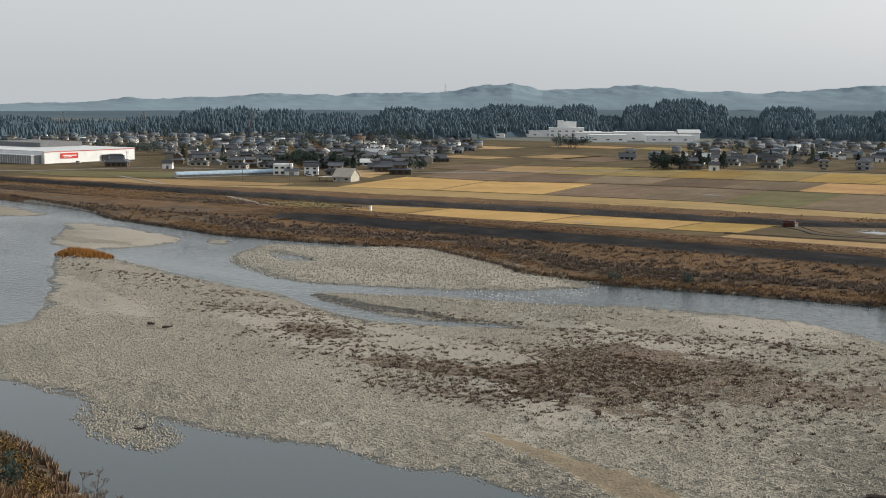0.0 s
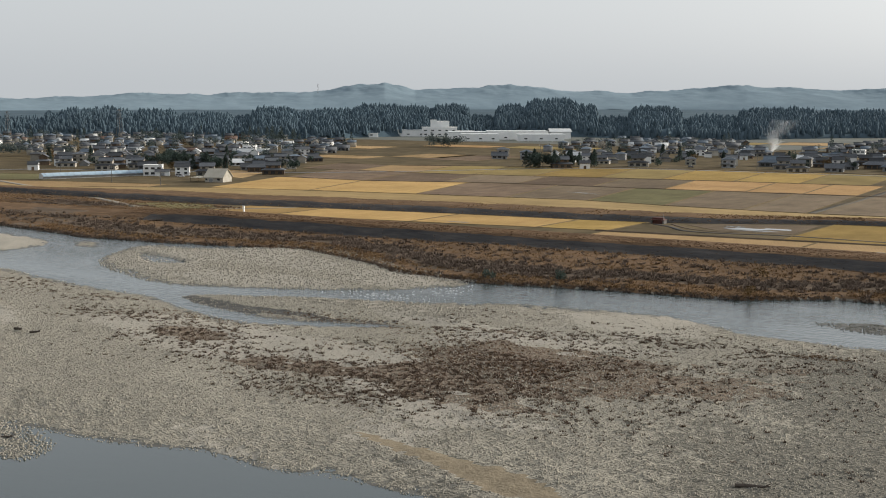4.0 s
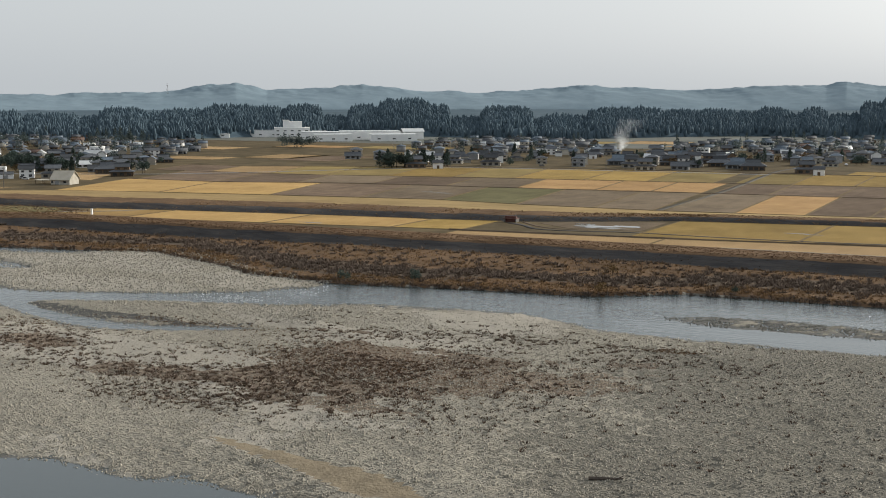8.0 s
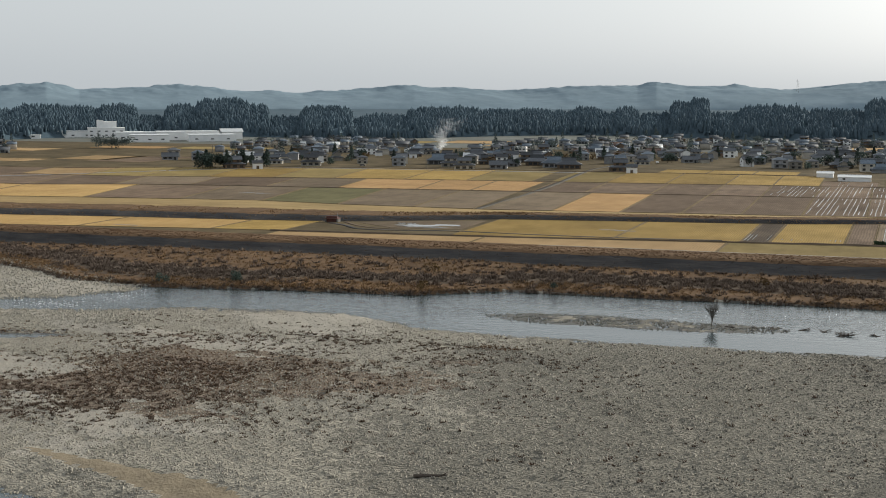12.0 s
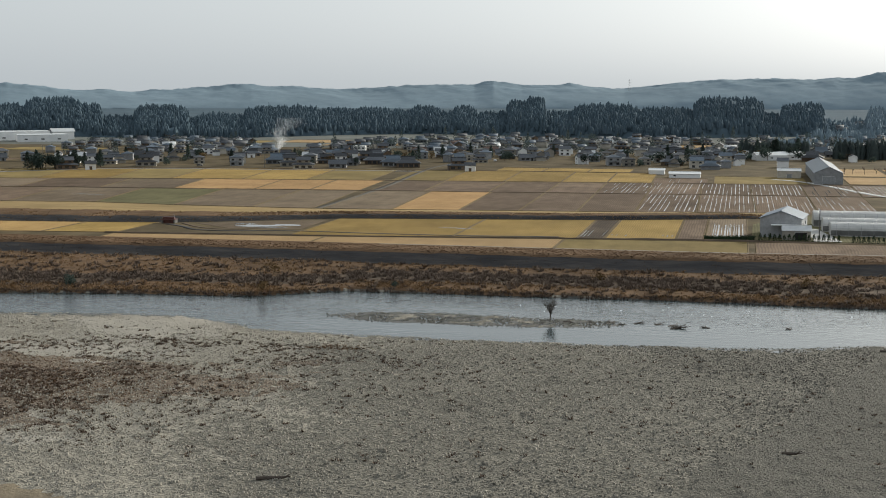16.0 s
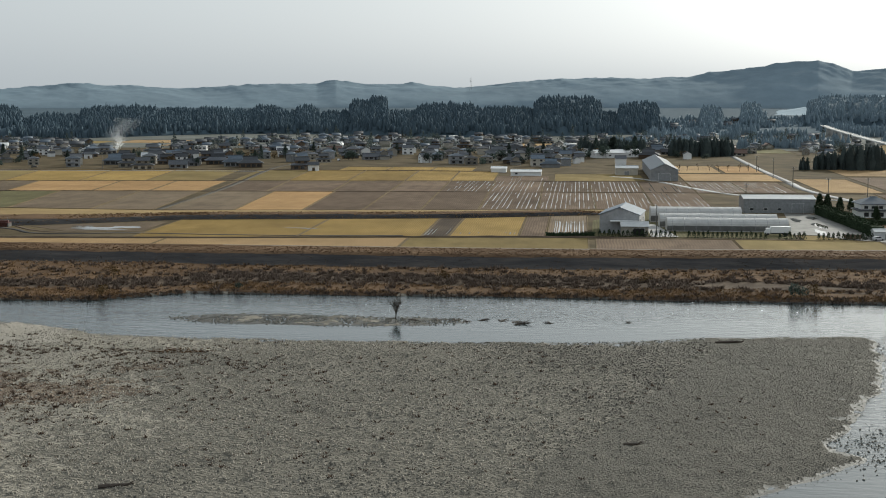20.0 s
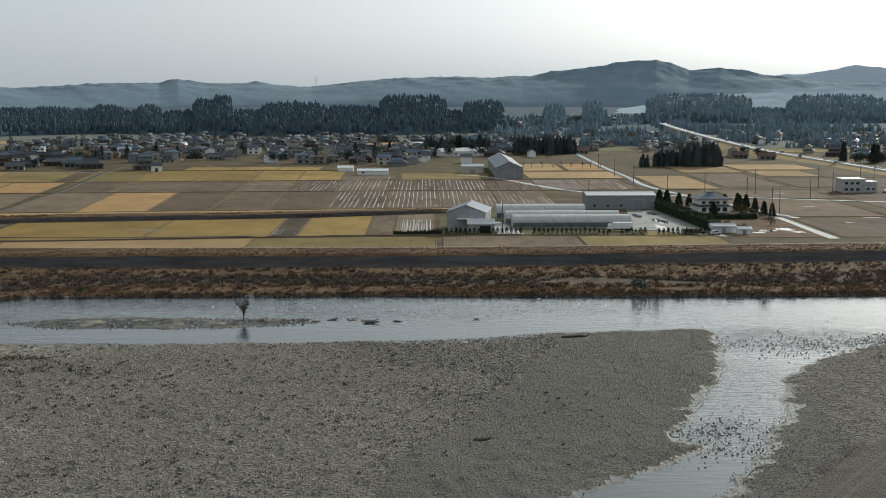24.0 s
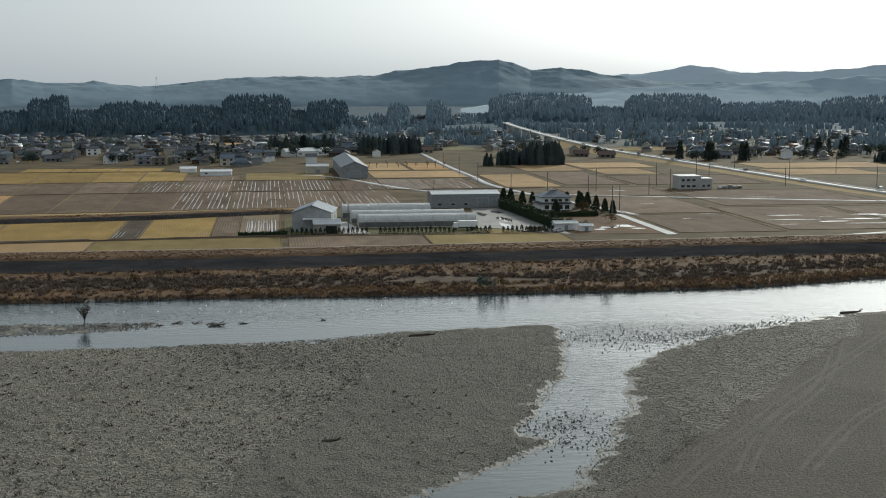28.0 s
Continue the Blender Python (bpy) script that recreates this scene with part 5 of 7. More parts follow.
        opening(ob, 8, 0, .8, 2.6, 1.4, "+x", deep=deep)
    else:                        # flat-roofed block
        part("wall", box(-6, -4.5, -.3, 6, 4.5, 6.6), W, ob)
        part("parapet", box(-6.15, -4.65, 6.6, 6.15, 4.65, 6.95), M["trimwhite"], ob)
        for x in (-3.9, 0, 3.9):
            opening(ob, x, -4.5, .8, 2.4, 1.5, "-y", deep=deep)
            opening(ob, x, -4.5, 4.1, 2.4, 1.3, "-y", deep=deep)
        opening(ob, 6, 0, 4.0, 2.4, 1.3, "+x", deep=deep)
    return ob


KINDS = [("farm", "cream", "tile", "two-storey farmhouse with dark tiled roofs and cream walls"),
         ("farm", "brownwall", "tile", "old wooden farmhouse with dark tiled roofs"),
         ("low", "greywall", "tile", "single-storey house under a dark tiled gable"),
         ("low", "cream", "browntile", "single-storey house with a brown tiled gable"),
         ("hip", "cream", "tile", "two-storey house with a dark hipped roof"),
         ("hip", "greywall", "bluetile", "grey two-storey house with a blue-grey hipped roof"),
         ("white", "white", "tile", "white two-storey house with a dark gabled roof"),
         ("white", "cream", "bluetile", "cream two-storey house with a blue metal roof"),
         ("store", "white", "tile", "white plaster storehouse with a tiled roof"),
         ("big", "brownwall", "tile", "large wooden farmhouse with a sweeping tiled roof"),
         ("big", "greywall", "bluetile", "large farmhouse with a blue-grey sweeping roof"),
         ("flat", "white", "paleroof", "white flat-roofed two-storey building"),
         ("low", "white", "paleroof", "low white workshop with a pale metal roof")]
WEIGHTS = [14, 9, 13, 5, 11, 9, 9, 6, 8, 6, 4, 2, 4]
FIRST = {}
TAKEN = []
HOUSES = []
TREES = []


def add_house(i, x, y, turn, s=1.0, z=0.0, room=10.0):
    TAKEN.append((x, y, room * s))
    HOUSES.append((math.hypot(x, y), i, x, y, z, turn, s))


def loose_parts(ob):
    """The triangles of a thing's parts, in its own space, with their materials."""
    out = []
    for c in ob.children_recursive:
        me = c.data
        me.calc_loop_triangles()
        v = np.array([p.co[:] for p in me.vertices])
        t = np.array([q.vertices[:] for q in me.loop_triangles])
        out.append((v, t, me.materials[0]))
    return out


def joined(name, specs, source, label, cat):
    """Many far things of a few kinds in one mesh; specs: kind, x, y, z, turn, scale."""
    V, F, mi, mats, n = [], [], [], [], 0
    for k, x, y, z, turn, s in specs:
        m = np.array(pose(x, y, z, 0, 0, turn) @ Matrix.Scale(s, 4))
        for v, t, mt in source[k]:
            if mt not in mats:
                mats.append(mt)
            V.append(v @ m[:3, :3].T + m[:3, 3])
            F.append(t + n)
            mi.append(np.full(len(t), mats.index(mt)))
            n += len(v)
    return tagged(put(name, mesh_of(name, np.concatenate(V), np.concatenate(F), mats, np.concatenate(mi))), label, cat, kind="stuff")


def free(x, y, r):
    return all((x - a) ** 2 + (y - b) ** 2 > (r + c) ** 2 for a, b, c in TAKEN)


# places kept clear for the larger buildings and woods
for spot in ((-905, 640, 60), (-870, 690, 30), (-640, 590, 14), (-640, 570, 14), (-637, 615, 16), (-624, 640, 14), (-553, 597, 16), (50, 860, 62), (-52, 876, 9), (-33, 845, 12), (-408, 1162, 9),
             (182, 945, 28), (98, 1102, 26), (-30, 1275, 52), (-462, 832, 16), (-800, 1300, 75), (-730, 1240, 75), (-840, 1380, 70), (227, 700, 20)):
    TAKEN.append(spot)

# the houses that stand out along the field edge
for i, x, y, t_ in ((1, -447, 838, 34), (8, -428, 836, 30), (0, -410, 885, 20), (4, -564, 955, 30), (5, -525, 925, 28), (2, -548, 922, 30), (0, -292, 880, 18), (2, -273, 899, 12),
                    (9, -258, 945, 20), (10, -240, 925, 14), (9, -226, 912, 16), (1, -186, 893, 20), (8, -175, 878, 10), (0, -598, 640, 40), (9, -597, 690, 38), (1, -570, 672, 36),
                    (11, -777, 885, 36), (12, -760, 860, 36), (8, -738, 618, 40), (9, -790, 615, 38), (6, -808, 628, 40), (0, -701, 650, 34), (6, -716, 690, 30), (2, -680, 668, 38),
                    (6, -141, 1105, 12), (12, -120, 1082, 8), (5, -350, 905, 20), (10, -330, 935, 14), (0, -310, 905, 22)):
    add_house(i, x, y, t_)

REGIONS = [([(-1139, 760), (-1078, 869), (-960, 790), (-860, 720), (-798, 660), (-720, 640), (-638, 672), (-590, 720), (-650, 830), (-711, 930), (-799, 1073), (-1065, 1146), (-1306, 1053), (-1366, 883)], 330, 11, 40),
           ([(-469, 850), (-351, 915), (-393, 1121), (-501, 1310), (-641, 1285), (-575, 1031)], 110, 12, 26),
           ([(-304, 890), (-219, 950), (-143, 1014), (-84, 945), (5, 970), (-4, 1183), (-72, 1215), (-139, 1406), (-292, 1452), (-382, 1238), (-350, 960)], 215, 11, 16),
           ([(-60, 935), (0, 930), (12, 1217), (88, 1290), (60, 1400), (-120, 1440)], 75, 12, 6),
           ([(20, 960), (60, 1000), (110, 1060), (170, 1180), (180, 1500), (60, 1480)], 50, 14, 0),
           ([(314, 1000), (440, 950), (640, 1350), (534, 1540), (330, 1500), (305, 1200)], 120, 14, -14),
           ([(180, 1000), (265, 1010), (262, 1500), (190, 1500)], 36, 16, -6),
           ([(-1150, 1180), (-950, 1330), (-1000, 1420), (-1300, 1250)], 40, 16, 40)]
r5 = np.random.default_rng(55)
weights = np.array(WEIGHTS) / sum(WEIGHTS)
for poly, count, gap, turn in REGIONS:
    pl = np.array(poly, float)
    done = tries = 0
    while done < count and tries < 4000:
        tries += 1
        x, y = r5.uniform(pl[:, 0].min(), pl[:, 0].max()), r5.uniform(pl[:, 1].min(), pl[:, 1].max())
        if inside_depth(np.array([x]), np.array([y]), pl)[0] < 2 or not free(x, y, gap * .33):
            continue
        i = int(r5.choice(len(KINDS), p=weights))
        add_house(i, x, y, turn + r5.choice([0, 0, 90, 180]) + r5.normal() * 6, r5.uniform(.72, 1.02), 0.0, 7.0)
        done += 1
# houses on the terrace by the highway
for k in range(26):
    az_ = r5.uniform(3.8, 12.5)
    d_ = r5.uniform(1.02, 1.12) * belt_dist(az_)
    if not 285 < math.sin(radians(az_)) * d_ < 330 and open_ground(az_) < .6:
        zt = max(float(woods_height(np.array([az_]), np.array([(d_ - belt_dist(az_)) / 260]))[0]) * (.45 if open_ground(az_) < .6 else 1) - 1.5, 0)
        add_house(int(r5.choice(len(KINDS), p=weights)), math.sin(radians(az_)) * d_, math.cos(radians(az_)) * d_, -az_ + r5.normal() * 15, 1.0, zt)

# the nearest houses are things of their own, the rest of the town is one joined mass
HOUSES.sort(key=lambda q: q[0])
for n_, (d_, i, x, y, z, turn, s) in enumerate(HOUSES):
    if i not in FIRST:
        FIRST[i] = house_kind(KINDS[i][0], pose(x, y, z, 0, 0, turn) @ Matrix.Scale(s, 4), *KINDS[i][1:])
    elif n_ < 290:
        copy_thing(FIRST[i], pose(x, y, z, 0, 0, turn)).scale = (s, s, s)
bits = {i: loose_parts(ob) for i, ob in FIRST.items()}
joined("far_houses", [(q[1], *q[2:]) for q in HOUSES[290:]], bits, "far rows of dark-roofed houses with pale walls", "houses")

# trees among the houses
vk = ["cedar_a", "cedar_b", "round_a", "round_b", "pine_a", "round_b", "russet_a"]
VL = dict(cedar_a="tall dark cedar beside houses", cedar_b="dark conical cedar among houses", round_a="dense dark evergreen among houses", round_b="low rounded garden evergreen",
          pine_a="clipped dark garden pine", russet_a="brown-leaved garden tree in winter")
for poly, count, gap, turn in REGIONS:
    pl = np.array(poly, float)
    for _ in range(int(count * 1.15)):
        x, y = r5.uniform(pl[:, 0].min(), pl[:, 0].max()), r5.uniform(pl[:, 1].min(), pl[:, 1].max())
        if inside_depth(np.array([x]), np.array([y]), pl)[0] > 0 and free(x, y, -2.5):
            k = vk[int(r5.integers(0, len(vk)))]
            TREES.append((math.hypot(x, y), k, x, y, r5.uniform(.6, 1.0), VL[k], "village trees"))
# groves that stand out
for cx, cy, rx_, ry_, n_, ks in ((-462, 836, 12, 14, 12, ["round_a", "cedar_b"]), (-440, 860, 14, 8, 8, ["cedar_b", "round_a"]), 
                                 (-706, 1082, 18, 7, 14, ["round_a", "cedar_b"]), (-720, 720, 26, 14, 14, ["round_a", "round_b"]), (-930, 740, 45, 10, 18, ["round_a"]), (-900, 1060, 40, 12, 14, ["cedar_a", "round_a"]),
                                 (-1000, 1000, 40, 20, 14, ["cedar_b", "round_a"]), (20, 1090, 30, 30, 14, ["round_a", "russet_a"]), (60, 1150, 30, 30, 12, ["cedar_a", "round_a"]),
                                 (-640, 690, 20, 10, 9, ["cedar_b", "round_a"]), (-580, 700, 8, 6, 3, ["pine_a"]), 
                                 (470, 1000, 40, 40, 12, ["round_a", "cedar_a"])):
    for _ in range(n_):
        a = r5.random() * 6.283
        q = r5.random() ** .5
        k = ks[int(r5.integers(0, len(ks)))]
        x, y = cx + math.cos(a) * q * rx_, cy + math.sin(a) * q * ry_
        TREES.append((math.hypot(x, y), k, x, y, r5.uniform(.8, 1.15), "dark evergreen in a dense grove", "grove trees"))
# tall rounded groves beside the farm road and the highway
for cx, cy, rx_, ry_, n_, lo_, hi_, ks in ((30, 1100, 26, 12, 8, .9, 1.3, ["cedar_a"]),
                                           (299, 957, 2.5, 2, 3, 1.05, 1.25, ["cedar_a"]), (330, 975, 6, 3, 5, .95, 1.1, ["cedar_a"]), (352, 962, 7, 3, 7, .95, 1.2, ["cedar_a"]), (318, 965, 12, 3, 6, .7, 1.0, ["round_a"]),
                                           (152, 925, 3, 2, 2, .8, 1.0, ["cedar_b"]), (430, 1010, 18, 5, 5, 1.0, 1.2, ["cedar_a"])):
    for _ in range(n_):
        a, q = r5.random() * 6.283, r5.random() ** .5
        k = ks[int(r5.integers(0, len(ks)))]
        x, y = cx + math.cos(a) * q * rx_, cy + math.sin(a) * q * ry_
        TREES.append((math.hypot(x, y) - 400, k, x, y, r5.uniform(lo_, hi_), "tall dark evergreen in a dense grove", "tall grove trees"))
TREES.sort(key=lambda q: q[0])
for d_, k, x, y, s, lb, gp in TREES[:230]:
    tree(k, x, y, s, lb, gp, -1.1 * s if gp == "tall grove trees" else 0.0)
tb = {}
for k in vk:
    cr_ = TREE_KINDS[k][0]
    v_ = np.array([p.co[:] for p in cr_.vertices]).reshape(-1, 3, 3)[::3].reshape(-1, 3)
    # distant crowns swap to the leaf colour with haze mixed in
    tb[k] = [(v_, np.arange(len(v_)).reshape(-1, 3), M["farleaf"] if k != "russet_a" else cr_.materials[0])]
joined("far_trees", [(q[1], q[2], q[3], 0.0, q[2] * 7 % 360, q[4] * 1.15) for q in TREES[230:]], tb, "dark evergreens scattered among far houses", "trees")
rg = np.random.default_rng(77)
for cx, cy, rx_, ry_, n_, lo_, hi_, lb in ((168, 932, 8, 6, 13, 9, 15, "dark rounded grove beside the farm road"), (189, 930, 11, 6, 22, 14, 20, "tall dark rounded grove beside the farm road"), (96, 1104, 25, 7, 46, 13, 18, "dense dark grove among far houses"),
                                           (28, 1104, 26, 12, 34, 8, 17, "mixed dark grove among far houses"), (455, 930, 16, 5, 20, 7, 12, "low dark grove by the highway fields"), (152, 922, 5, 3, 5, 5, 9, "small clump at a field corner")):
    a_, q_ = rg.random(n_) * 6.283, rg.random(n_) ** .5
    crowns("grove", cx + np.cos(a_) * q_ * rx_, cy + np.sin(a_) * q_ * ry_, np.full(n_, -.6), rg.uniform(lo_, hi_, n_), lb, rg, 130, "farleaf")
gx, gy, gh = [], [], []
for _ in range(150):
    az_, d_ = rg.uniform(2, 27), rg.uniform(1220, 2300)
    cx, cy = math.sin(radians(az_)) * d_, math.cos(radians(az_)) * d_
    if abs(cx - np.interp(cy, [q[1] for q in HW], [q[0] for q in HW])) < 26:
        continue
    n_ = int(rg.integers(6, 26))
    gx.append(cx + rg.normal(size=n_) * 16)
    gy.append(cy + rg.normal(size=n_) * 7)
    gh.append(rg.uniform(6, 14, n_))
gx, gy, gh = np.concatenate(gx), np.concatenate(gy), np.concatenate(gh)
ok_ = np.abs(gx - np.interp(gy, [q[1] for q in HW], [q[0] for q in HW])) > 14
# these groves also wear the haze-lightened woods colour
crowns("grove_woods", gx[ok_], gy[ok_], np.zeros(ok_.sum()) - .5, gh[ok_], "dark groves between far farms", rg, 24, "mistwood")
for i in range(9):
    x = 66 + i * 6.5 + r5.uniform(-1, 1)
    bare_tree("bare_tree", x, 905 + r5.uniform(-3, 3), 0, r5.uniform(5, 7), "small bare reddish orchard tree", 40 + i, .45, 3, .025)


# ---- larger buildings ----
def shed(name, x, y, turn, L, D, h, rise, wall, roof, label, doors=(), windows=(), cat="shed", over=.5):
    """A long building with a gable roof; doors and windows as (along, width, height, sill) on its -y side."""
    ob = base(name, pose(x, y, 0, 0, 0, turn), label, cat)
    part("wall", gable_wall(L, D, h, rise), M[wall], ob)
    part("roof", gable(L, D, rise * 1.04, over, .18, h), M[roof], ob)
    part("ridge_cap", box(-L / 2 - .3, -.2, h + rise + .05, L / 2 + .3, .2, h + rise + .4), M[roof], ob)
    for a, w, hh, z in doors:
        opening(ob, a, -D / 2, z, w, hh, "-y", "door", "steel")
    for a, w, hh, z in windows:
        opening(ob, a, -D / 2, z, w, hh, "-y")
    return ob


def greenhouse(x, y, L, W, h, turn, film, label):
    """An arched film tunnel on steel hoops with roll-up side walls."""
    ob = base("greenhouse", pose(x, y, 0, 0, 0, turn), label, "greenhouse", "film greenhouses")
    n = 10
    prof = [(-W / 2, 0), (-W / 2, h * .45)] + [(-W / 2 * math.cos(math.pi * i / n), h * .45 + h * .55 * math.sin(math.pi * i / n)) for i in range(1, n)] + [(W / 2, h * .45), (W / 2, 0)]
    roof = prof[1:-1]
    bm = bmesh.new()
    rings = []
    for i, xx in enumerate(np.linspace(-L / 2, L / 2, max(int(L / 2.2), 3))):
        rings.append([bm.verts.new((xx, a, z + (.06 if i % 2 else 0))) for a, z in roof])
    for r0, r1 in zip(rings[:-1], rings[1:]):
        for i in range(len(roof) - 1):
            bm.faces.new((r0[i], r1[i], r1[i + 1], r0[i + 1]))
    part("roof_film", bm, M[film], ob)
    for s in (-1, 1):
        part("side_wall", box(-L / 2, s * W / 2 - .03, .35, L / 2, s * W / 2 + .03, h * .45), M["sidefilm"], ob, "side film darker than the roof film")
        part("base_rail", box(-L / 2, s * W / 2 - .12, -.1, L / 2, s * W / 2 + .12, .35), M["concrete"], ob)
        bm = bmesh.new()
        bm.faces.new([bm.verts.new((s * L / 2, a, z)) for a, z in prof])
        part("end_wall", bm, M["film"], ob)
    part("door", box(L / 2 + .02, -1.2, 0, L / 2 + .1, 1.2, 2.2), M["steel"], ob)
    for xx in np.arange(-L / 2 + 2, L / 2, 4.5):
        bm = bmesh.new()
        for a, b in zip(prof[:-1], prof[1:]):
            tube((xx, a[0] * 1.008, a[1] + .04), (xx, b[0] * 1.008, b[1] + .04), .05, .05, 4, bm)
        part("hoop", bm, M["steel"], ob)
    return ob


greenhouse(57, 526, 46, 9.5, 5.0, 1, "film", "long film greenhouse tunnel with grey side walls")
greenhouse(55, 541, 46, 9.5, 5.2, 1, "film", "long film greenhouse tunnel with grey side walls")
greenhouse(48, 562, 37, 11, 6.0, 1, "film", "taller white film greenhouse tunnel")
greenhouse(-645, 594, 78, 8, 3.6, 68, "bluefilm", "long low blue film greenhouse beside the fields")
shed("farm_shed", 17, 522, 82, 22, 15, 7.2, 2.6, "greywall", "bluetile", "two-storey farm shed with a blue-grey roof", (), ((-6, 2, 1.4, 4), (3, 2, 1.4, 4)), "farm shed")
lt = shed("lean_to", 21, 507, 0, 10, 7, 3.6, 1.3, "cream", "paleroof", "small front barn with a black panel for its shaded bay", (), (), "barn")
# black panel on the wall stands in for the shade inside a bay
opening(lt, 1.5, -3.5, 0, 4.2, 2.9, "-y", "door", "rubber")
part("awning", box(-9, .5, 4.9, 1.5, 4.2, 5.1), M["white"], lt, "white corrugated awning")
for x in (-8.7, -3.7, 1.2):
    part("awning_post", box(x - .1, .6, -.2, x + .1, .8, 4.9), M["steel"], lt)
sheet("driveway", [(27, 500.8), (37, 501), (30.5, 546), (26.6, 546)], .13, M["concrete"], "pale concrete driveway beside the barn", "driveway")
shed("packing_shed", 88, 611, 1, 31, 16, 6.2, 1.0, "steel", "paleroof", "long blue-grey steel packing shed", ((8, 5, 4.4, 0),), ((-12, 1.6, 1, 1.2), (-6, 1.6, 1, 1.2), (0, 1.6, 1, 1.2)), "warehouse")
wh = shed("grain_warehouse", 50.5, 862, 90, 112, 16, 6.5, 3.4, "greywall", "bluetile", "long grain warehouse with a blue-grey gabled roof", (), ((-40, 3, 2, 2), (-20, 3, 2, 2), (20, 3, 2, 2)), "warehouse")
opening(wh, -56, 0, 0, 7, 4.5, "-x", "door", "steel")
shed("annexe", 30, 860, 0, 14, 10, 4.5, 1.2, "cream", "paleroof", "small cream annexe beside the warehouse", ((0, 3, 2.6, 0),), (), "barn")
shed("white_shed", -33, 846, 0, 19, 8, 2.6, .9, "white", "white", "long low white storage shed", (), ((-6, 1.5, .9, 1),), "shed")
shed("white_shed", -52, 878, 0, 10, 7, 2.6, .9, "white", "white", "short low white storage shed", (), (), "shed")
shed("pale_sheds", 22, 1070, 20, 24, 12, 4, 2, "white", "white", "white-roofed sheds among houses", (), ((0, 2, 1, 1.5),), "shed")
shed("pale_sheds", 38, 1082, 20, 20, 12, 4, 2, "white", "white", "white-roofed sheds among houses", (), ((0, 2, 1, 1.5),), "shed")
bh = shed("field_hall", -552, 600, 14, 12, 11, 3.4, 4.2, "cream", "beigeroof", "hall with a tall beige roof among stubble", ((-2, 2.4, 2.2, 0),), ((3, 2, 1.2, 1), (-5, 1.4, 1.2, 1)), "hall", .9)
part("porch_roof", box(-17, -4.5, 2.3, -6.8, 4.5, 2.55), M["beigeroof"], bh)
for x, y in ((-16.5, -4), (-16.5, 4), (-11, -4), (-11, 4)):
    part("post", box(x - .12, y - .12, -.2, x + .12, y + .12, 2.3), M["brownwall"], bh)
house_kind("flat", pose(-628, 622, 0, 0, 0, 40), "white", "paleroof", "white box house beside the blue greenhouse", True)
house_kind("white", pose(-614, 634, 0, 0, 0, 40), "white", "tile", "white house with green-grey tiled roof", True)
shed("garage", -620, 622, 40, 9, 6, 2.8, 1.1, "white", "tile", "low white garage with a dark roof", ((0, 3, 2.2, 0),), (), "garage")

# house with hedges and garden
hr = base("garden_house", pose(126, 592, 0, 0, 0, 4) @ Matrix.Scale(.9, 4), "white two-storey house with a broad grey hipped roof", "house")
part("lower_wall", box(-8, -7, -.3, 8, 7, 3.2), M["white"], hr)
part("lower_roof", skirt(16, 14, 14.4, 12.4, 3.1, 3.9, .9, .2), M["tile"], hr)
part("upper_wall", box(-7.2, -6.2, 3.6, 7.2, 6.2, 6.4), M["white"], hr)
part("roof", hip(14.4, 12.4, 3.0, 1.3, .25, 6.3, 3.0), M["bluetile"], hr, "grey tiled hipped roof")
part("ridge_cap", box(-1.8, -.3, 9.2, 1.8, .3, 9.6), M["bluetile"], hr)
for x in (-5, -1.6, 2, 5.4):
    opening(hr, x, -7, .5, 2.2, 2.0, "-y")
    opening(hr, x, -6.2, 4.2, 1.8, 1.3, "-y")
opening(hr, 8, 0, .6, 2.4, 1.8, "+x")
shed("garden_shed", 112.5, 506, 2, 9, 5, 2.6, .6, "paleroof", "paleroof", "small pale prefabricated shed", ((0, 1.4, 2, 0),), (), "shed")
shed("garden_shed", 119, 499, 2, 5, 3, 2.2, .4, "white", "white", "tiny white storage box", ((0, 1.4, 1.8, 0),), (), "shed")


def hedge(name, p0, p1, w, h, n, label):
    """A long clipped hedge made of leaf clumps round a solid core."""
    r = np.random.default_rng(n)
    p0, p1 = np.array(p0, float), np.array(p1, float)
    d = p1 - p0
    ln = np.linalg.norm(d)
    d /= ln
    nn = np.array([-d[1], d[0]])
    s, t, z = r.random(n) * ln, r.uniform(-.5, .5, n) * w, r.random(n) * h
    face = r.integers(0, 3, n)
    t = np.where(face == 0, np.sign(t) * w / 2, t)
    z = np.where(face == 1, h, z) * (.85 + .25 * vnoise(s * .4, s * 0, 3))
    c = np.stack([p0[0] + d[0] * s + nn[0] * t, p0[1] + d[1] * s + nn[1] * t, z], 1)
    v = (c[:, None, :] + r.normal(size=(n, 3, 3)) * .28).reshape(-1, 3)
    ob = base(name, pose(0, 0, 0), label, "hedge")
    put("leaves", mesh_of("leaves", v, np.arange(3 * n).reshape(-1, 3), [M["hedge"]]), ob)
    bm = box(-w * .42, 0, -.2, w * .42, ln, h * .86)
    bmesh.ops.transform(bm, verts=bm.verts[:], matrix=Matrix.Translation((p0[0], p0[1], 0)) @ Matrix.Rotation(math.atan2(-d[0], d[1]), 4, "Z"))
    part("core", bm, M["hedge"], ob)
    return ob


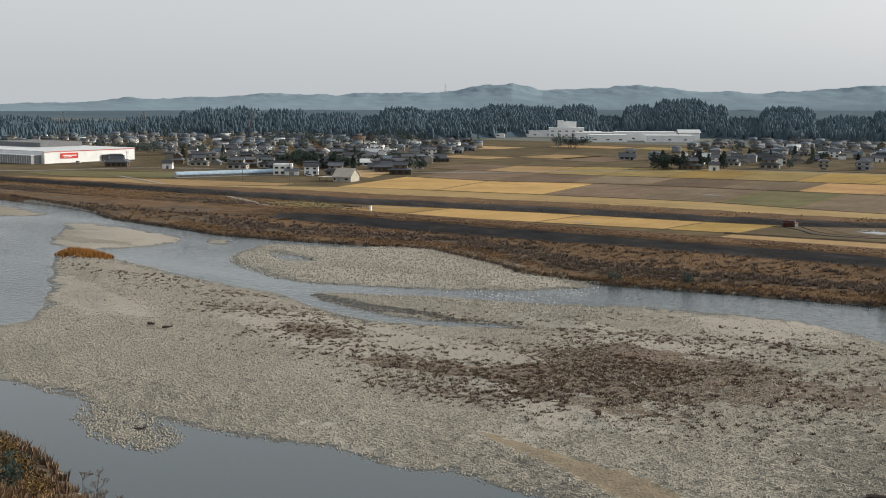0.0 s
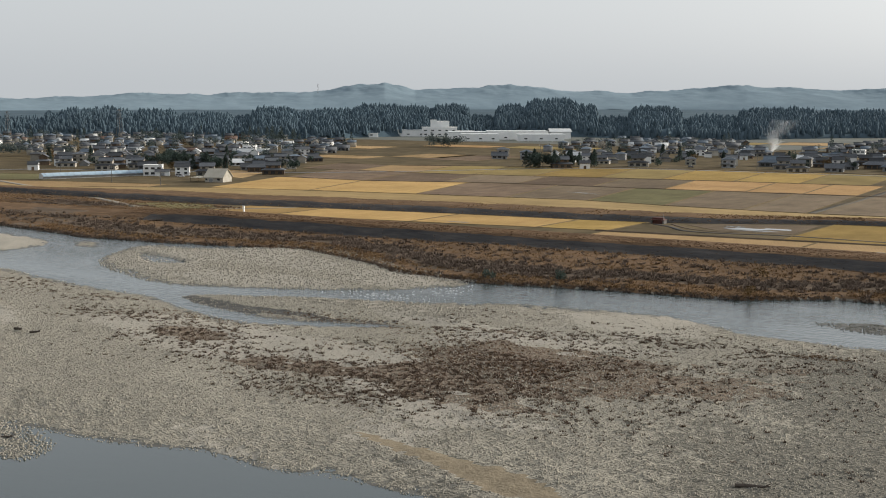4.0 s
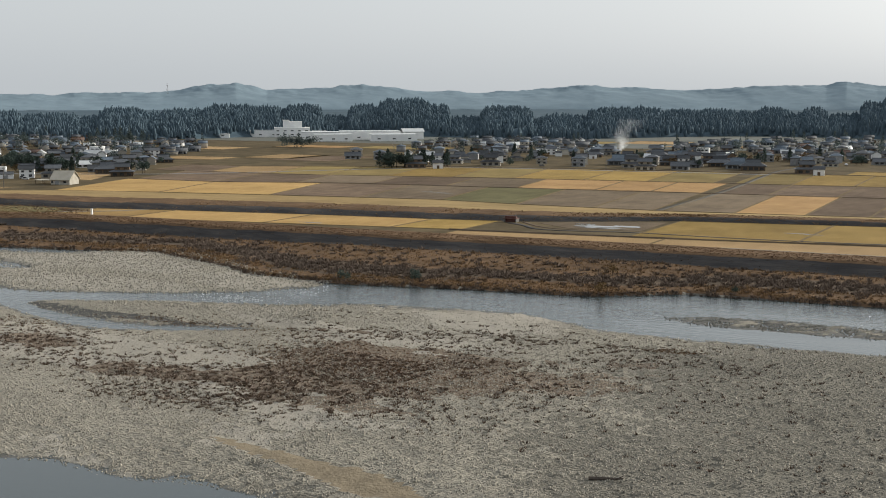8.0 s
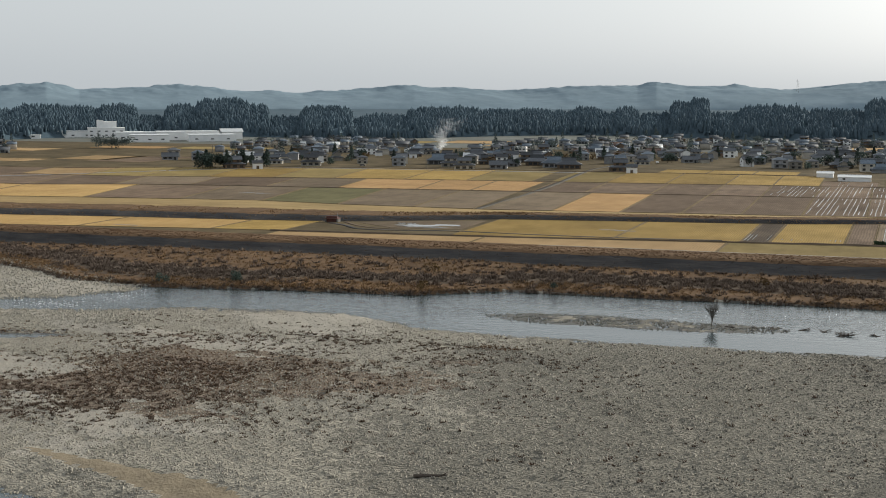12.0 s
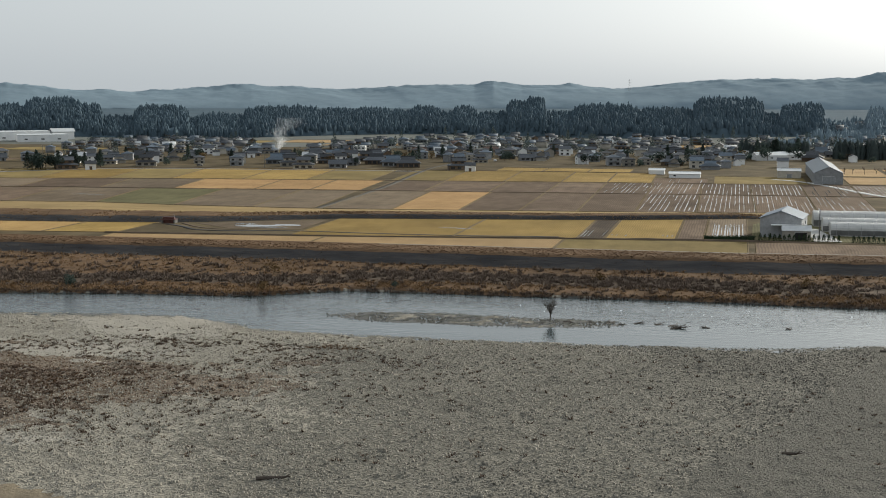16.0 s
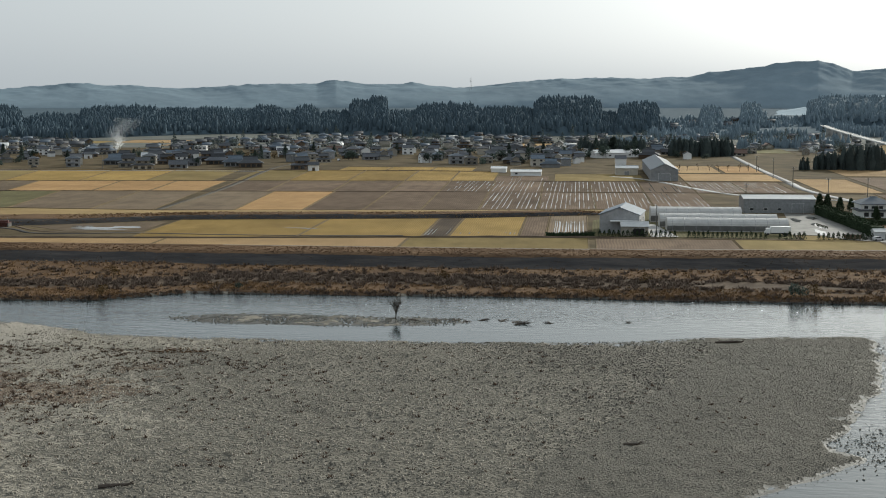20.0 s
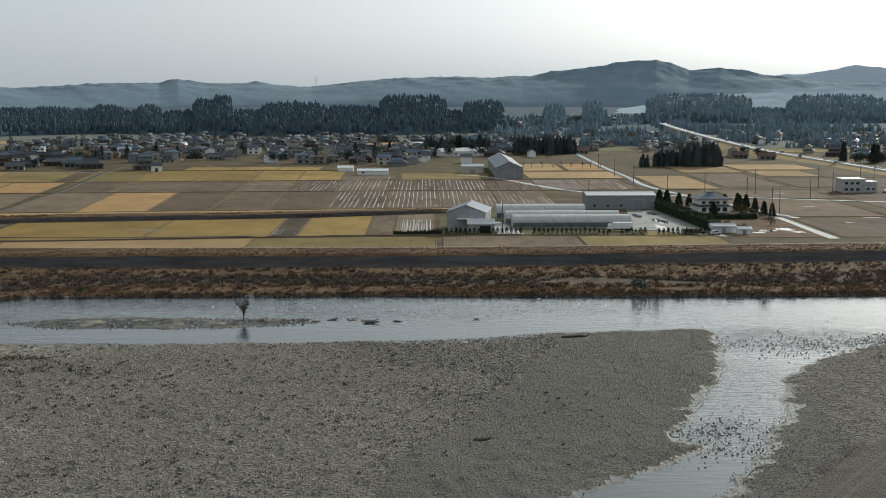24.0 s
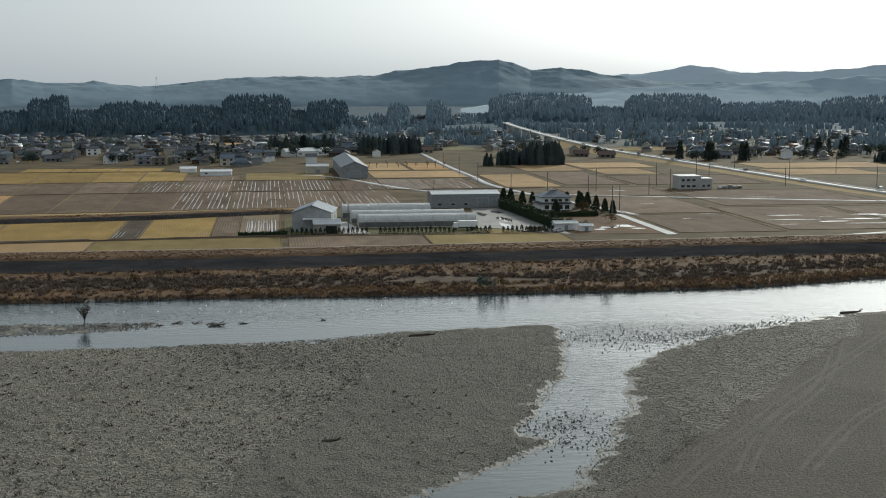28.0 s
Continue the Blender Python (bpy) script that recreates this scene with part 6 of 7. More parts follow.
hedge("tall_hedge", (105, 600), (111, 512), 5.0, 4.2, 5200, "long dense dark clipped hedge beside the drive")
hedge("garden_hedge", (118, 556), (138, 556), 1.6, 2.0, 1100, "dark low hedge in front of the house")
hedge("ditch_hedge", (-12, 500), (6, 502), 1.4, 1.2, 500, "low dark hedge by the wet paddy")
for i in range(58):
    x = 8 + i * 1.72
    if i not in (17, 18, 36, 37, 44, 45):
        tree("row_bush", x, 500.5 - .03 * x + r5.uniform(-.2, .2), r5.uniform(.85, 1.15), "small dark clipped shrub in a row", "shrub row along the farm", name="shrub", cat="shrub")
for x, y, s in ((108, 618, 1.5), (112, 621, 1.4), (117, 618, 1.2), (122, 619, 1.1), (132, 617, 1.15), (137, 612, 1.2), (139, 596, 1.5), (141, 588, 1.5), (143, 580, 1.35), (145, 572, 1.2), (147, 566, 1.15), (123, 571, 1.2), (141, 600, 1.3)):
    tree("garden_cone", x, y, s, "tall clipped conical garden conifer", "garden conifers", name="conifer")
tree("russet_a", 134, 566, .75, "brown-leaved round garden tree", name="tree")
tree("round_b", 118, 520, .5, "low evergreen garden shrub")
tree("round_b", 121, 512, .45, "low evergreen garden shrub")
tree("russet_a", 137, 530, .45, "small brown garden shrub", name="shrub", cat="shrub")

# white office with parked cars by the highway
of = base("office", pose(226, 702, 0, 0, 0, 0), "pale two-storey office with flat roofs", "office")
# white walls dulled to concrete grey, so the colour suggests haze
part("main_block", box(-9, -6, -.3, 3, 6, 6.8), M["concrete"], of)
part("side_block", box(3, -5, -.3, 9.5, 5, 5.4), M["concrete"], of)
part("parapet", box(-9.2, -6.2, 6.8, 3.2, 6.2, 7.2), M["trimwhite"], of)
part("parapet", box(3.2, -5.2, 5.4, 9.7, 5.2, 5.7), M["trimwhite"], of)
for x in (-7, -4, -1):
    for z in (1, 4.2):
        opening(of, x, -6, z, 1.9, 1.3, "-y")
for x in (4.8, 7.6):
    opening(of, x, -5, 1.2, 1.6, 1.2, "-y")

# white factory in front of the woods
fa = base("factory", pose(-767, 1212, 0, 0, 0, 34.5), "large white factory with a tower and low halls", "factory")
for nm, x0, y0, x1, y1, h in (("hall", 0, 0, 40, 26, 8.2), ("hall", 60, -2, 109, 26, 8.0), ("hall", 30, 42, 96, 75, 10.4), ("hall", 100, 50, 122, 80, 9), ("hall", -12, 60, 40, 90, 9), ("hall", -96, 148, -34, 172, 8.5), ("low_wing", -122, 120, -92, 134, 5),
                               ("office_block", -41, 143, 0, 165, 12.2), ("tower", -30, 150, -9, 164, 20.5), ("stair_tower", -31, 148, -24, 155, 22.5), ("low_wing", 0, 145, 20, 160, 7)):
    h = h * .84
    bl = part(nm, box(x0, y0, -1, x1, y1, h), M["white"], fa)
    part("roof", box(x0 - .3, y0 - .3, h, x1 + .3, y1 + .3, h + .5), M["trimwhite"] if nm != "hall" else M["paleroof"], bl)
    n_ = int((x1 - x0) / (7 if nm in ("tower", "office_block") else 13))
    for k in range(n_):
        xx = x0 + (k + .5) * (x1 - x0) / max(n_, 1)
        for z in ([2] if h < 10 else [2, 6.5] if h < 18 else [5, 9.5, 14]):
            bm = box(xx - 1.6, y0 - .12, z, xx + 1.6, y0 + .02, z + 1.2)
            part("window", bm, M["glass"], bl)
gr = part("gable_roof", gable(24, 30, 3, .5, .3, 8.2), M["paleroof"], fa)
gr.location = (111, 65, 0)

# big white retail hall with a red sign
st = base("retail_hall", pose(-858, 601, 0, 0, 0, 0), "huge white retail hall with a red sign and trim", "shop")
part("hall", box(-135, 0, -.5, 0, 84, 9), M["white"], st)
part("roof", box(-135.3, -.3, 9, .3, 84.3, 9.4), M["paleroof"], st)
part("roof_trim", box(.02, -.1, 8.5, .3, 84.2, 8.9), M["red"], st, "thin red trim under the roof edge")
part("upper_hall", box(-130, 40, 9.4, -62, 80, 13), M["greywall"], st)
part("grey_front", box(-90, -9, -.3, -4, 0, 6.2), M["steel"], st, "grey slatted front wing")
part("front_roof", box(-90.4, -9.4, 6.2, -3.6, 0, 6.6), M["paleroof"], st)
for k in range(28):
    part("front_slat", box(-89 + k * 3.05, -9.14, .3, -88.7 + k * 3.05, -9.0, 6.0), M["trimwhite"], st)
sg = part("sign", box(.02, 14, 3.4, .35, 30, 7.4), M["red"], st, "plain red sign panel")
part("sign_mark", box(.36, 16, 5.2, .42, 28.5, 5.9), M["white"], sg, "white bar on the sign")
part("sign_mark", box(.36, 17, 4.2, .42, 24, 4.7), M["white"], sg, "white bar on the sign")
part("entrance", box(.02, 52, -.3, 1.2, 60, 5), M["glass"], st, "dark glazed entrance")

# small sluice house where the ditch passes the bank
sl_ = base("sluice_gate", pose(-227, 509, 0, 0, 0, 4) @ Matrix.Scale(.62, 4), "dark red sluice gate house on the bank", "sluice gate")
part("wing_wall", box(-4.5, 0, -.4, -3.6, 6, 2.4), M["pole"], sl_)
part("wing_wall", box(3.6, 0, -.4, 4.5, 6, 2.4), M["pole"], sl_)
part("gate", box(-3.6, 1.2, -.3, 3.6, 1.6, 2.2), M["darkred"], sl_)
part("deck", box(-4.8, -.6, 2.4, 4.8, 6, 2.75), M["darkred"], sl_)
part("hoist_housing", box(-3.8, 1, 2.75, 3.8, 3.6, 4.1), M["darkred"], sl_)
part("post", tube((4.2, .4, 2.7), (4.2, .4, 6.5), .12, .1), M["steel"], sl_)

# utility poles
def pole(x, y, h=11.0, turn=0.0, z=0.0):
    ob = base("utility_pole", pose(x, y, z, 0, 0, turn), "grey concrete utility pole with crossarms", "utility pole", "utility poles")
    part("shaft", tube((0, 0, -.5), (0, 0, h), .22, .14, 8), M["pole"], ob)
    part("crossarm", box(-1.1, -.07, h - .7, 1.1, .07, h - .55), M["steel"], ob)
    part("crossarm", box(-.9, -.07, h - 1.6, .9, .07, h - 1.45), M["steel"], ob)
    for xx in (-1, 0, 1):
        part("insulator", tube((xx, 0, h - .55), (xx, 0, h - .25), .07, .05, 5), M["trimwhite"], ob)
    return ob


for i, (x, y) in enumerate(((123, 681), (155, 645), (212, 722), (215, 706), (240, 716), (301, 753), (282, 711), (154, 581), (146, 563), (306, 861), (140, 671), (170, 690), (190, 660), (118, 760), (117, 830), (116, 900),
                            (330, 700), (350, 800), (260, 800), (29, 505), (-560, 560), (-600, 560), (-690, 600), (-760, 600), (-190, 880), (-320, 880), (-505, 912), (78, 640))):
    pole(x, y, 10.5 + (i % 3), (i * 37) % 90)


def lattice_tower(x, y, z, h):
    ob = base("power_pylon", pose(x, y, z), "thin grey lattice power pylon before the hills", "pylon", "power pylons")
    legs = [(-1, -1), (1, -1), (1, 1), (-1, 1)]
    w0, w1 = h * .09, h * .015
    for a, b in legs:
        part("leg", tube((a * w0, b * w0, -1), (a * w1, b * w1, h), .12, .08, 4), M["pole"], ob)
    bm = bmesh.new()
    for k in range(8):
        t0, t1 = k / 8, (k + 1) / 8
        for i in range(4):
            a, b = legs[i], legs[(i + 1) % 4]
            ra, rb = w0 + (w1 - w0) * t0, w0 + (w1 - w0) * t1
            tube((a[0] * ra, a[1] * ra, h * t0), (b[0] * rb, b[1] * rb, h * t1), .05, .05, 3, bm)
    part("bracing", bm, M["pole"], ob)
    for z_ in (.72, .84, .95):
        part("arm", box(-h * .12, -.15, h * z_, h * .12, .15, h * z_ + .3), M["steel"], ob)
    return ob


for az_, d_, h_ in ((-46.6, 1480, 34), (-51.0, 1500, 32), (-54.2, 1490, 32), (-4.6, 3900, 34), (-38.4, 3950, 30)):
    zz_ = 0 if d_ < 2000 else float(crest_height(HILL, az_, 4000)) - 12
    lattice_tower(math.sin(radians(az_)) * d_, math.cos(radians(az_)) * d_, zz_, h_)


# vehicles
def car(x, y, turn, z=.1, van=False, label="small parked car", group="cars"):
    ob = base("car", pose(x, y, z, 0, 0, turn), label, "car", group)
    h = 1.9 if van else 1.45
    bm = extrude_profile([(-2.1, .3), (2.1, .3), (2.1, .75), (1.9, .9), (1.1, .95), (.6, h - .08), (.3, h), (-1.5, h), (-1.95, .95), (-2.1, .85)], -.82, .82)
    part("body", bm, M["carpaint"], ob)
    for s in (-1, 1):
        part("side_window", extrude_profile([(-1.55, 1.0), (.9, 1.0), (.5, h - .12), (-1.4, h - .12)], s * .83 - .01, s * .83 + .01), M["glass"], ob)
        for xx in (-1.3, 1.3):
            part("wheel", tube((xx, s * .62, .3), (xx, s * .86, .3), .3, .3, 10), M["rubber"], ob)
    part("windscreen", extrude_profile([(1.12, .97), (.64, h - .1), (.62, h - .04), (1.16, .99)], -.7, .7), M["glass"], ob)
    return ob


for k, (s, off) in enumerate(((.18, 3), (.24, -3), (.30, 3), (.335, 3), (.37, -3), (.40, 3), (.43, -3), (.48, 3), (.56, -3), (.63, 3))):
    i = s * (len(HW) - 1)
    j = int(i)
    f_ = i - j
    x, y, z = [a * (1 - f_) + b * f_ for a, b in ((HW[j][0], HW[j + 1][0]), (HW[j][1], HW[j + 1][1]), (HZ[j], HZ[j + 1]))]
    dx, dy = HW[j + 1][0] - HW[j][0], HW[j + 1][1] - HW[j][1]
    car(x + off, y, math.degrees(math.atan2(dy, dx)) + (180 if off < 0 else 0), z + .05, k % 3 == 0, "car driving along the pale highway", "highway cars")
for k in range(5):
    car(240 + k * 2.9, 698 + k * .3, 80, .05, k == 2, "parked car beside the office", "office cars")
for x, y, t_ in ((-372, 890, 20), (-606, 622, 30), (-600, 618, 30), (-840, 618, 5), (-838, 640, 5), (-836, 660, 5), (108, 497, 20), (-180, 1000, 90), (30, 930, 10)):
    car(x, y, t_, .12, x < -500, "parked car beside buildings", "village cars")

tr_ = base("lorry", pose(74, 511, .1, 0, 0, 180), "white box lorry parked by the greenhouses", "lorry")
part("cargo_box", box(-5, -1.2, .95, 2.3, 1.2, 3.3), M["white"], tr_)
part("cab", extrude_profile([(2.5, .6), (4.5, .6), (4.5, 1.6), (4.1, 2.6), (2.5, 2.7)], -1.1, 1.1), M["white"], tr_)
part("windscreen", extrude_profile([(4.47, 1.65), (4.12, 2.5), (4.2, 2.5), (4.55, 1.65)], -1.0, 1.0), M["glass"], tr_)
part("chassis", box(-4.9, -.6, .55, 4.2, .6, .95), M["rubber"], tr_)
for xx in (-3.6, -2.6, 3.4):
    for s in (-1, 1):
        part("wheel", tube((xx, s * .75, .45), (xx, s * 1.12, .45), .45, .45, 10), M["rubber"], tr_)
sk = base("skip", pose(100, 502, .1, 0, 0, 4), "dark rusty metal container on the yard", "container")
part("body", extrude_profile([(-2.6, 0), (2.6, 0), (3.0, 1.5), (-3.0, 1.5)], -1.1, 1.1), M["brownwall"], sk)
part("rim", box(-3.1, -1.2, 1.5, 3.1, 1.2, 1.65), M["rubber"], sk)

# boundary post by the golden field
po = base("marker_post", pose(-401, 452, 0), "white marker post at the field edge", "post")
part("shaft", box(-.35, -.35, -.3, .35, .35, 3.2), M["white"], po)
part("cap", box(-.45, -.45, 3.2, .45, .45, 3.4), M["concrete"], po)

# smoke from a garden fire: a fine drift of specks, thick at the foot and thinning as it rises
r8 = np.random.default_rng(8)
k_ = 15000
t_ = r8.random(k_) ** 1.5
sp_ = .4 + 6.5 * t_ ** .8
c_ = np.stack([9 * t_ ** 1.5 + r8.normal(size=k_) * sp_ + 2.2 * np.sin(t_ * 9), r8.normal(size=k_) * sp_ * .8, .6 + 27 * t_ + r8.normal(size=k_) * .8], 1)
c_[:, 2] = np.maximum(c_[:, 2], .3)
v_ = c_[:, None, :] + r8.normal(size=(k_, 3, 3)) * .085
sm = put("smoke_plume", mesh_of("smoke_plume", v_.reshape(-1, 3), np.arange(3 * k_).reshape(-1, 3), [M["smoke"]]), None, pose(-408, 1158, 0, 0, 0, 20))
tagged(sm, "thin white smoke drifting up from a garden fire", "smoke")


# ---- the riverbed: stones, brush, reeds, driftwood ----
r6 = np.random.default_rng(66)
main_s, right_s, back_s = smooth_line(MAIN_BAR, 5), smooth_line(RIGHT_BAR, 5), smooth_line(BACK_BAR, 5)


def scatter(n, u0, u1, v0, v1):
    return r6.uniform(u0, u1, n), r6.uniform(v0, v1, n)


def stones(name, x, y, size, label, sink=.3, material="stone"):
    """Low irregular cobbles, joined."""
    k = len(x)
    z = ground_z(x, y)
    ang = np.arange(4) * 6.283 / 4
    rot = r6.random(k) * 6.283
    el = r6.uniform(.65, 1.4, k)
    q = r6.uniform(.7, 1.25, (k, 4)) * size[:, None]
    lx, ly = np.cos(ang)[None] * q * el[:, None], np.sin(ang)[None] * q / el[:, None]
    X = x[:, None] + lx * np.cos(rot)[:, None] - ly * np.sin(rot)[:, None]
    Y = y[:, None] + lx * np.sin(rot)[:, None] + ly * np.cos(rot)[:, None]
    lo = np.stack([X, Y, np.repeat((z - size * sink)[:, None], 4, 1)], -1)
    c = np.stack([x, y, z], -1)[:, None, :]
    hi = c + (lo - c) * r6.uniform(.55, .85, (k, 1, 1))
    hi[:, :, 2] = z[:, None] + size[:, None] * r6.uniform(.6, 1.25, (k, 4))
    Vv = np.concatenate([lo, hi], 1).reshape(-1, 3)
    o = (np.arange(k) * 8)[:, None, None]
    tri = []
    for i in range(4):
        j = (i + 1) % 4
        tri += [(i, j, j + 4), (i, j + 4, i + 4)]
    tri += [(4, 5, 6), (4, 6, 7)]
    return tagged(put(name, mesh_of(name, Vv, (np.array(tri)[None] + o).reshape(-1, 3), [M[material]])), label, "stones", kind="stuff")


x, y = scatter(330000, -330, 130, 150, 330)
d = np.maximum(inside_depth(x, y, main_s), inside_depth(x, y, right_s))
dist = np.hypot(x, y)
clump = fbm(x * .06, y * .06, 33, 3)
sandy_ = inside_depth(x, y, smooth_line([(-134, 179), (-113, 175), (-97, 172), (-88, 165), (-99, 165), (-112, 171)], 4)) > -1
silty_ = x > np.interp(y, [181, 191, 231, 292, 330], [57, 65, 94, 141, 160]) - 9
keep = (d > -1.2) & ~sandy_ & (~silty_ | (r6.random(len(x)) < .05)) & (r6.random(len(x)) < np.clip((210 / dist) ** 1.3, 0, 1) * (.35 + 1.1 * clump) * np.where(fbm(x * .009, (y + .35 * x) * .04, 57, 3) > .53, np.where(x < -130, .3, 1), 1))
x, y = x[keep][:95000], y[keep][:95000]
size = r6.uniform(.085, .2, len(x)) * np.where(x > np.interp(y, [187, 202, 233, 280, 299], [-9, -4.5, 7, 23, 30]), .62, 1) * np.where(r6.random(len(x)) < .05, 1.5, 1)
# cobbles toward the sun get the darker stone, again as painted shade
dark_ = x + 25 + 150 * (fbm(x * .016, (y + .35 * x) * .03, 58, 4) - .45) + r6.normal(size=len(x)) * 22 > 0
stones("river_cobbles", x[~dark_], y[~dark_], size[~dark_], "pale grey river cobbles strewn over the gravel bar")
stones("river_cobbles", x[dark_], y[dark_], size[dark_], "river cobbles on coarse gravel, painted darker for backlight", material="darkstone")
x, y = scatter(40000, -430, -180, 285, 392)
d = np.maximum(inside_depth(x, y, back_s), inside_depth(x, y, main_s))
keep = d > -1
stones("river_cobbles", x[keep][:9000], y[keep][:9000], r6.uniform(.16, .34, len(x[keep][:9000])), "grey cobbles on the far gravel bar")
x = np.concatenate([r6.normal(86, 12, 700), r6.normal(112, 14, 800), r6.normal(50, 5, 500)])
y = np.concatenate([r6.normal(303, 9, 700), np.interp(x[700:1500], [90, 150], [300, 330]) + r6.normal(2, 3, 800), r6.normal(222, 8, 500)])
zz = ground_z(x, y)
keep = (zz < WATER + .1) & (zz > WATER - .9)
x, y = x[keep], y[keep]
k_ = len(x)
zsave = ground_z


def ground_z_shallow(u, v):
    return np.full(u.shape, WATER - .08)


ground_z = ground_z_shallow
stones("riffle_stones", x, y, r6.uniform(.08, .24, k_), "dark wet stones breaking the shallow water", .6, "darkstone")
x, y = scatter(9000, -215, -168, 138, 162)
keep = inside_depth(x, y, smooth_line(SHOAL, 5)) + 4 * (fbm(x * .2, y * .2, 44, 3) - .45) > r6.uniform(-3, 2.5, len(x))
x, y = x[keep], y[keep]
stones("shoal_cobbles", x, y, r6.uniform(.14, .3, len(x)), "pale cobbles breaking the water on a shoal", .6)
x, y = scatter(9000, -110, -20, 324, 346)
keep = inside_depth(x, y, smooth_line(STRIP_BAR, 5)) + 5 * (fbm(x * .12, y * .3, 45, 3) - .45) > r6.uniform(-2, 3, len(x))
x, y = x[keep], y[keep]
stones("shoal_cobbles", x, y, r6.uniform(.12, .26, len(x)), "wet cobbles on a low strip bar", .6, "darkstone")
ground_z = zsave


# white water breaking over the shallows
x = np.concatenate([r6.normal(-226, 8, 110), r6.normal(-215, 4, 60), r6.normal(84, 12, 18), r6.normal(108, 12, 16), r6.normal(56, 4, 30), r6.uniform(-60, 60, 40)])
y = np.concatenate([r6.normal(312, 3, 110), r6.normal(330, 7, 60), r6.normal(309, 5, 18), r6.normal(314, 4, 16), r6.normal(240, 14, 30), r6.normal(356, 8, 40)])
keep = ground_z(x, y) < WATER
x, y = x[keep], y[keep]
a = r6.uniform(.15, .6, len(x))
ring = np.arange(6) * 6.283 / 6
fx = np.concatenate([x[:, None] + np.cos(ring) * a[:, None] * r6.uniform(.6, 1.4, (len(x), 6)), x[:, None]], 1)
fy = np.concatenate([y[:, None] + np.sin(ring) * a[:, None] * .5, y[:, None]], 1)
fz = np.concatenate([np.full((len(x), 6), WATER - .02), np.full((len(x), 1), WATER + .12)], 1)
ft = np.array([(i, (i + 1) % 6, 6) for i in range(6)])[None] + (np.arange(len(x)) * 7)[:, None, None]
tagged(put("foam", mesh_of("foam", np.stack([fx, fy, fz], -1).reshape(-1, 3), ft.reshape(-1, 3), [M["smoke"]])), "small white wave crests on the riffles", "foam", kind="stuff")


def tufts(name, x, y, z, h, w, blades, material, label, cat, lean=.5):
    """Tufts of stiff blades, joined."""
    k = len(x)
    a = r6.random((k, blades)) * 6.283
    out = r6.random((k, blades)) ** .6 * w[:, None]
    bx, by = x[:, None] + np.cos(a) * out * .45, y[:, None] + np.sin(a) * out * .45
    tx, ty = x[:, None] + np.cos(a) * out * (1 + lean * r6.random((k, blades))), y[:, None] + np.sin(a) * out * (1 + lean * r6.random((k, blades)))
    tz = z[:, None] + h[:, None] * r6.uniform(.45, 1.0, (k, blades))
    bw = w[:, None] * r6.uniform(.10, .24, (k, blades))
    p = r6.random((k, blades)) * 6.283
    v0 = np.stack([bx - np.cos(p) * bw, by - np.sin(p) * bw, np.broadcast_to(z[:, None] - .1, bx.shape)], -1)
    v1 = np.stack([bx + np.cos(p) * bw, by + np.sin(p) * bw, np.broadcast_to(z[:, None] - .1, bx.shape)], -1)
    v2 = np.stack([tx, ty, tz], -1)
    Vv = np.stack([v0, v1, v2], 2).reshape(-1, 3)
    return tagged(put(name, mesh_of(name, Vv, np.arange(len(Vv)).reshape(-1, 3), [material])), label, cat, kind="stuff")


def patch(n, blobs, spread=1.0):
    xs, ys = [], []
    tot = sum(b[4] for b in blobs)
    for cx, cy, sx, sy, wt in blobs:
        m = int(n * wt / tot)
        xs.append(r6.normal(cx, sx * spread, m))
        ys.append(r6.normal(cy, sy * spread, m))
    return np.concatenate(xs), np.concatenate(ys)


# dead brush on the main bar: dense in patches, thin elsewhere
x, y = patch(6600, BRUSH)
x2, y2 = scatter(2400, -190, 40, 192, 304)
thin_ = r6.random(len(x2)) < np.interp(x2, [-190, -80, 40], [1, .7, .12])
x2, y2 = x2[thin_], y2[thin_]
x, y = np.concatenate([x, x2]), np.concatenate([y, y2])
keep = (inside_depth(x, y, main_s) > 3) & (fbm(x * .09, y * .09, 77, 2) > .26)
x, y = x[keep], y[keep]
sz = r6.uniform(.3, .85, len(x))
tufts("dead_brush", x, y, ground_z(x, y), sz * .7, sz, 12, M["brush"], "dark brown dead brush growing through gravel", "brush")
x, y = patch(4200, [(-150, 245, 15, 11, 3), (-122, 238, 12, 10, 2), (-205, 270, 14, 3, 1.0), (-88, 285, 4, 1.2, .5), (-403, 299, 8, 3, 1.6), (-240, 255, 10, 4, .6)])
keep = inside_depth(x, y, main_s) > .5
x, y = x[keep], y[keep]
tufts("rusty_grass", x, y, ground_z(x, y), r6.uniform(.15, .5, len(x)), r6.uniform(.2, .5, len(x)), 8, M["rustgrass"], "rust-coloured dry grass tufts on gravel", "grass")

x, y = patch(900, [(-403, 298, 8.5, 4.2, 1)])
keep = inside_depth(x, y, main_s) > -1
x, y = x[keep], y[keep]
tufts("orange_reeds", x, y, ground_z(x, y), r6.uniform(.9, 2.5, len(x)), r6.uniform(.5, 1.1, len(x)), 12, M["straw_reed"], "bright orange dry reeds at the bar's tip", "grass")

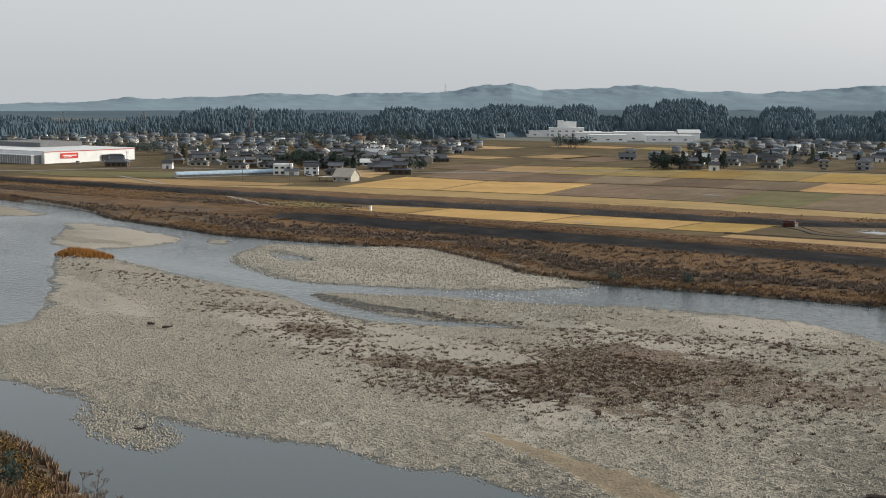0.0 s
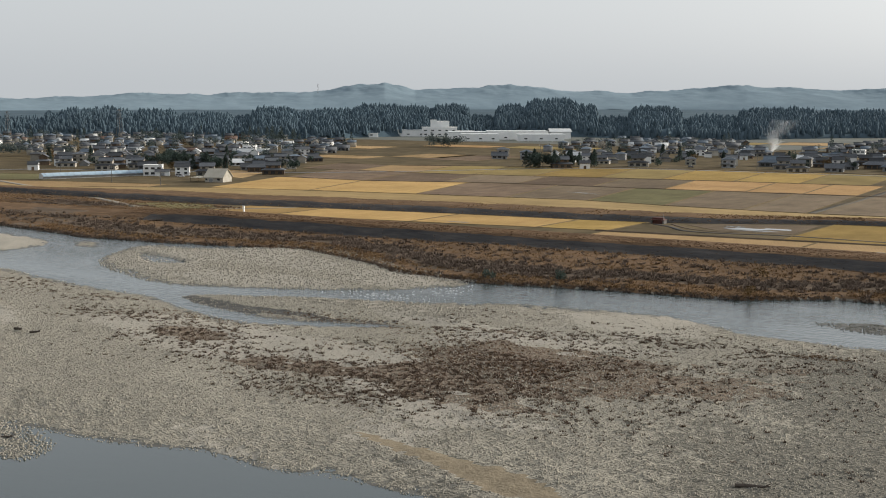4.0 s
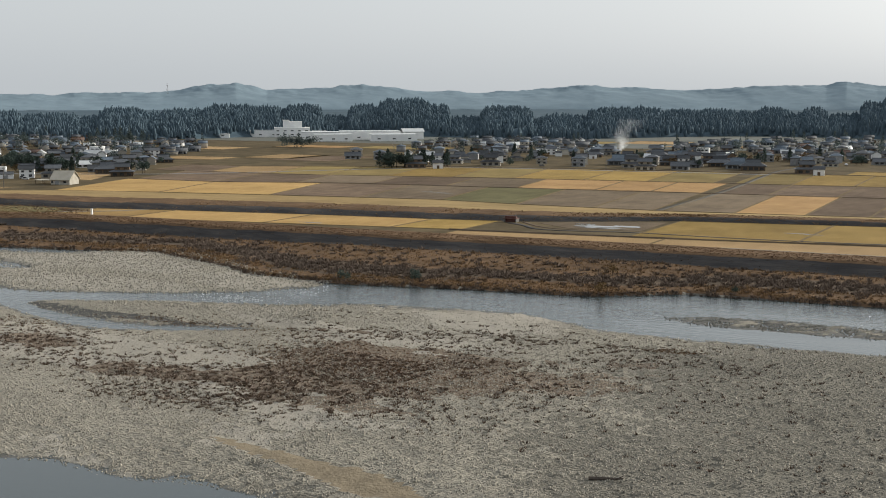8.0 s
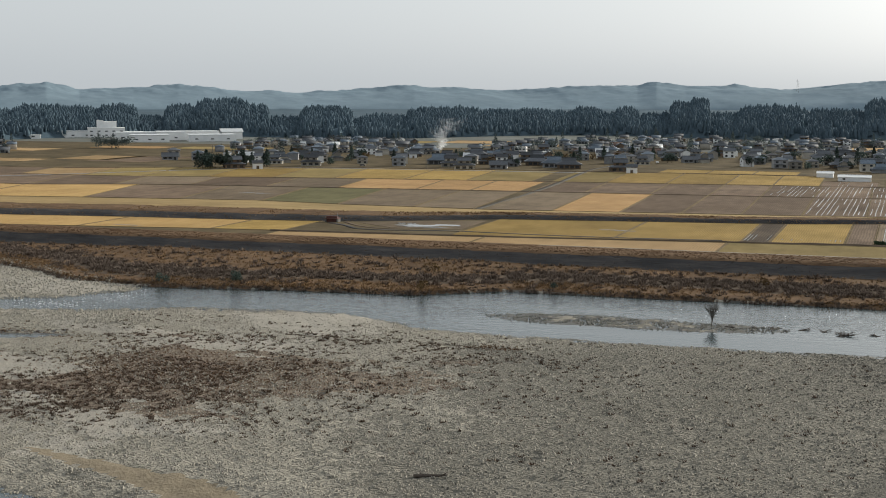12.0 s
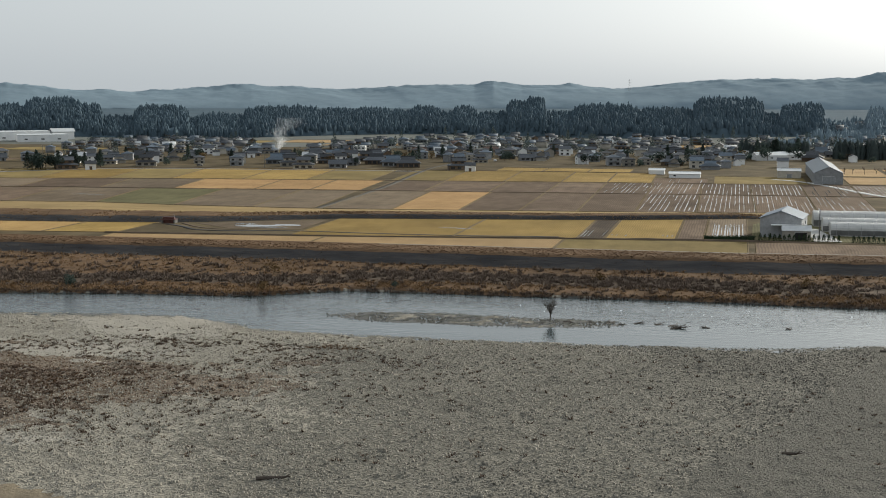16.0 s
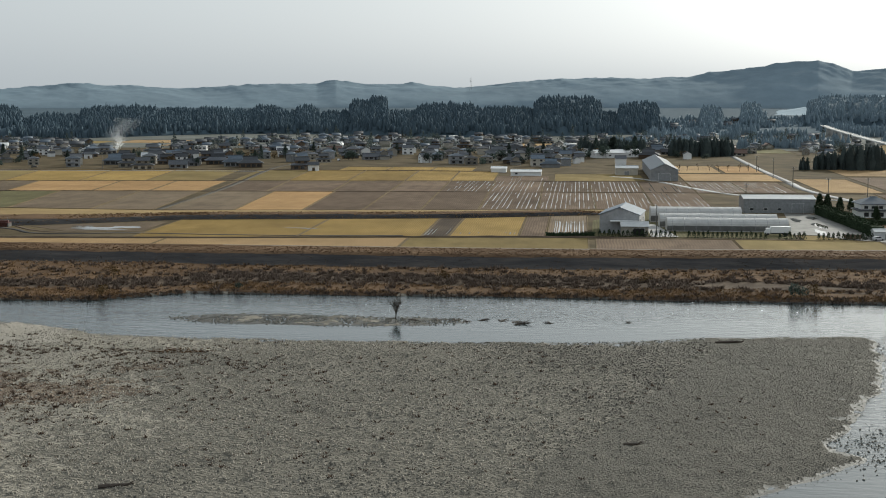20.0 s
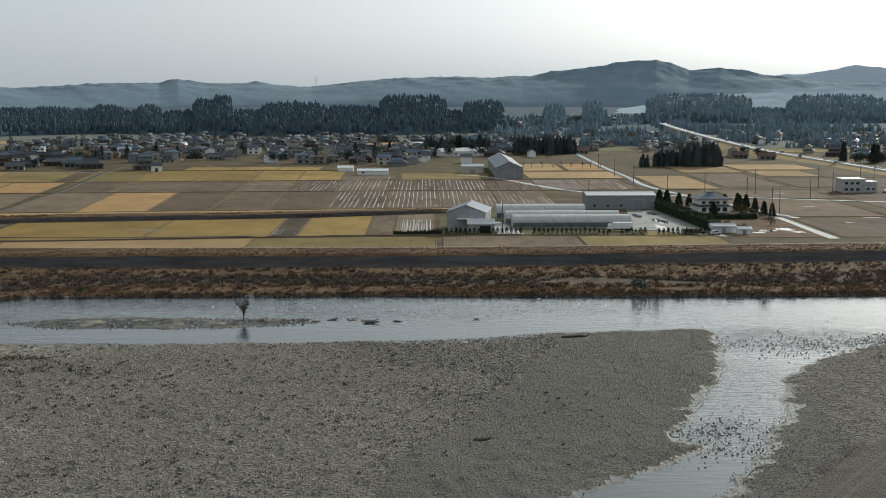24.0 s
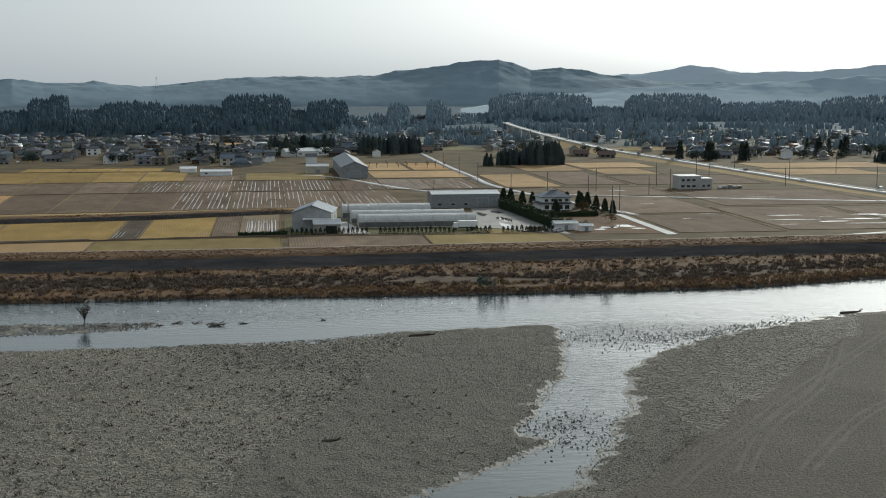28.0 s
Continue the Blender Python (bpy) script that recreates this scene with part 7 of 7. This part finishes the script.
# reeds, grass and shrubs on the far bank
x, y = scatter(42000, -640, 330, 345, 470)
e_ = y - far_edge(x)
cr = dike_crest(x)
band = fbm(x * .02, y * .09, 88, 3)
keep = (e_ > .5) & (y < cr - 17) & (r6.random(len(x)) < np.clip(1.1 - np.abs(x) / 900, .2, 1)) & (band > .2)
x, y = x[keep], y[keep]
str_ = fbm(x * .012, y * .17, 42, 3) + r6.normal(size=len(x)) * .03
zn_ = e_[keep] + 16 * (str_ - .46) + r6.normal(size=len(x)) * 2.5
low = np.where(x > -455, (zn_ < 14) | (zn_ > 31), str_ < .56) & (r6.random(len(x)) < .88)
tufts("dry_reeds", x[low], y[low], ground_z(x[low], y[low]), r6.uniform(.35, 1.0, low.sum()), r6.uniform(.4, 1.0, low.sum()), 7, M["drygrass"], "straw and rust coloured reeds along the bank", "grass")
hi_ = ~low
tufts("bank_shrubs", x[hi_], y[hi_], ground_z(x[hi_], y[hi_]), r6.uniform(.5, 1.5, hi_.sum()), r6.uniform(.8, 1.9, hi_.sum()), 20, M["shrub"], "dark leafless shrubs on the river bank", "shrubs")
x = r6.uniform(-460, 330, 12000)
y = far_edge(x) + 1 + 13 * r6.random(len(x)) ** 1.3
patchy = fbm(x * .03, y * .12, 90, 3) > .36
x, y = x[patchy], y[patchy]
tufts("reed_fringe", x, y, ground_z(x, y), r6.uniform(.35, .95, len(x)), r6.uniform(.4, .9, len(x)), 7, M["drygrass"], "tawny dry reeds fringing the far shore", "grass")
x, y = scatter(9000, -800, -415, 440, 496)
keep = (y > dike_crest(x) - 4) & (y < np.interp(x, [-900, -690, -540, -480, -415], [470, 488, 495, 488, 470])) & (y > far_edge(x) + 2)
x, y = x[keep], y[keep]
dk_ = fbm(x * .012, y * .17, 42, 3) > .55
tufts("scrub_grass", x[~dk_], y[~dk_], ground_z(x[~dk_], y[~dk_]), r6.uniform(.3, .8, (~dk_).sum()), r6.uniform(.4, 1.0, (~dk_).sum()), 7, M["drygrass"], "rusty dry grass upstream of the dike", "grass")
tufts("scrub_bushes", x[dk_], y[dk_], ground_z(x[dk_], y[dk_]), r6.uniform(.4, 1.2, dk_.sum()), r6.uniform(.6, 1.5, dk_.sum()), 10, M["shrub"], "dark leafless scrub upstream of the dike", "shrubs")
x = r6.uniform(-640, 330, 2600)
y = far_edge(x) + r6.uniform(-.6, 1.6, len(x))
tufts("edge_shrubs", x, y, np.maximum(ground_z(x, y), WATER), r6.uniform(.4, 1.1, len(x)), r6.uniform(.5, 1.1, len(x)), 12, M["shrub"], "dark tangled growth along the water's edge", "shrubs")
x = r6.uniform(-455, 330, 13000)
y = dike_crest(x) + r6.uniform(-10, 5.5, len(x))
tufts("dike_grass", x, y, ground_z(x, y), r6.uniform(.15, .4, len(x)), r6.uniform(.3, .7, len(x)), 7, M["rustgrass"], "rusty dead grass on the dike top", "grass")
x = r6.uniform(-455, 330, 5000)
y = dike_crest(x) + r6.uniform(-17, -8.5, len(x))
tufts("slope_grass", x, y, ground_z(x, y), r6.uniform(.15, .45, len(x)), r6.uniform(.3, .7, len(x)), 7, M["brush"], "dark turf on the dike slope", "grass")
us_ = r6.uniform(-770, 15, 7200)
s_ = r6.random(len(us_)) * .36
ya, yb = np.array([V_BANK0(u) for u in us_]), np.array([V_BANK1(u) for u in us_])
zt = np.interp(s_, [0, .03, .07, .12, .32, .36, .7, 1], [0, 1.0, 2.1, 2.2, 2.1, 2.0, 1.0, .1]) * np.interp(us_, [-780, -740, -250, 0, 15], [0, 1, 1, .7, .3])
tufts("bank_grass", us_, ya + (yb - ya) * s_, zt, r6.uniform(.2, .6, len(us_)), r6.uniform(.4, .9, len(us_)), 7, M["drygrass"], "dark rusty grass on the inner bank", "grass")

# thickets on the near shore below the eye
x, y = r6.uniform(-232, -140, 1400), r6.uniform(96, 128, 1400)
keep = inside_depth(x, y, smooth_line(NEAR_BANK, 4)) > .3
x, y = x[keep], y[keep]
tufts("shore_reeds", x, y, ground_z(x, y), r6.uniform(.8, 2.0, len(x)), r6.uniform(.5, 1.1, len(x)), 12, M["drygrass"], "brown reeds on the near river bank", "grass")
x, y = x[::3], y[::3]
tufts("shore_brush", x, y, ground_z(x, y), r6.uniform(1.0, 2.6, len(x)), r6.uniform(.6, 1.3, len(x)), 14, M["shrub"], "dark brush on the near river bank", "shrubs")
for i, (x, y, k, s) in enumerate(((-170, 113, "round_b", .55), (-166, 110, "russet_a", .6), (-175, 116, "round_b", .5), (-180, 117, "russet_a", .55), (-160, 109, "russet_a", .5),
                                  (-187, 119, "round_b", .5), (-163, 105, "round_b", .6), (-155, 105, "russet_a", .45), (-173, 109, "russet_a", .6), (-184, 113, "round_b", .6))):
    tree(k, x, y, s, "dense brown-green bush on the near bank", "near bank bushes", float(ground_z(np.array([x]), np.array([y]))[0]) - .3, "bush", None, "bush")
for i, (x, y, h) in enumerate(((-147, 113.5, 4.6), (-143, 111, 3.6), (-150, 112, 3.2), (-160, 119, 4.5), (-166, 121, 3.5), (-152, 114, 4.0), (-198, 125, 3.0), (-190, 124, 3.2))):
    bare_tree("bare_shrub", x, y, float(ground_z(np.array([x]), np.array([y]))[0]), h, "leafless shrub on the near river bank", 300 + i, .5, 4, .016, "shrub")


def gz(x, y):
    return float(ground_z(np.array([float(x)]), np.array([float(y)]))[0])


# the lone tree in the river and the snags beside it
q = random.Random(9)
rt = base("river_tree", pose(-46.5, 339, WATER - .3), "lone leafless tree standing in the shallows", "bare tree")
part("trunk", tube((0, 0, 0), (.1, 0, 2.0), .16, .12, 7), M["bark"], rt)
for i in range(9):
    a, tilt = i * .7 + q.random() * .4, q.uniform(.06, .6)
    p0 = Vector((.1, 0, q.uniform(.9, 2.0)))
    d = Vector((math.cos(a) * math.sin(tilt), math.sin(a) * math.sin(tilt), math.cos(tilt)))
    bm = tube(p0, p0 + d * 3.0, .06, .03, 5)
    for j in range(9):
        p1 = p0 + d * q.uniform(.8, 3.0)
        d1 = (d + Vector((q.gauss(0, .55), q.gauss(0, .55), q.gauss(.15, .35)))).normalized()
        ln = q.uniform(.8, 1.7)
        tube(p1, p1 + d1 * ln, .032, .018, 4, bm)
        for k in range(6):
            p2 = p1 + d1 * ln * q.uniform(.3, 1)
            d2 = (d1 + Vector((q.gauss(0, .6), q.gauss(0, .6), q.gauss(.1, .4)))).normalized()
            tube(p2, p2 + d2 * q.uniform(.4, .9), .02, .01, 3, bm)
    part("limb", bm, M["bark"], rt)
for i, (x, y, s) in enumerate(((-41, 336.5, 1.0), (-36, 337.5, .9), (-31, 338.5, 1.2), (-24, 339, .9), (-19, 338.5, 1.0), (-14, 334.5, 1.5), (-7, 336.5, .8), (-15.5, 337, 1.0), (13, 339, .7), (-28, 336, .6))):
    q = random.Random(500 + i)
    ob = base("snag", pose(x, y, WATER - .05, 0, 0, q.random() * 180), "dark driftwood snag lodged in the shallows", "driftwood", "river snags")
    for k in range(12):
        a = q.gauss(0, .8)
        part("branch", tube((-1.6 * s * q.random(), q.gauss(0, .4), .05), (1.8 * s, math.sin(a) * 1.5 * s, .05 + q.random() ** 2 * .6 * s), .07 * s, .03, 5), M["log"], ob)
    part("root_mass", tube((-1.3 * s, 0, -.2), (1.4 * s, .2, .06 * s), .11 * s, .06 * s, 7), M["log"], ob)


def drift(x, y, ln, r, turn, label, seed, z=None):
    q = random.Random(seed)
    ob = base("drift_log", pose(x, y, (gz(x, y) if z is None else z) + r * .6, 0, 0, turn), label, "driftwood", "drift logs")
    bm = tube((-ln / 2, 0, 0), (0, .15, .1), r, r * .9, 8)
    tube((0, .15, .1), (ln / 2, -.1, .25), r * .9, r * .55, 8, bm)
    part("trunk", bm, M["log"], ob)
    for k in range(4):
        a = q.uniform(-.6, .6)
        part("root", tube((ln * .42, 0, .15), (ln * .5 + q.uniform(.3, .9), math.sin(a) * 1.2, .2 + q.random() * .9), r * .4, r * .1, 5), M["log"], ob)
    part("branch", tube((-ln * .2, 0, .1), (-ln * .35, .8, .7), r * .35, r * .1, 5), M["log"], ob)
    return ob


drift(-67, 185, 4.4, .32, 12, "dark drift log stranded on gravel", 1)
drift(9, 216, 2.4, .3, -8, "dark tangle of driftwood on gravel", 2)
drift(34, 311, 4.2, .3, 6, "drift log at the water's edge", 3)
drift(36.5, 311.5, 3.0, .25, -20, "drift log at the water's edge", 4)
drift(150, 331, 5.5, .35, 4, "drift log by the water's edge", 5)
drift(-185, 147, 1.8, .25, 20, "dark log on a gravel shoal", 6, WATER)
drift(-262, 213, 3.2, .35, -10, "dark brush-caught log on gravel", 7)
drift(-255, 212, 2.4, .3, 15, "dark brush-caught log on gravel", 8)

# single bushes on the far bank
for i, (x, y, k, s, lb) in enumerate(((-213, 353, "round_b", .45, "small evergreen bush on the bank"), (-193, 361, "round_b", .5, "small evergreen bush on the bank"), (62, 380, "round_b", .62, "dark rounded bush at the water's edge"),
                                      (66, 381, "russet_a", .5, "brown bush at the water's edge"), (-133, 363, "russet_a", .45, "brown bush at the water's edge"), (97, 380, "russet_a", .4, "brown bush on the bank"),
                                      (-40, 398, "russet_a", .45, "brown bush on the bank"), (20, 400, "russet_a", .4, "brown bush on the bank"), (-140, 392, "russet_a", .5, "brown bush on the bank"), (-98, 380, "round_b", .3, "low dark bush at the water's edge"))):
    tree(k, x, y, s, lb, "bank bushes", gz(x, y) - .1, "bush", None, "bush")
for i in range(26):
    x = -260 + i * 21 + r6.uniform(-8, 8)
    y = far_edge(np.array([x]))[0] + r6.uniform(6, 26)
    bare_tree("bare_shrub", x, float(y), gz(x, y), r6.uniform(2.2, 4.2), "thin leafless shrub on the river bank", 700 + i, .5, 3, .014, "shrub")
